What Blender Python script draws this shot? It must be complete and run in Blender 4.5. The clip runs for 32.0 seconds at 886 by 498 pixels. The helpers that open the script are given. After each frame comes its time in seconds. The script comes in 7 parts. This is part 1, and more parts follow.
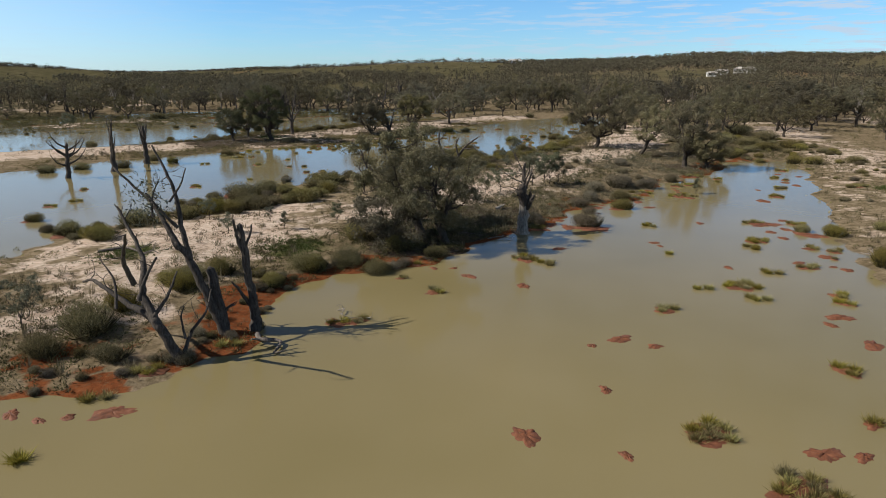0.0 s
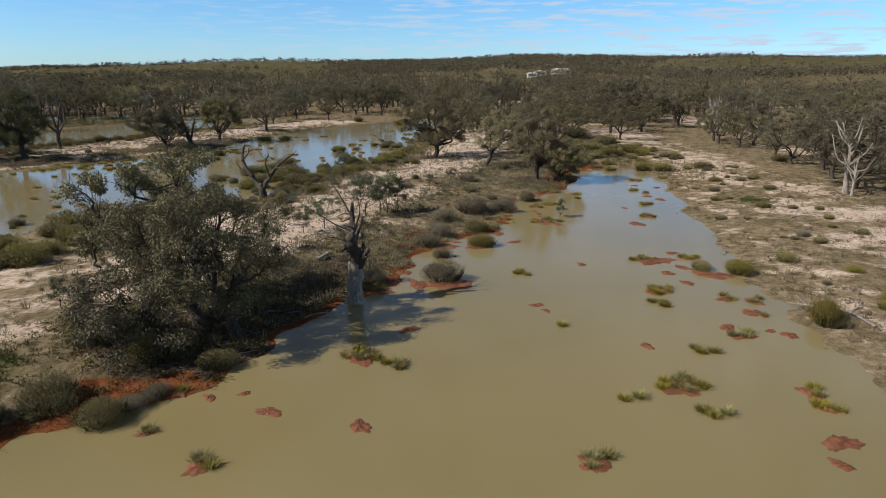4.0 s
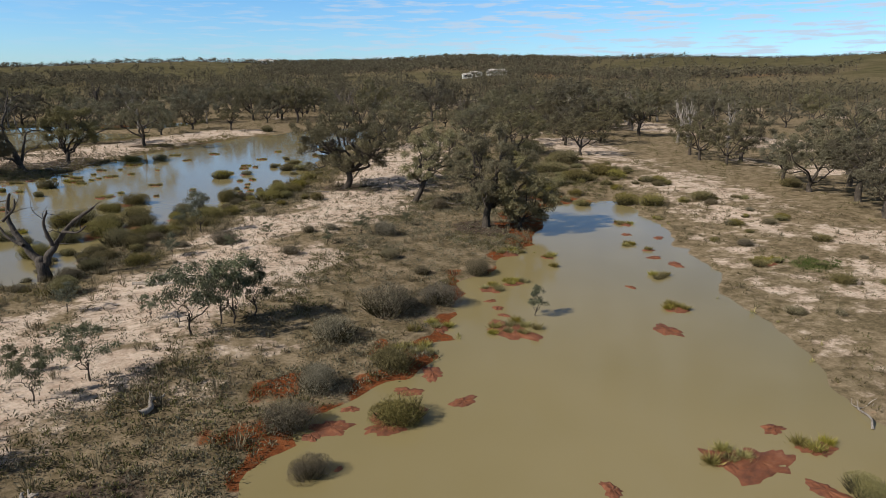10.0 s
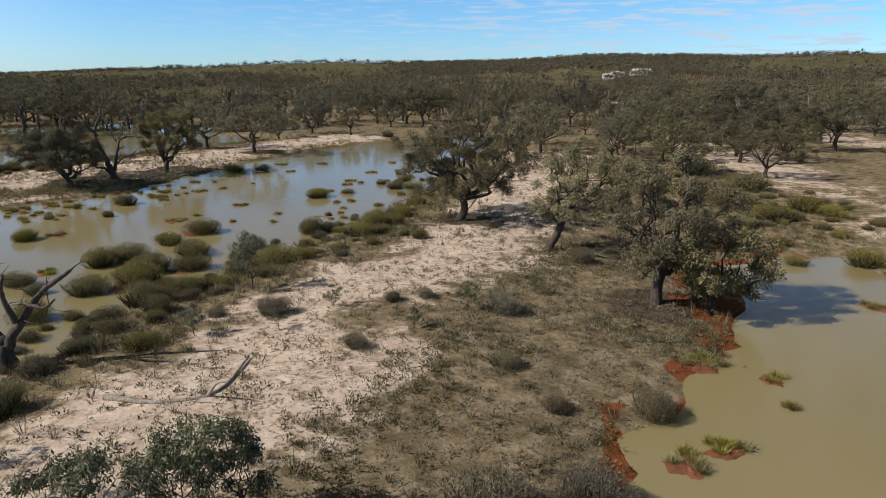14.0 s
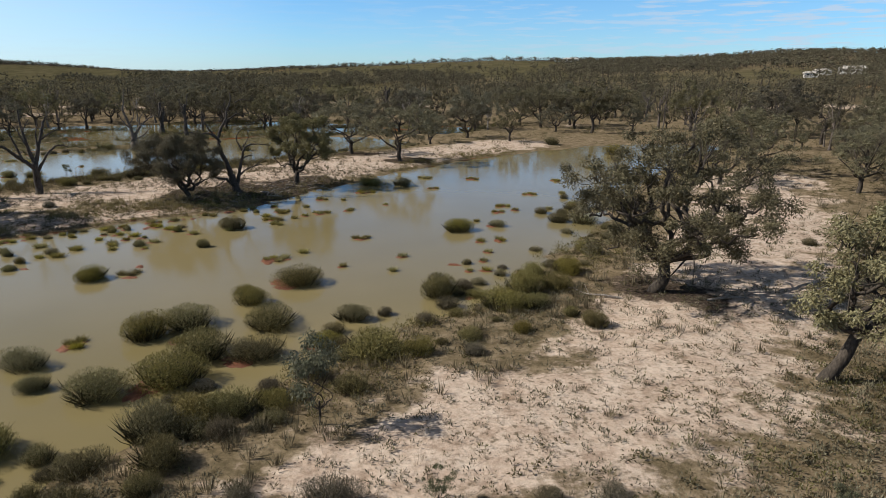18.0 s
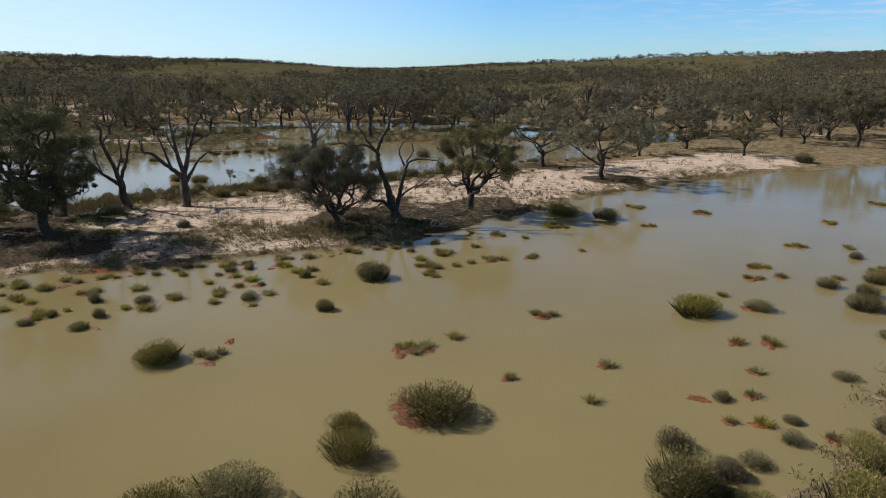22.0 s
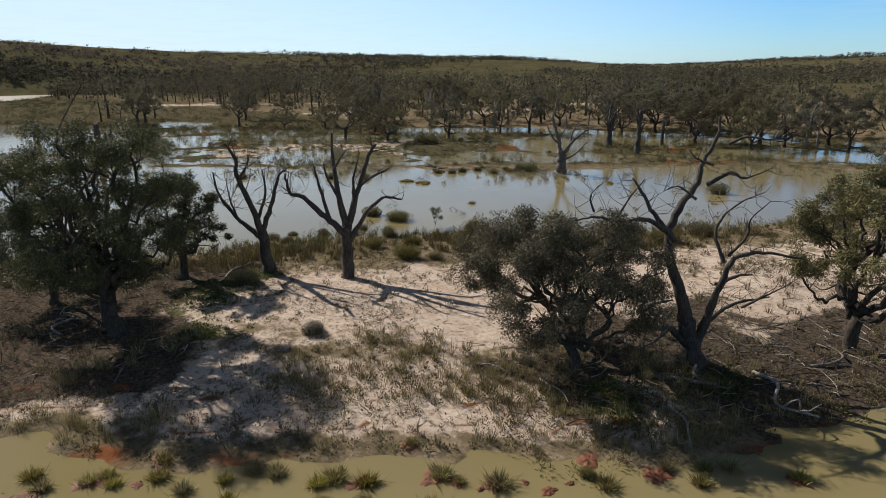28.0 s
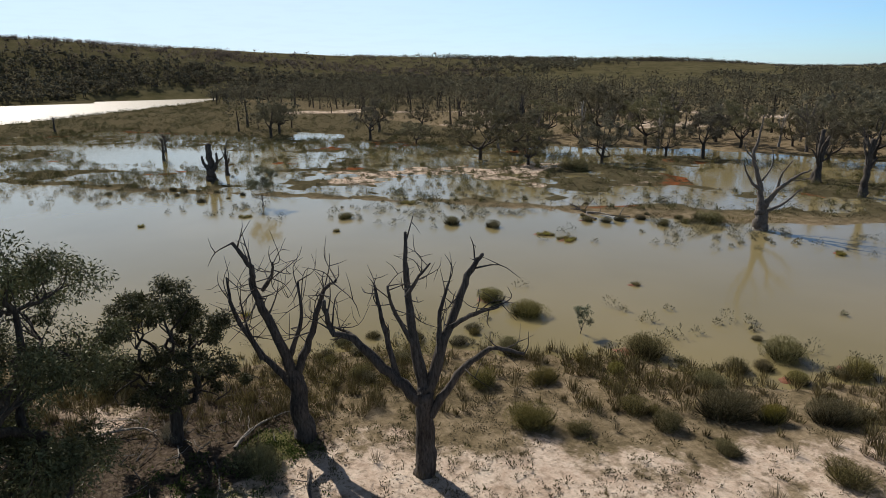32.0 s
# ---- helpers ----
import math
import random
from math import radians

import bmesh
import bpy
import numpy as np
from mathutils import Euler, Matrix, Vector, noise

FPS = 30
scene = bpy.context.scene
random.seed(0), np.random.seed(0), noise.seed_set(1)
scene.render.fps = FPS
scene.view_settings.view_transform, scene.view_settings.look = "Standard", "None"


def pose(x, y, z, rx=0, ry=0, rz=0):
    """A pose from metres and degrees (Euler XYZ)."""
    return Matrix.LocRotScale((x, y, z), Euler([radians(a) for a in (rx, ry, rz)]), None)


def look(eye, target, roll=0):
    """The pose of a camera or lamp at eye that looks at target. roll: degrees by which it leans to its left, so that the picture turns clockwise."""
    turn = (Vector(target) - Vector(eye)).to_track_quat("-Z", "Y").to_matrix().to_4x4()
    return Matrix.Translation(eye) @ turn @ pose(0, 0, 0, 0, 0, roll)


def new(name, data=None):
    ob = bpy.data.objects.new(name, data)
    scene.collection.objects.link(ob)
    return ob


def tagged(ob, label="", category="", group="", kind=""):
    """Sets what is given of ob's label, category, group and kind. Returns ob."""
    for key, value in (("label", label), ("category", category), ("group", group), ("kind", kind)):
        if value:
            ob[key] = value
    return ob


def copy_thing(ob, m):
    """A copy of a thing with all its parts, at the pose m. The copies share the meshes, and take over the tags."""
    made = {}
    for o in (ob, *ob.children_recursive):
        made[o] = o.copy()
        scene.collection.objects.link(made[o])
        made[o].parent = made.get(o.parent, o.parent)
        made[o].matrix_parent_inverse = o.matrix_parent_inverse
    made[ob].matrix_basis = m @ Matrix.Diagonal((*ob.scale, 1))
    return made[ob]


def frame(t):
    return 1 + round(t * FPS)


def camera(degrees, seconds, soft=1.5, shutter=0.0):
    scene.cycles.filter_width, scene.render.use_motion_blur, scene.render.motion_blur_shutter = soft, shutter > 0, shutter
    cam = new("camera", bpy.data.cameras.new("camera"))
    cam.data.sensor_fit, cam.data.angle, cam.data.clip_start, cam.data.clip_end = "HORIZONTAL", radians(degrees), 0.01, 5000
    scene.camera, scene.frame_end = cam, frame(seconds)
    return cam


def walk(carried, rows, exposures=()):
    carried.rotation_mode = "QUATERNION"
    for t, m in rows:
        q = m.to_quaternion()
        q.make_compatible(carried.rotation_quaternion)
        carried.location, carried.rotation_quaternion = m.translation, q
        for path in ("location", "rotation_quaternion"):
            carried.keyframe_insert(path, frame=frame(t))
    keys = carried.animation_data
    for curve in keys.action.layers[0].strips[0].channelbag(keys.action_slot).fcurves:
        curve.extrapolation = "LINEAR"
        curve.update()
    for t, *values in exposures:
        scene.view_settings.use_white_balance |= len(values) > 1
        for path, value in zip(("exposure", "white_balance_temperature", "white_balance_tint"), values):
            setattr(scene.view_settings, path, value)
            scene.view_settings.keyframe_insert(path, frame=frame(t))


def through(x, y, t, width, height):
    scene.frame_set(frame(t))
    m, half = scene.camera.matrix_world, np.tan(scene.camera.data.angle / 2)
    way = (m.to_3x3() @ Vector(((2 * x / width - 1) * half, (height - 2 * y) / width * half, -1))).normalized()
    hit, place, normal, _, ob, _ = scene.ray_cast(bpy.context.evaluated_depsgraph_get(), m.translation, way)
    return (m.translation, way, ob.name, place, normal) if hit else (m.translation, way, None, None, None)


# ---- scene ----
cam = camera(69.1, 32.0, soft=0.6)
METRES, EYE, TILT, LEAN, TURN = 159.0, 14.2, 0.0, 0.0, 0.0
ROWS = [
    (0.0, 0.0, 0.0, 0.0, -0.0, -15.12, 0.0),
    (0.5, 0.0005, 0.0148, -0.0002, -1.63, -15.11, -0.05),
    (1.0, 0.0013, 0.0291, -0.0001, -3.25, -15.11, -0.11),
    (1.5, 0.0028, 0.0439, -0.0, -5.05, -15.1, -0.09),
    (2.0, 0.0047, 0.0587, -0.0001, -6.91, -15.1, -0.11),
    (2.5, 0.0071, 0.0733, -0.0, -8.78, -15.09, -0.13),
    (3.0, 0.01, 0.0879, -0.0001, -10.78, -15.08, -0.14),
    (3.5, 0.0134, 0.1025, -0.0001, -12.82, -15.08, -0.15),
    (4.0, 0.0173, 0.1169, -0.0002, -14.81, -15.07, -0.16),
    (4.5, 0.0216, 0.131, -0.0001, -16.56, -15.08, -0.16),
    (6.5, 0.0418, 0.1877, 0.0004, -20.42, -15.08, -0.15),
    (7.0, 0.0473, 0.202, 0.0004, -20.57, -15.08, -0.14),
    (7.5, 0.053, 0.216, 0.0003, -20.55, -15.05, -0.12),
    (8.0, 0.0585, 0.2303, 0.0004, -20.56, -15.03, -0.11),
    (8.5, 0.0641, 0.2444, 0.0005, -20.54, -15.02, -0.1),
    (9.0, 0.0696, 0.2587, 0.0004, -20.52, -15.01, -0.1),
    (9.5, 0.0751, 0.2728, 0.0006, -20.51, -14.98, -0.07),
    (10.0, 0.0807, 0.2873, 0.0006, -20.43, -14.98, -0.09),
    (10.5, 0.0864, 0.3015, 0.0006, -20.09, -14.97, -0.09),
    (11.0, 0.0919, 0.316, 0.0005, -19.45, -14.95, -0.05),
    (11.5, 0.0972, 0.3304, 0.0006, -18.0, -14.95, -0.04),
    (12.0, 0.1018, 0.3451, 0.0006, -16.01, -14.95, -0.06),
    (12.5, 0.106, 0.3598, 0.0005, -14.04, -14.95, -0.03),
    (13.0, 0.1097, 0.375, 0.0005, -12.32, -14.93, -0.0),
    (13.5, 0.1132, 0.3904, 0.0005, -10.56, -14.94, -0.02),
    (14.0, 0.1161, 0.4059, 0.0005, -8.81, -14.94, 0.0),
    (14.5, 0.1184, 0.4213, 0.0006, -7.06, -14.96, 0.0),
    (16.5, 0.1231, 0.4829, 0.0017, -0.18, -15.08, -0.13),
    (17.0, 0.1233, 0.4986, 0.0016, 1.65, -15.09, -0.1),
    (17.5, 0.1229, 0.5142, 0.0017, 3.53, -15.11, -0.06),
    (18.0, 0.1218, 0.5293, 0.0016, 5.38, -15.14, -0.09),
    (18.5, 0.1202, 0.5449, 0.0016, 7.39, -15.17, -0.09),
    (19.0, 0.1183, 0.5604, 0.0015, 9.54, -15.2, -0.08),
    (19.5, 0.1156, 0.5759, 0.0016, 11.7, -15.25, -0.07),
    (20.0, 0.1125, 0.5911, 0.0016, 13.92, -15.28, -0.04),
    (20.5, 0.1088, 0.6066, 0.0015, 16.08, -15.3, -0.04),
    (21.0, 0.1045, 0.6218, 0.0016, 18.22, -15.33, -0.01),
    (21.5, 0.0995, 0.6366, 0.0017, 20.33, -15.38, -0.06),
    (22.0, 0.0941, 0.6515, 0.0018, 22.36, -15.42, -0.04),
    (22.5, 0.0883, 0.6664, 0.0017, 24.37, -15.46, -0.07),
    (23.0, 0.0819, 0.6809, 0.0017, 26.5, -15.49, -0.06),
    (23.5, 0.0752, 0.6953, 0.0016, 28.7, -15.51, -0.05),
    (24.0, 0.0676, 0.7096, 0.0017, 30.9, -15.55, -0.04),
    (24.5, 0.0599, 0.7234, 0.0018, 33.09, -15.59, -0.03),
    (25.0, 0.0518, 0.7373, 0.0018, 35.28, -15.59, 0.01),
    (25.5, 0.0429, 0.7509, 0.0018, 37.27, -15.61, 0.07),
    (27.5, 0.0031, 0.804, 0.0021, 42.67, -15.65, 0.15),
    (28.0, -0.0076, 0.817, 0.0022, 44.72, -15.65, 0.21),
    (28.5, -0.0187, 0.8296, 0.0024, 46.56, -15.63, 0.26),
    (29.0, -0.0302, 0.8418, 0.0033, 47.71, -15.6, 0.3),
    (29.5, -0.0416, 0.8533, 0.0049, 48.77, -15.56, 0.34),
    (30.0, -0.0528, 0.864, 0.0074, 49.93, -15.57, 0.32),
    (30.5, -0.064, 0.8741, 0.0099, 51.19, -15.58, 0.33),
    (31.0, -0.076, 0.8848, 0.0117, 53.06, -15.57, 0.37),
    (31.5, -0.0887, 0.8954, 0.0127, 55.58, -15.54, 0.37),
    (32.0, -0.1023, 0.9058, 0.0135, 57.59, -15.49, 0.43),
]
walk(cam, [(t, pose(0, 0, EYE, TILT, LEAN, TURN) @ pose(METRES * x, METRES * y, METRES * z, 90 + pitch, roll, yaw)) for t, x, y, z, yaw, pitch, roll in ROWS])

# ---------------------------------------------------------------- light
SUN_AZ, SUN_EL = radians(94.0), radians(37.0)   # azimuth counted from +y towards -x
world = bpy.data.worlds.new("sky")
scene.world = world
world.use_nodes = True
wn, wl = world.node_tree.nodes, world.node_tree.links
wn.clear()
w_out = wn.new("ShaderNodeOutputWorld")
w_bg = wn.new("ShaderNodeBackground")
w_sky = wn.new("ShaderNodeTexSky")
w_sky.sky_type = "NISHITA"
w_sky.sun_disc = False
w_sky.sun_elevation = SUN_EL
w_sky.sun_rotation = -SUN_AZ
w_sky.air_density = 1.0
w_sky.dust_density = 0.15
w_sky.ozone_density = 4.0
w_bg.inputs["Strength"].default_value = 0.19
# thin broken streaks of cloud low over the horizon
w_tc = wn.new("ShaderNodeTexCoord")
w_map = wn.new("ShaderNodeMapping")
w_map.inputs["Scale"].default_value = (10.0, 10.0, 95.0)
w_noise = wn.new("ShaderNodeTexNoise")
w_noise.inputs["Scale"].default_value = 1.9
w_noise.inputs["Detail"].default_value = 7.0
w_noise.inputs["Roughness"].default_value = 0.55
w_ramp = wn.new("ShaderNodeValToRGB")
w_ramp.color_ramp.elements[0].position = 0.485
w_ramp.color_ramp.elements[1].position = 0.61
w_sep = wn.new("ShaderNodeSeparateXYZ")
w_side = wn.new("ShaderNodeMapRange")          # more cloud towards the east
w_side.inputs["From Min"].default_value = -0.25
w_side.inputs["From Max"].default_value = 0.55
w_side.inputs["To Min"].default_value = 0.08
w_side.inputs["To Max"].default_value = 0.85
w_mul = wn.new("ShaderNodeMath")
w_mul.operation = "MULTIPLY"
w_mix = wn.new("ShaderNodeMix")
w_mix.data_type = "RGBA"
w_mix.inputs["B"].default_value = (2.9, 3.45, 4.2, 1)
wl.new(w_tc.outputs["Generated"], w_map.inputs["Vector"])
wl.new(w_map.outputs["Vector"], w_noise.inputs["Vector"])
wl.new(w_noise.outputs["Fac"], w_ramp.inputs["Fac"])
wl.new(w_tc.outputs["Generated"], w_sep.inputs["Vector"])
wl.new(w_sep.outputs["X"], w_side.inputs["Value"])
wl.new(w_ramp.outputs["Color"], w_mul.inputs[0])
wl.new(w_side.outputs["Result"], w_mul.inputs[1])
wl.new(w_mul.outputs["Value"], w_mix.inputs["Factor"])
w_tint = wn.new("ShaderNodeMix")               # clear cool winter air
w_tint.data_type, w_tint.blend_type = "RGBA", "MULTIPLY"
w_tint.inputs["Factor"].default_value = 1.0
w_deep = wn.new("ShaderNodeValToRGB")          # paler towards the horizon, deeper overhead
w_deep.color_ramp.elements.new(0.5)
w_deep.color_ramp.elements.new(0.7)
for w_k, (w_p, w_c) in enumerate(((0.0, (0.42, 0.60, 0.83)), (0.12, (0.39, 0.60, 0.80)), (0.25, (0.33, 0.44, 0.55)), (0.45, (0.085, 0.10, 0.13)))):
    w_deep.color_ramp.elements[w_k].position, w_deep.color_ramp.elements[w_k].color = w_p, (*w_c, 1)
wl.new(w_sep.outputs["Z"], w_deep.inputs["Fac"])
wl.new(w_deep.outputs["Color"], w_tint.inputs["B"])
wl.new(w_sky.outputs["Color"], w_tint.inputs["A"])
w_glow = wn.new("ShaderNodeMapRange")          # a bright thin haze towards the sun
w_glow.inputs["From Min"].default_value, w_glow.inputs["From Max"].default_value = -0.3, -0.95
w_glow.inputs["To Min"].default_value, w_glow.inputs["To Max"].default_value = 0.0, 0.82
w_low = wn.new("ShaderNodeMapRange")
w_low.inputs["From Min"].default_value, w_low.inputs["From Max"].default_value = 0.12, 0.42
w_low.inputs["To Min"].default_value, w_low.inputs["To Max"].default_value = 1.0, 0.0
w_gl = wn.new("ShaderNodeMath")
w_gl.operation = "MULTIPLY"
w_haze = wn.new("ShaderNodeMix")
w_haze.data_type = "RGBA"
w_haze.inputs["B"].default_value = (3.9, 4.6, 5.1, 1)
wl.new(w_sep.outputs["X"], w_glow.inputs["Value"])
wl.new(w_sep.outputs["Z"], w_low.inputs["Value"])
wl.new(w_glow.outputs["Result"], w_gl.inputs[0])
wl.new(w_low.outputs["Result"], w_gl.inputs[1])
wl.new(w_gl.outputs["Value"], w_haze.inputs["Factor"])
wl.new(w_tint.outputs["Result"], w_haze.inputs["A"])
wl.new(w_haze.outputs["Result"], w_mix.inputs["A"])
wl.new(w_mix.outputs["Result"], w_bg.inputs["Color"])
wl.new(w_bg.outputs["Background"], w_out.inputs["Surface"])

sun = new("sun", bpy.data.lights.new("sun", "SUN"))
sun.data.energy = 5.3
sun.data.angle = radians(0.55)
sun.data.color = (1.0, 0.925, 0.84)
to_sun = Vector((-math.sin(SUN_AZ) * math.cos(SUN_EL), math.cos(SUN_AZ) * math.cos(SUN_EL), math.sin(SUN_EL)))
sun.matrix_world = look(to_sun * 300, (0, 0, 0))

# ---------------------------------------------------------------- small tools
rng = np.random.default_rng(7)
TABLE = np.random.default_rng(3).random((256, 256))


def vnoise(x, y, s=1.0, seed=0):
    """Smooth value noise, 0 to 1, with cells s metres wide."""
    x, y = np.asarray(x, float) / s + seed * 17.31, np.asarray(y, float) / s + seed * 9.77
    ix, iy = np.floor(x).astype(int), np.floor(y).astype(int)
    fx, fy = x - ix, y - iy
    fx, fy = fx * fx * (3 - 2 * fx), fy * fy * (3 - 2 * fy)
    a, b = TABLE[ix % 256, iy % 256], TABLE[(ix + 1) % 256, iy % 256]
    c, d = TABLE[ix % 256, (iy + 1) % 256], TABLE[(ix + 1) % 256, (iy + 1) % 256]
    return (a * (1 - fx) + b * fx) * (1 - fy) + (c * (1 - fx) + d * fx) * fy


def fnoise(x, y, s, seed=0, octaves=3):
    return sum(vnoise(x, y, s / 2.03 ** k, seed + 5 * k) * 0.5 ** k for k in range(octaves)) / (2 - 0.5 ** (octaves - 1))


def smooth(a, b, v):
    t = np.clip((np.asarray(v, float) - a) / (b - a), 0, 1)
    return t * t * (3 - 2 * t)


def seg_dist(x, y, pts, closed=False):
    """Distance from (x, y) to a polyline."""
    best = np.full(np.shape(x), 1e9)
    n = len(pts)
    for k in range(n if closed else n - 1):
        (ax, ay), (bx, by) = pts[k], pts[(k + 1) % n]
        dx, dy = bx - ax, by - ay
        u = np.clip(((x - ax) * dx + (y - ay) * dy) / (dx * dx + dy * dy + 1e-9), 0, 1)
        best = np.minimum(best, np.hypot(x - ax - u * dx, y - ay - u * dy))
    return best


def inside(x, y, pts):
    odd = np.zeros(np.shape(x), bool)
    n = len(pts)
    for k in range(n):
        (ax, ay), (bx, by) = pts[k], pts[(k + 1) % n]
        if ay != by:
            odd ^= ((ay > y) != (by > y)) & (x < (bx - ax) * (y - ay) / (by - ay) + ax)
    return odd


def signed(x, y, pts):
    d = seg_dist(x, y, pts, True)
    return np.where(inside(x, y, pts), d, -d)


def fast_mesh(name, verts, quads=None, tris=None, mats=(), smooth_faces=False):
    """A mesh from arrays of vertices, quads and triangles."""
    me = bpy.data.meshes.new(name)
    verts = np.asarray(verts, np.float32)
    q = np.zeros((0, 4), np.int32) if quads is None else np.asarray(quads, np.int32)
    t = np.zeros((0, 3), np.int32) if tris is None else np.asarray(tris, np.int32)
    me.vertices.add(len(verts))
    me.vertices.foreach_set("co", verts.ravel())
    loops = np.concatenate([q.ravel(), t.ravel()])
    me.loops.add(len(loops))
    me.loops.foreach_set("vertex_index", loops)
    me.polygons.add(len(q) + len(t))
    starts = np.concatenate([np.arange(len(q)) * 4, len(q) * 4 + np.arange(len(t)) * 3])
    me.polygons.foreach_set("loop_start", starts.astype(np.int32))
    me.polygons.foreach_set("use_smooth", np.full(len(q) + len(t), smooth_faces))
    for m in mats:
        me.materials.append(m)
    me.update(calc_edges=True)
    me.validate()
    return me


def part(name, me, parent=None, label=""):
    ob = new(name, me)
    if parent is not None:
        ob.parent = parent
    if label:
        ob["label"] = label
    return ob


def spline(pts, per=4):
    """Catmull-Rom through points."""
    p = np.asarray(pts, float)
    if len(p) < 3:
        return np.array([p[0] + (p[-1] - p[0]) * u for u in np.linspace(0, 1, per + 1)])
    e = np.vstack([2 * p[0] - p[1], p, 2 * p[-1] - p[-2]])
    out = []
    for k in range(1, len(e) - 2):
        for u in np.arange(per) / per:
            a, b, c, d = e[k - 1], e[k], e[k + 1], e[k + 2]
            out.append(0.5 * (2 * b + (c - a) * u + (2 * a - 5 * b + 4 * c - d) * u * u + (3 * b - a - 3 * c + d) * u ** 3))
    return np.vstack(out + [p[-1]])


LUMP_V = np.array([(1, 0, 0), (-1, 0, 0), (0, 1, 0), (0, -1, 0), (0, 0, 1), (0, 0, -1)], float)
LUMP_T = np.array([(0, 2, 4), (2, 1, 4), (1, 3, 4), (3, 0, 4), (2, 0, 5), (1, 2, 5), (3, 1, 5), (0, 3, 5)])


class Soup:
    """Collects tubes and blades into one mesh."""

    def __init__(self):
        self.v, self.q, self.t, self.n = [], [], [], 0

    def tube(self, pts, r0, r1, sides=6, g=None, rough=0.12, flare=0.0, cap=True):
        p = np.asarray(pts, float)
        n = len(p)
        tan = np.gradient(p, axis=0)
        tan /= np.linalg.norm(tan, axis=1)[:, None] + 1e-9
        ref = np.array([0.31, 0.87, 0.2]) if abs(tan[0][1]) < 0.8 else np.array([0.9, 0.1, 0.3])
        u = np.cross(tan, ref)
        u /= np.linalg.norm(u, axis=1)[:, None] + 1e-9
        w = np.cross(tan, u)
        s = np.linspace(0, 1, n)
        rad = r0 + (r1 - r0) * s ** 0.85
        rad = rad * (1 + flare * np.exp(-s * n * 0.55))
        ang = np.arange(sides) * 2 * math.pi / sides
        gr = g if g is not None else rng
        rr = rad[:, None] * (1 + rough * gr.normal(size=(n, sides)))
        ring = p[:, None, :] + rr[..., None] * (np.cos(ang)[None, :, None] * u[:, None, :] + np.sin(ang)[None, :, None] * w[:, None, :])
        idx = self.n + np.arange(n * sides).reshape(n, sides)
        nx = np.roll(idx, -1, axis=1)
        self.v.append(ring.reshape(-1, 3))
        self.q.append(np.stack([idx[:-1], nx[:-1], nx[1:], idx[1:]], -1).reshape(-1, 4))
        self.n += n * sides
        if cap:
            self.v.append((p[-1] + tan[-1] * rad[-1] * 0.8)[None])
            self.t.append(np.stack([idx[-1], nx[-1], np.full(sides, self.n)], -1))
            self.n += 1

    def leaves(self, c, d, length, width, g, out=None):
        """Narrow four-cornered leaves from points c along d, their faces turned towards out."""
        n = len(c)
        if n == 0:
            return
        side = np.cross(d, g.normal(size=(n, 3)) * (1.0 if out is None else 0.45) + (0 if out is None else out))
        side /= np.linalg.norm(side, axis=1)[:, None] + 1e-9
        L = (length * g.uniform(0.6, 1.35, n))[:, None]
        W = (width * g.uniform(0.6, 1.3, n))[:, None]
        v = np.stack([c, c + d * L * 0.45 + side * W * 0.5, c + d * L, c + d * L * 0.45 - side * W * 0.5], 1)
        self.v.append(v.reshape(-1, 3))
        self.q.append(self.n + np.arange(n * 4).reshape(n, 4))
        self.n += n * 4

    def blades(self, base, tip, width, g, bend=0.0):
        """Thin stems from base to tip, each a kinked strip ending in a point."""
        n = len(base)
        if n == 0:
            return
        d = tip - base
        side = np.cross(d, g.normal(size=(n, 3)))
        side /= np.linalg.norm(side, axis=1)[:, None] + 1e-9
        W = (width * g.uniform(0.6, 1.4, n))[:, None]
        mid = base + d * 0.55 + bend * np.linalg.norm(d, axis=1)[:, None] * g.normal(size=(n, 3)) * 0.3
        v = np.stack([base - side * W * 0.5, base + side * W * 0.5, mid + side * W * 0.4, tip, mid - side * W * 0.4], 1)
        self.v.append(v.reshape(-1, 3))
        i = self.n + np.arange(n)[:, None] * 5
        self.q.append(np.hstack([i, i + 1, i + 2, i + 4]))
        self.t.append(np.hstack([i + 2, i + 3, i + 4]))
        self.n += n * 5

    def lump(self, c, r, g, flat=0.8, rough=0.28):
        """A small lumpy clump with eight faces."""
        v = LUMP_V * (r * (1 + rough * g.normal(size=(6, 1)))) * np.array([1, 1, flat])
        self.v.append(v + c)
        self.t.append(LUMP_T + self.n)
        self.n += 6

    def add(self, v, q=None, t=None):
        self.v.append(np.asarray(v, float))
        if q is not None:
            self.q.append(np.asarray(q) + self.n)
        if t is not None:
            self.t.append(np.asarray(t) + self.n)
        self.n += len(v)

    def mesh(self, name, mat, smooth_faces=False):
        v = np.vstack(self.v)
        q = np.vstack(self.q) if self.q else None
        t = np.vstack(self.t) if self.t else None
        return fast_mesh(name, v, q, t, [mat], smooth_faces)


def unit(v):
    return v / (np.linalg.norm(v, axis=-1, keepdims=True) + 1e-9)


# ---------------------------------------------------------------- materials
def material(name):
    m = bpy.data.materials.new(name)
    m.use_nodes = True
    nt = m.node_tree
    return m, nt.nodes, nt.links, nt.nodes["Principled BSDF"]


def ramp(nodes, stops):
    r = nodes.new("ShaderNodeValToRGB")
    e = r.color_ramp.elements
    while len(e) < len(stops):
        e.new(0.5)
    for k, (p, c) in enumerate(stops):
        e[k].position, e[k].color = p, (*c, 1)
    return r


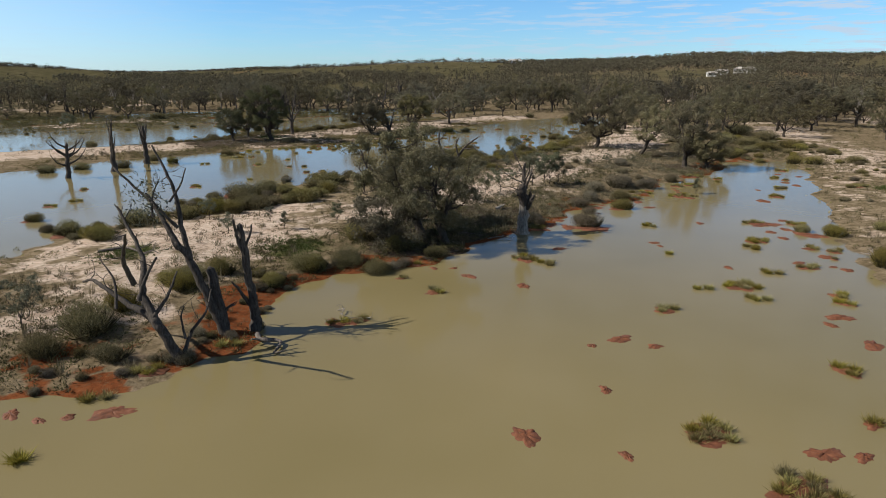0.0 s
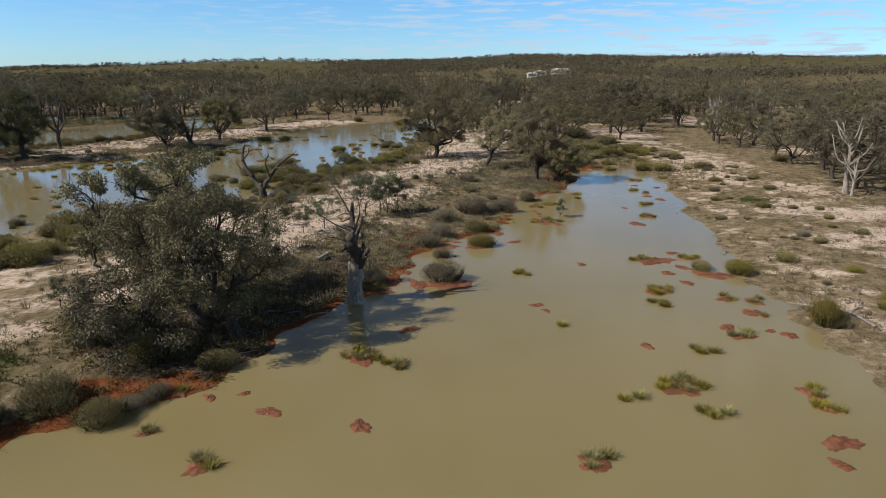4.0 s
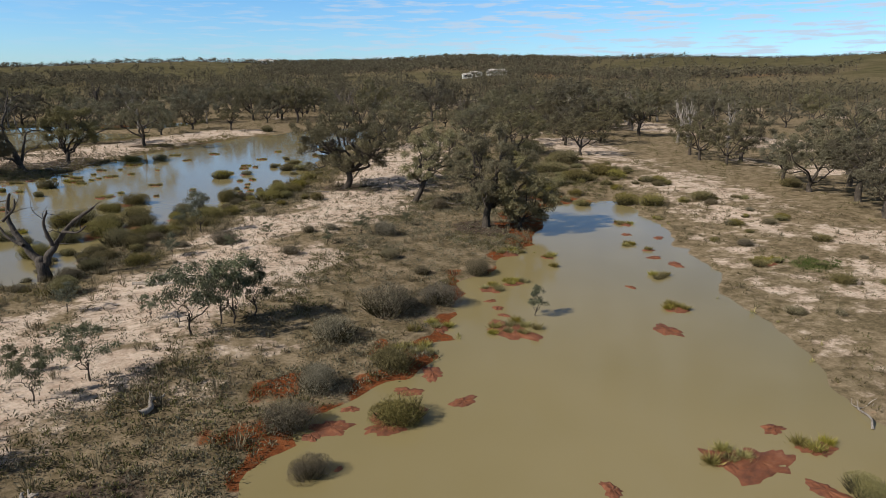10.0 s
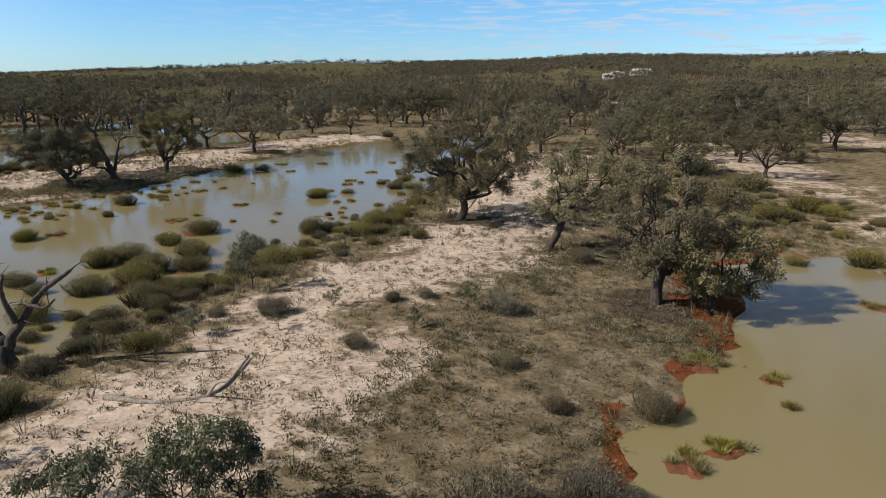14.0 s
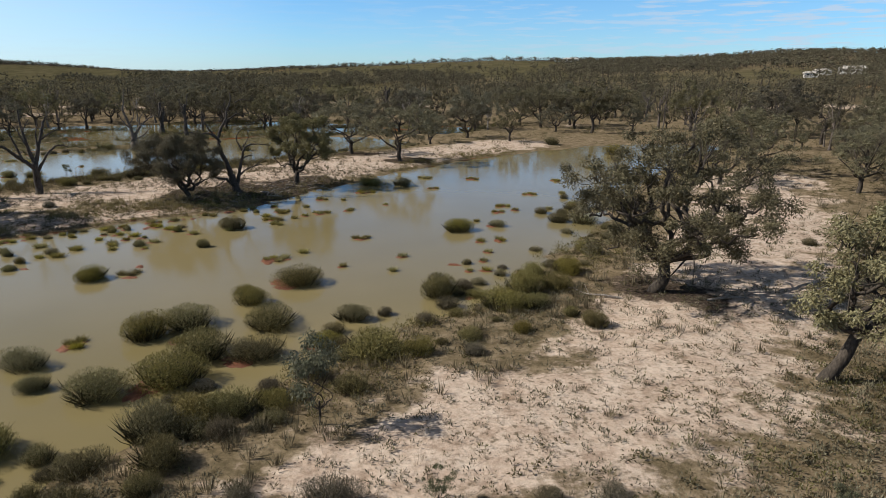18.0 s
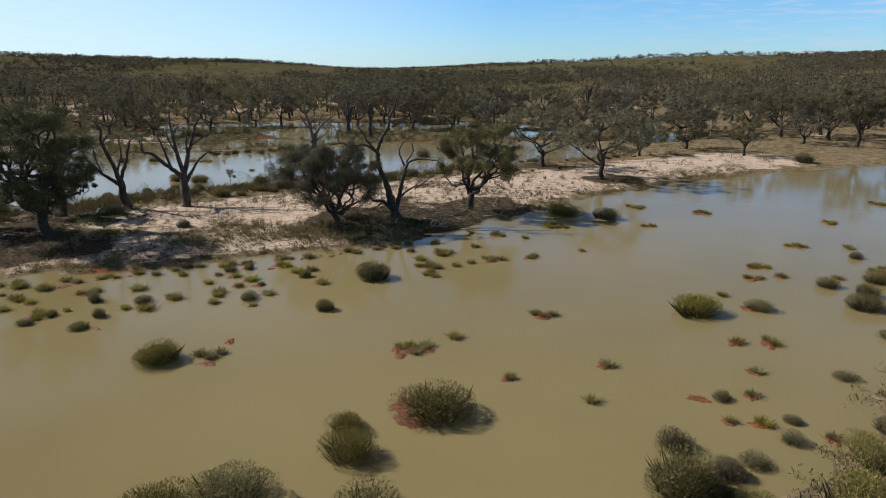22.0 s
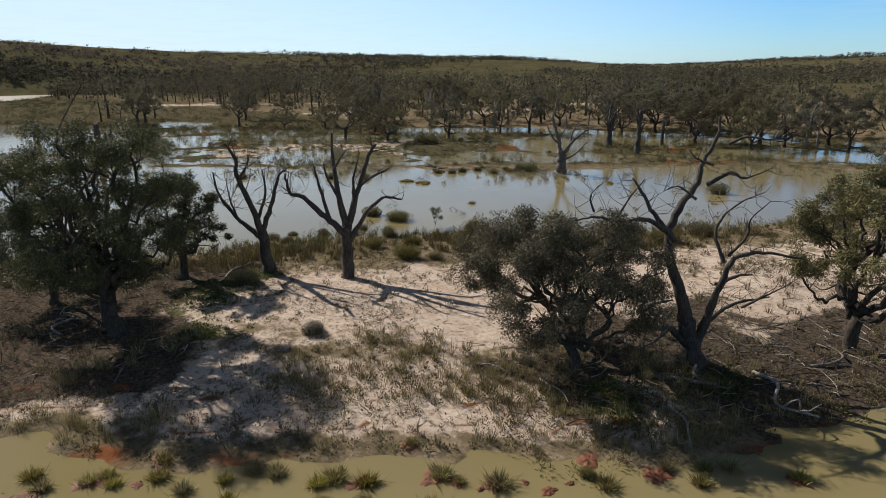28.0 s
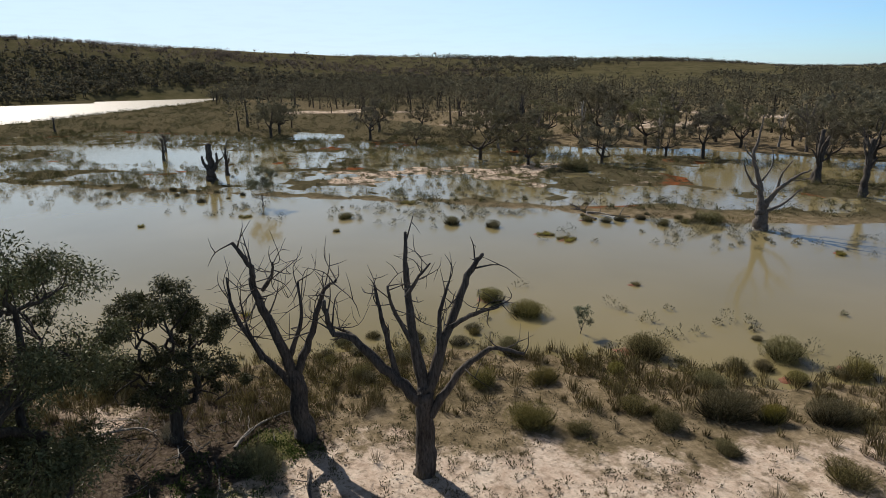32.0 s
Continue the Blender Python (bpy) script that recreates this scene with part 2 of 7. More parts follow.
def noise_node(nodes, links, scale, detail=4.0, rough=0.55, vec=None):
    n = nodes.new("ShaderNodeTexNoise")
    n.inputs["Scale"].default_value, n.inputs["Detail"].default_value, n.inputs["Roughness"].default_value = scale, detail, rough
    if vec is not None:
        links.new(vec, n.inputs["Vector"])
    return n


def mixer(nodes, links, fac, a, b, mode="MIX"):
    m = nodes.new("ShaderNodeMix")
    m.data_type, m.blend_type = "RGBA", mode
    for sock, val in (("Factor", fac), ("A", a), ("B", b)):
        if isinstance(val, bpy.types.NodeSocket):
            links.new(val, m.inputs[sock])
        elif isinstance(val, tuple):
            m.inputs[sock].default_value = (*val, 1)
        else:
            m.inputs[sock].default_value = val
    return m.outputs["Result"]


def foliage_material(name, dark, mid, light, through=0.25, rough=0.6, gloss=0.16, patch_scale=0.9, patchy=0.22):
    """Leaves: each leaf a little different, and each plant too; some light passes through."""
    m, n, l, p = material(name)
    geo = n.new("ShaderNodeNewGeometry")
    info = n.new("ShaderNodeObjectInfo")
    r = ramp(n, [(0.0, dark), (0.55, mid), (1.0, light)])
    l.new(geo.outputs["Random Per Island"], r.inputs["Fac"])
    hue = n.new("ShaderNodeHueSaturation")
    mr = n.new("ShaderNodeMapRange")
    mr.inputs["To Min"].default_value, mr.inputs["To Max"].default_value = 0.75, 1.25
    l.new(info.outputs["Random"], mr.inputs["Value"])
    l.new(mr.outputs["Result"], hue.inputs["Value"])
    mh = n.new("ShaderNodeMapRange")
    mh.inputs["To Min"].default_value, mh.inputs["To Max"].default_value = 0.487, 0.51
    l.new(info.outputs["Random"], mh.inputs["Value"])
    l.new(mh.outputs["Result"], hue.inputs["Hue"])
    spin = n.new("ShaderNodeMath")
    spin.operation = "MULTIPLY"
    spin.inputs[1].default_value = 7.31
    l.new(info.outputs["Random"], spin.inputs[0])
    rest = n.new("ShaderNodeMath")
    rest.operation = "FRACT"
    l.new(spin.outputs["Value"], rest.inputs[0])
    ms = n.new("ShaderNodeMapRange")
    ms.inputs["To Min"].default_value, ms.inputs["To Max"].default_value = 0.78, 1.22
    l.new(rest.outputs["Value"], ms.inputs["Value"])
    l.new(ms.outputs["Result"], hue.inputs["Saturation"])
    tc = n.new("ShaderNodeTexCoord")
    nz = noise_node(n, l, patch_scale, 2.0, 0.5, tc.outputs["Object"])
    patch = ramp(n, [(0.3, (1 - patchy, 1 - patchy, 1 - patchy)), (0.7, (1 + patchy, 1 + patchy, 1 + 0.7 * patchy))])
    l.new(nz.outputs["Fac"], patch.inputs["Fac"])
    l.new(mixer(n, l, 1.0, r.outputs["Color"], patch.outputs["Color"], "MULTIPLY"), hue.inputs["Color"])
    l.new(hue.outputs["Color"], p.inputs["Base Color"])
    p.inputs["Roughness"].default_value = rough
    p.inputs["Specular IOR Level"].default_value = gloss
    tr = n.new("ShaderNodeBsdfTranslucent")
    l.new(hue.outputs["Color"], tr.inputs["Color"])
    mx = n.new("ShaderNodeMixShader")
    mx.inputs["Fac"].default_value = through
    l.new(p.outputs["BSDF"], mx.inputs[1])
    l.new(tr.outputs["BSDF"], mx.inputs[2])
    l.new(mx.outputs["Shader"], n["Material Output"].inputs["Surface"])
    return m


def bark_material(name, dark, light, scale=3.0):
    m, n, l, p = material(name)
    tc = n.new("ShaderNodeTexCoord")
    mp = n.new("ShaderNodeMapping")
    mp.inputs["Scale"].default_value = (scale * 2.2, scale * 2.2, scale * 0.5)
    l.new(tc.outputs["Object"], mp.inputs["Vector"])
    a = noise_node(n, l, 1.6, 6.0, 0.65, mp.outputs["Vector"])
    b = noise_node(n, l, 0.7, 2.0, 0.5, tc.outputs["Object"])
    r = ramp(n, [(0.33, dark), (0.68, light)])
    l.new(a.outputs["Fac"], r.inputs["Fac"])
    g = ramp(n, [(0.3, (0.65, 0.65, 0.66)), (0.75, (1.2, 1.17, 1.12))])
    l.new(b.outputs["Fac"], g.inputs["Fac"])
    l.new(mixer(n, l, 1.0, r.outputs["Color"], g.outputs["Color"], "MULTIPLY"), p.inputs["Base Color"])
    bump = n.new("ShaderNodeBump")
    bump.inputs["Strength"].default_value, bump.inputs["Distance"].default_value = 0.7, 0.05
    l.new(a.outputs["Fac"], bump.inputs["Height"])
    l.new(bump.outputs["Normal"], p.inputs["Normal"])
    p.inputs["Roughness"].default_value = 0.88
    p.inputs["Specular IOR Level"].default_value = 0.2
    return m


# twigs within the bushes, with the inner shade put into their dark colour
shaded_twig = bark_material("shaded_twigs", (0.04, 0.036, 0.018), (0.10, 0.09, 0.045), 8.0)
gum_leaf = foliage_material("gum_leaves", (0.098, 0.088, 0.047), (0.155, 0.141, 0.079), (0.235, 0.215, 0.132), 0.18)
# greener gum leaves, darkened too for the backlit side of the bar's gums
backlit_green_leaf = foliage_material("backlit_green_leaves", (0.048, 0.052, 0.024), (0.088, 0.093, 0.043), (0.155, 0.156, 0.080), 0.2)
pale_gum_leaf = foliage_material("pale_gum_leaves", (0.118, 0.106, 0.064), (0.185, 0.168, 0.104), (0.265, 0.243, 0.165), 0.18)
# far and woodland leaves: distance haze is put in as a bluer, paler colour
far_leaf = foliage_material("far_leaves", (0.112, 0.102, 0.066), (0.155, 0.142, 0.094), (0.205, 0.19, 0.132), 0.34, 0.9, 0.05)
wood_leaf = foliage_material("woodland_leaves", (0.125, 0.114, 0.084), (0.146, 0.133, 0.100), (0.168, 0.154, 0.118), 0.38, 1.0, 0.0, 0.17, 0.45)
hill_leaf = foliage_material("hill_leaves", (0.092, 0.074, 0.064), (0.112, 0.090, 0.078), (0.135, 0.108, 0.092), 0.5, 1.0, 0.0, 0.08, 0.4)
sap_leaf = foliage_material("sapling_leaves", (0.07, 0.08, 0.05), (0.13, 0.14, 0.09), (0.22, 0.225, 0.155))
lignum = foliage_material("lignum_stems", (0.105, 0.093, 0.034), (0.205, 0.180, 0.068), (0.32, 0.282, 0.115), 0.18)
grey_stem = foliage_material("grey_stems", (0.095, 0.082, 0.057), (0.19, 0.166, 0.115), (0.31, 0.275, 0.195), 0.14)
grass_leaf = foliage_material("tuft_blades", (0.15, 0.132, 0.042), (0.275, 0.242, 0.082), (0.41, 0.36, 0.145), 0.3)
dry_grass = foliage_material("dry_blades", (0.12, 0.098, 0.055), (0.20, 0.165, 0.095), (0.32, 0.27, 0.17), 0.2)
saltbush_leaf = foliage_material("saltbush_leaves", (0.085, 0.075, 0.042), (0.155, 0.136, 0.078), (0.25, 0.22, 0.135), 0.2)
dark_scrub = foliage_material("dark_scrub_leaves", (0.045, 0.043, 0.020), (0.088, 0.082, 0.037), (0.15, 0.137, 0.065), 0.15)
herb_leaf = foliage_material("herb_leaves", (0.05, 0.075, 0.02), (0.09, 0.13, 0.035), (0.15, 0.19, 0.06), 0.25)
shore_leaf = foliage_material("shore_shrub_stems", (0.085, 0.074, 0.034), (0.165, 0.143, 0.070), (0.27, 0.235, 0.125), 0.14)
live_bark = bark_material("live_bark", (0.035, 0.029, 0.023), (0.115, 0.098, 0.080))
# dark brown dead bark; on the bar its darkness stands for backlit shade
dark_and_backlit_bark = bark_material("dark_and_backlit_bark", (0.036, 0.031, 0.027), (0.135, 0.118, 0.102))
dead_bark = bark_material("dead_bark", (0.065, 0.055, 0.047), (0.24, 0.21, 0.185))
pale_bark = bark_material("pale_dead_bark", (0.16, 0.145, 0.125), (0.46, 0.42, 0.37))

# the ground: olive scrub soil, pale sand, red mud, brown litter, green herbs, by the painted zones
ground_mat, gn, gl, gp = material("ground")
g_tc = gn.new("ShaderNodeTexCoord")
g_zone = gn.new("ShaderNodeAttribute")
g_zone.attribute_name = "zone"
g_zone2 = gn.new("ShaderNodeAttribute")
g_zone2.attribute_name = "zone_b"
g_sep, g_sep2 = gn.new("ShaderNodeSeparateColor"), gn.new("ShaderNodeSeparateColor")
gl.new(g_zone.outputs["Color"], g_sep.inputs["Color"])
gl.new(g_zone2.outputs["Color"], g_sep2.inputs["Color"])
pos = g_tc.outputs["Object"]
n_fine = noise_node(gn, gl, 5.0, 6.0, 0.7, pos)
n_mid = noise_node(gn, gl, 0.9, 8.0, 0.72, pos)
n_big = noise_node(gn, gl, 0.09, 4.0, 0.55, pos)
n_patch = noise_node(gn, gl, 0.4, 9.0, 0.68, pos)


def sharpen(mask, grain, amount, lo, hi):
    """A zone's edge broken up by noise."""
    add = gn.new("ShaderNodeMath")
    add.operation = "MULTIPLY_ADD"
    gl.new(grain, add.inputs[0])
    add.inputs[1].default_value = amount
    gl.new(mask, add.inputs[2])
    mr = gn.new("ShaderNodeMapRange")
    mr.interpolation_type = "SMOOTHSTEP"
    mr.inputs["From Min"].default_value, mr.inputs["From Max"].default_value = lo + amount * 0.5, hi + amount * 0.5
    gl.new(add.outputs["Value"], mr.inputs["Value"])
    return mr.outputs["Result"]


c_scrub = ramp(gn, [(0.34, (0.098, 0.075, 0.046)), (0.48, (0.222, 0.168, 0.105)), (0.62, (0.38, 0.295, 0.20))])
gl.new(n_mid.outputs["Fac"], c_scrub.inputs["Fac"])
c_far = ramp(gn, [(0.38, (0.105, 0.105, 0.050)), (0.62, (0.20, 0.165, 0.095))])
gl.new(n_big.outputs["Fac"], c_far.inputs["Fac"])
c_sand = ramp(gn, [(0.30, (0.33, 0.24, 0.17)), (0.45, (0.56, 0.44, 0.34)), (0.64, (0.71, 0.595, 0.48))])
gl.new(n_mid.outputs["Fac"], c_sand.inputs["Fac"])
c_red = ramp(gn, [(0.30, (0.10, 0.036, 0.016)), (0.55, (0.215, 0.072, 0.028)), (0.8, (0.30, 0.125, 0.055))])
gl.new(n_mid.outputs["Fac"], c_red.inputs["Fac"])
c_litter = ramp(gn, [(0.32, (0.036, 0.027, 0.020)), (0.52, (0.095, 0.073, 0.055)), (0.75, (0.19, 0.152, 0.118))])
gl.new(n_fine.outputs["Fac"], c_litter.inputs["Fac"])
c_green = ramp(gn, [(0.3, (0.065, 0.07, 0.024)), (0.7, (0.20, 0.19, 0.085))])
gl.new(n_fine.outputs["Fac"], c_green.inputs["Fac"])
g_col = mixer(gn, gl, 0.25, c_scrub.outputs["Color"], c_far.outputs["Color"])
c_floor = ramp(gn, [(0.35, (0.055, 0.050, 0.028)), (0.65, (0.115, 0.10, 0.058))])
gl.new(n_mid.outputs["Fac"], c_floor.inputs["Fac"])
g_col = mixer(gn, gl, g_sep.outputs["Blue"], g_col, c_floor.outputs["Color"])
c_past = ramp(gn, [(0.35, (0.066, 0.064, 0.030)), (0.65, (0.125, 0.112, 0.060))])
gl.new(n_big.outputs["Fac"], c_past.inputs["Fac"])
g_col = mixer(gn, gl, g_zone.outputs["Alpha"], g_col, c_past.outputs["Color"])
g_col = mixer(gn, gl, sharpen(g_sep.outputs["Red"], n_patch.outputs["Fac"], 2.2, 0.34, 0.66), g_col, c_sand.outputs["Color"])
g_col = mixer(gn, gl, sharpen(g_sep2.outputs["Red"], n_mid.outputs["Fac"], 1.7, 0.35, 0.65), g_col, c_litter.outputs["Color"])
g_col = mixer(gn, gl, sharpen(g_sep2.outputs["Green"], n_mid.outputs["Fac"], 0.9, 0.35, 0.65), g_col, c_green.outputs["Color"])
g_col = mixer(gn, gl, sharpen(g_sep.outputs["Green"], n_mid.outputs["Fac"], 0.9, 0.35, 0.62), g_col, c_red.outputs["Color"])
grain = ramp(gn, [(0.25, (0.62, 0.62, 0.62)), (0.6, (1.0, 1.0, 1.0)), (0.85, (1.22, 1.2, 1.18))])
gl.new(n_fine.outputs["Fac"], grain.inputs["Fac"])
g_col = mixer(gn, gl, 0.8, g_col, mixer(gn, gl, 1.0, g_col, grain.outputs["Color"], "MULTIPLY"))
n_spot = noise_node(gn, gl, 3.4, 4.0, 0.65, pos)
spot = ramp(gn, [(0.53, (0, 0, 0)), (0.64, (0.85, 0.85, 0.85))])
gl.new(n_spot.outputs["Fac"], spot.inputs["Fac"])
n_dens = noise_node(gn, gl, 0.16, 3.0, 0.6, pos)
dens = ramp(gn, [(0.36, (0.25, 0.25, 0.25)), (0.58, (0.92, 0.92, 0.92))])
gl.new(n_dens.outputs["Fac"], dens.inputs["Fac"])
spot_f = mixer(gn, gl, 1.0, spot.outputs["Color"], dens.outputs["Color"], "MULTIPLY")
c_spot = ramp(gn, [(0.35, (0.072, 0.057, 0.032)), (0.65, (0.145, 0.115, 0.068))])
gl.new(n_fine.outputs["Fac"], c_spot.inputs["Fac"])
g_col = mixer(gn, gl, spot_f, g_col, c_spot.outputs["Color"])
g_col = mixer(gn, gl, g_sep2.outputs["Blue"], g_col, (0.40, 0.22, 0.11))
gl.new(g_col, gp.inputs["Base Color"])
gp.inputs["Roughness"].default_value = 0.95
gp.inputs["Specular IOR Level"].default_value = 0.0
g_bump = gn.new("ShaderNodeBump")
g_bump.inputs["Strength"].default_value, g_bump.inputs["Distance"].default_value = 0.8, 0.10
gl.new(n_fine.outputs["Fac"], g_bump.inputs["Height"])
gl.new(g_bump.outputs["Normal"], gp.inputs["Normal"])

# turbid flood water
water_mat, an, al, ap = material("turbid_water")
a_tc = an.new("ShaderNodeTexCoord")
a_big = noise_node(an, al, 0.05, 3.0, 0.5, a_tc.outputs["Object"])
a_col = ramp(an, [(0.35, (0.218, 0.180, 0.081)), (0.65, (0.257, 0.211, 0.103))])
al.new(a_big.outputs["Fac"], a_col.inputs["Fac"])
al.new(a_col.outputs["Color"], ap.inputs["Base Color"])
ap.inputs["Roughness"].default_value = 0.11
ap.inputs["IOR"].default_value = 1.36
a_rip = noise_node(an, al, 1.6, 3.0, 0.5, a_tc.outputs["Object"])
a_bump = an.new("ShaderNodeBump")
a_bump.inputs["Strength"].default_value, a_bump.inputs["Distance"].default_value = 0.16, 0.02
al.new(a_rip.outputs["Fac"], a_bump.inputs["Height"])
al.new(a_bump.outputs["Normal"], ap.inputs["Normal"])

# wet red mud of the islets
mud_mat, mn, ml, mp_ = material("red_mud")
m_tc = mn.new("ShaderNodeTexCoord")
m_n = noise_node(mn, ml, 4.5, 6.0, 0.65, m_tc.outputs["Object"])
m_r = ramp(mn, [(0.30, (0.075, 0.030, 0.015)), (0.55, (0.19, 0.066, 0.028)), (0.78, (0.27, 0.12, 0.06))])
ml.new(m_n.outputs["Fac"], m_r.inputs["Fac"])
ml.new(m_r.outputs["Color"], mp_.inputs["Base Color"])
mp_.inputs["Roughness"].default_value = 0.75
m_b = mn.new("ShaderNodeBump")
m_b.inputs["Strength"].default_value, m_b.inputs["Distance"].default_value = 0.8, 0.05
ml.new(m_n.outputs["Fac"], m_b.inputs["Height"])
ml.new(m_b.outputs["Normal"], mp_.inputs["Normal"])

# ---------------------------------------------------------------- the plan
POND_A = [(-90, -60), (-48, 8), (-28, 22), (-20, 26), (-16, 27), (-13, 30), (-10.5, 33), (-10.5, 37), (-11, 41), (-8, 44.5), (0, 48), (4, 54),
          (7, 58), (9.3, 60.6), (12.0, 64.6), (14.6, 68.4), (17.8, 71.6), (21.4, 73.8), (25.3, 77.4), (28.6, 82.4), (31.4, 86.6), (35, 91.5), (40.5, 95.5), (44, 101),
          (47, 108.5), (53, 111), (59, 108), (57, 100), (53, 91), (47, 79), (41, 67), (37.5, 57.5), (33, 48), (28.5, 39), (27, 28), (27, 10), (45, -60)]
POND_B = [(-125, 20), (-70, 34), (-45, 43), (-35.5, 50), (-35, 57), (-30, 65), (-26, 72), (-21, 83), (-15, 93), (-8, 96.5), (0, 96), (3, 100), (3, 105),
          (6.5, 110), (10, 114), (14, 119.5), (17, 123), (20, 128), (23, 134), (27, 144), (31, 156), (37, 170), (46, 190), (58, 212), (66, 225),
          (58, 231), (42, 226), (25, 211), (14, 199), (5, 184), (-3, 167.5), (-7.4, 155.2), (-13.3, 147.9), (-18.9, 142.9), (-25, 137.8), (-32.2, 131), (-44, 121),
          (-57, 110), (-67, 95), (-90, 68), (-140, 45)]
POND_C = [(-150, 98), (-94, 116), (-74, 131), (-60, 140), (-53, 145), (-50.5, 153), (-49, 159), (-45, 165), (-40, 171), (-32, 177), (-26, 187), (-20, 198),
          (-9, 211), (2, 223), (-6, 232), (-18, 238), (-36, 238), (-48, 222), (-59, 205), (-72, 197), (-84, 187), (-104, 168), (-120, 153), (-150, 128), (-180, 110)]
RIVER = [(-278, 136), (-316, 164), (-405, 226), (-480, 262), (-480, 222), (-438, 140), (-430, 40), (-300, 40), (-268, 100)]
POOLS = [[(-172, 128), (-150, 154), (-130, 186), (-120, 194), (-128, 174), (-158, 134)], [(-206, 130), (-186, 160), (-158, 182), (-138, 197), (-150, 176), (-184, 146)],
         [(-112, 238), (-104, 262), (-84, 268), (-52, 274), (-70, 262), (-98, 250)], [(-52, 240), (-40, 262), (-10, 262), (-20, 250)],
         [(-187, 152), (-156, 184), (-136, 179), (-153, 150)], [(-192, 208), (-179, 216), (-165, 208), (-174, 198)], [(-127, 238), (-101, 265), (-93, 254), (-119, 229)],
         [(-86, 238), (-75, 252), (-61, 230), (-75, 224)], [(-71, 261), (-64, 267), (-57, 252), (-63, 246)], [(-57, 281), (-50, 288), (-44, 271), (-52, 265)], [(-148, 193), (-143, 198), (-124, 188), (-129, 183)]]
ISLAND_SAND = [(-60, 38), (-30, 49), (-20, 57), (-11, 66), (-1, 77), (7, 86), (13, 95), (19, 105), (27, 115), (36, 130), (44, 150), (56, 180)]
BAR_SAND = [(-95, 100), (-72, 117), (-50, 134), (-37, 148), (-29, 156), (-21, 163), (-12, 172), (-4, 186), (3, 198), (12, 211), (22, 222)]
SHORE_SAND = [(-36, 133), (-27, 141), (-19, 148), (-15, 152)]
EAST_SAND = [(92, 185), (82, 153), (76, 134), (71, 115), (70, 104), (67, 96), (64, 87), (59, 77), (56, 62), (54, 42), (52, 20)]
MARSH = [(-160, 120), (-120, 152), (-84, 187), (-48, 222), (-36, 238), (10, 245), (20, 275), (-60, 290), (-120, 245), (-160, 215), (-235, 165), (-225, 120)]
RIDGE_AZ = (-180, -100, -60, -35, -28, -10, 0, 10, 18, 30, 38, 57, 76, 92, 115, 180)
RIDGE_H = (36, 38, 41, 39, 38, 30, 30, 24, 22, 15, 25, 31, 37, 42, 43, 34)
RIDGE_R0 = (250, 250, 250, 250, 250, 270, 300, 330, 360, 380, 390, 400, 440, 445, 445, 250)
RIDGE_R1 = (900, 900, 900, 900, 900, 900, 900, 900, 900, 900, 900, 820, 640, 590, 590, 900)
# (-36, 136) and (-46, 134): litter whose dark colour also stands for tree shade
LITTER = [(-36.9, 140.6, 7), (-44.2, 147.5, 6), (-16.9, 154.9, 6), (-13.0, 159.5, 6.5), (-8.1, 167.3, 6), (1.3, 55.0, 9), (37.8, 100.8, 3.5), (29.6, 126.1, 5),
          (-47, 140, 8), (1.9, 192, 5), (-8.4, 201.5, 5), (-15, 152.5, 3.5), (-8.2, 159, 6), (-12, 162, 6.5), (-20, 155.5, 3), (-19, 159, 4), (-9, 165, 6), (-42, 141, 8), (-36, 136, 5), (-46, 134, 7), (3.5, 63.5, 6), (8, 67, 4)]
GREENS = [(-12.4, 51, 3.2), (-39, 147, 3.6), (-34, 144, 2.0), (-14, 153.6, 2.6), (-25, 49, 3), (-12, 52, 3), (56, 80, 2), (-41, 151, 2), (-11.2, 158.2, 2.2)]


def plan_height(x, y):
    """Ground height, and its distance from the waterline (positive on land)."""
    x, y = np.asarray(x, float), np.asarray(y, float)
    sd = np.maximum.reduce([signed(x, y, p) for p in (POND_A, POND_B, POND_C, RIVER)])
    wob = (fnoise(x, y, 6.0, 1) - 0.5) * 3.2 + (fnoise(x, y, 1.9, 2, 2) - 0.5) * 2.2
    pool = np.maximum.reduce([signed(x, y, p) for p in POOLS])
    d = -(np.maximum(sd, pool) + wob)
    h = np.where(d > 0, 0.85 * (1 - np.exp(-d / 9.0)), np.maximum(-0.7, 0.09 * d))
    h = h + np.where(d > 0, (fnoise(x, y, 7.0, 3) - 0.5) * 0.35 * smooth(0, 6, d), 0)
    marsh = smooth(-4, 6, signed(x, y, MARSH)) * (sd < 0)
    bog = (fnoise(x, y, 9.0, 4) - 0.56) * 0.9 + (fnoise(x, y, 2.2, 5, 2) - 0.5) * 0.45
    h = np.where(d > 0, h * (1 - marsh) + marsh * np.minimum(bog * 0.6, 0.35), h)
    r, az = np.hypot(x, y - 120), np.degrees(np.arctan2(-x, y - 120))
    top, r0, r1 = (np.interp(az, RIDGE_AZ, v) for v in (RIDGE_H, RIDGE_R0, RIDGE_R1))
    up = smooth(0, 1, (r - r0) / (r1 - r0))
    hill = up * top * (0.86 + 0.28 * fnoise(x, y, 260.0, 6)) + smooth(0.02, 0.4, up) * (fnoise(x, y, 120.0, 7) - 0.5) * 9
    return h + np.where(sd < 0, np.maximum(hill, 0), 0), d


def open_hill(az, r):
    """How open the hillsides are: two stretches of grazed slope."""
    east = smooth(-34, -39, az) * (1 - smooth(-57, -63, az)) * smooth(520, 600, r) * (1 - smooth(770, 830, r))
    north = smooth(-9, -5, az) * (1 - smooth(20, 26, az)) * smooth(600, 660, r) * (1 - smooth(800, 850, r))
    return np.maximum(east, north)


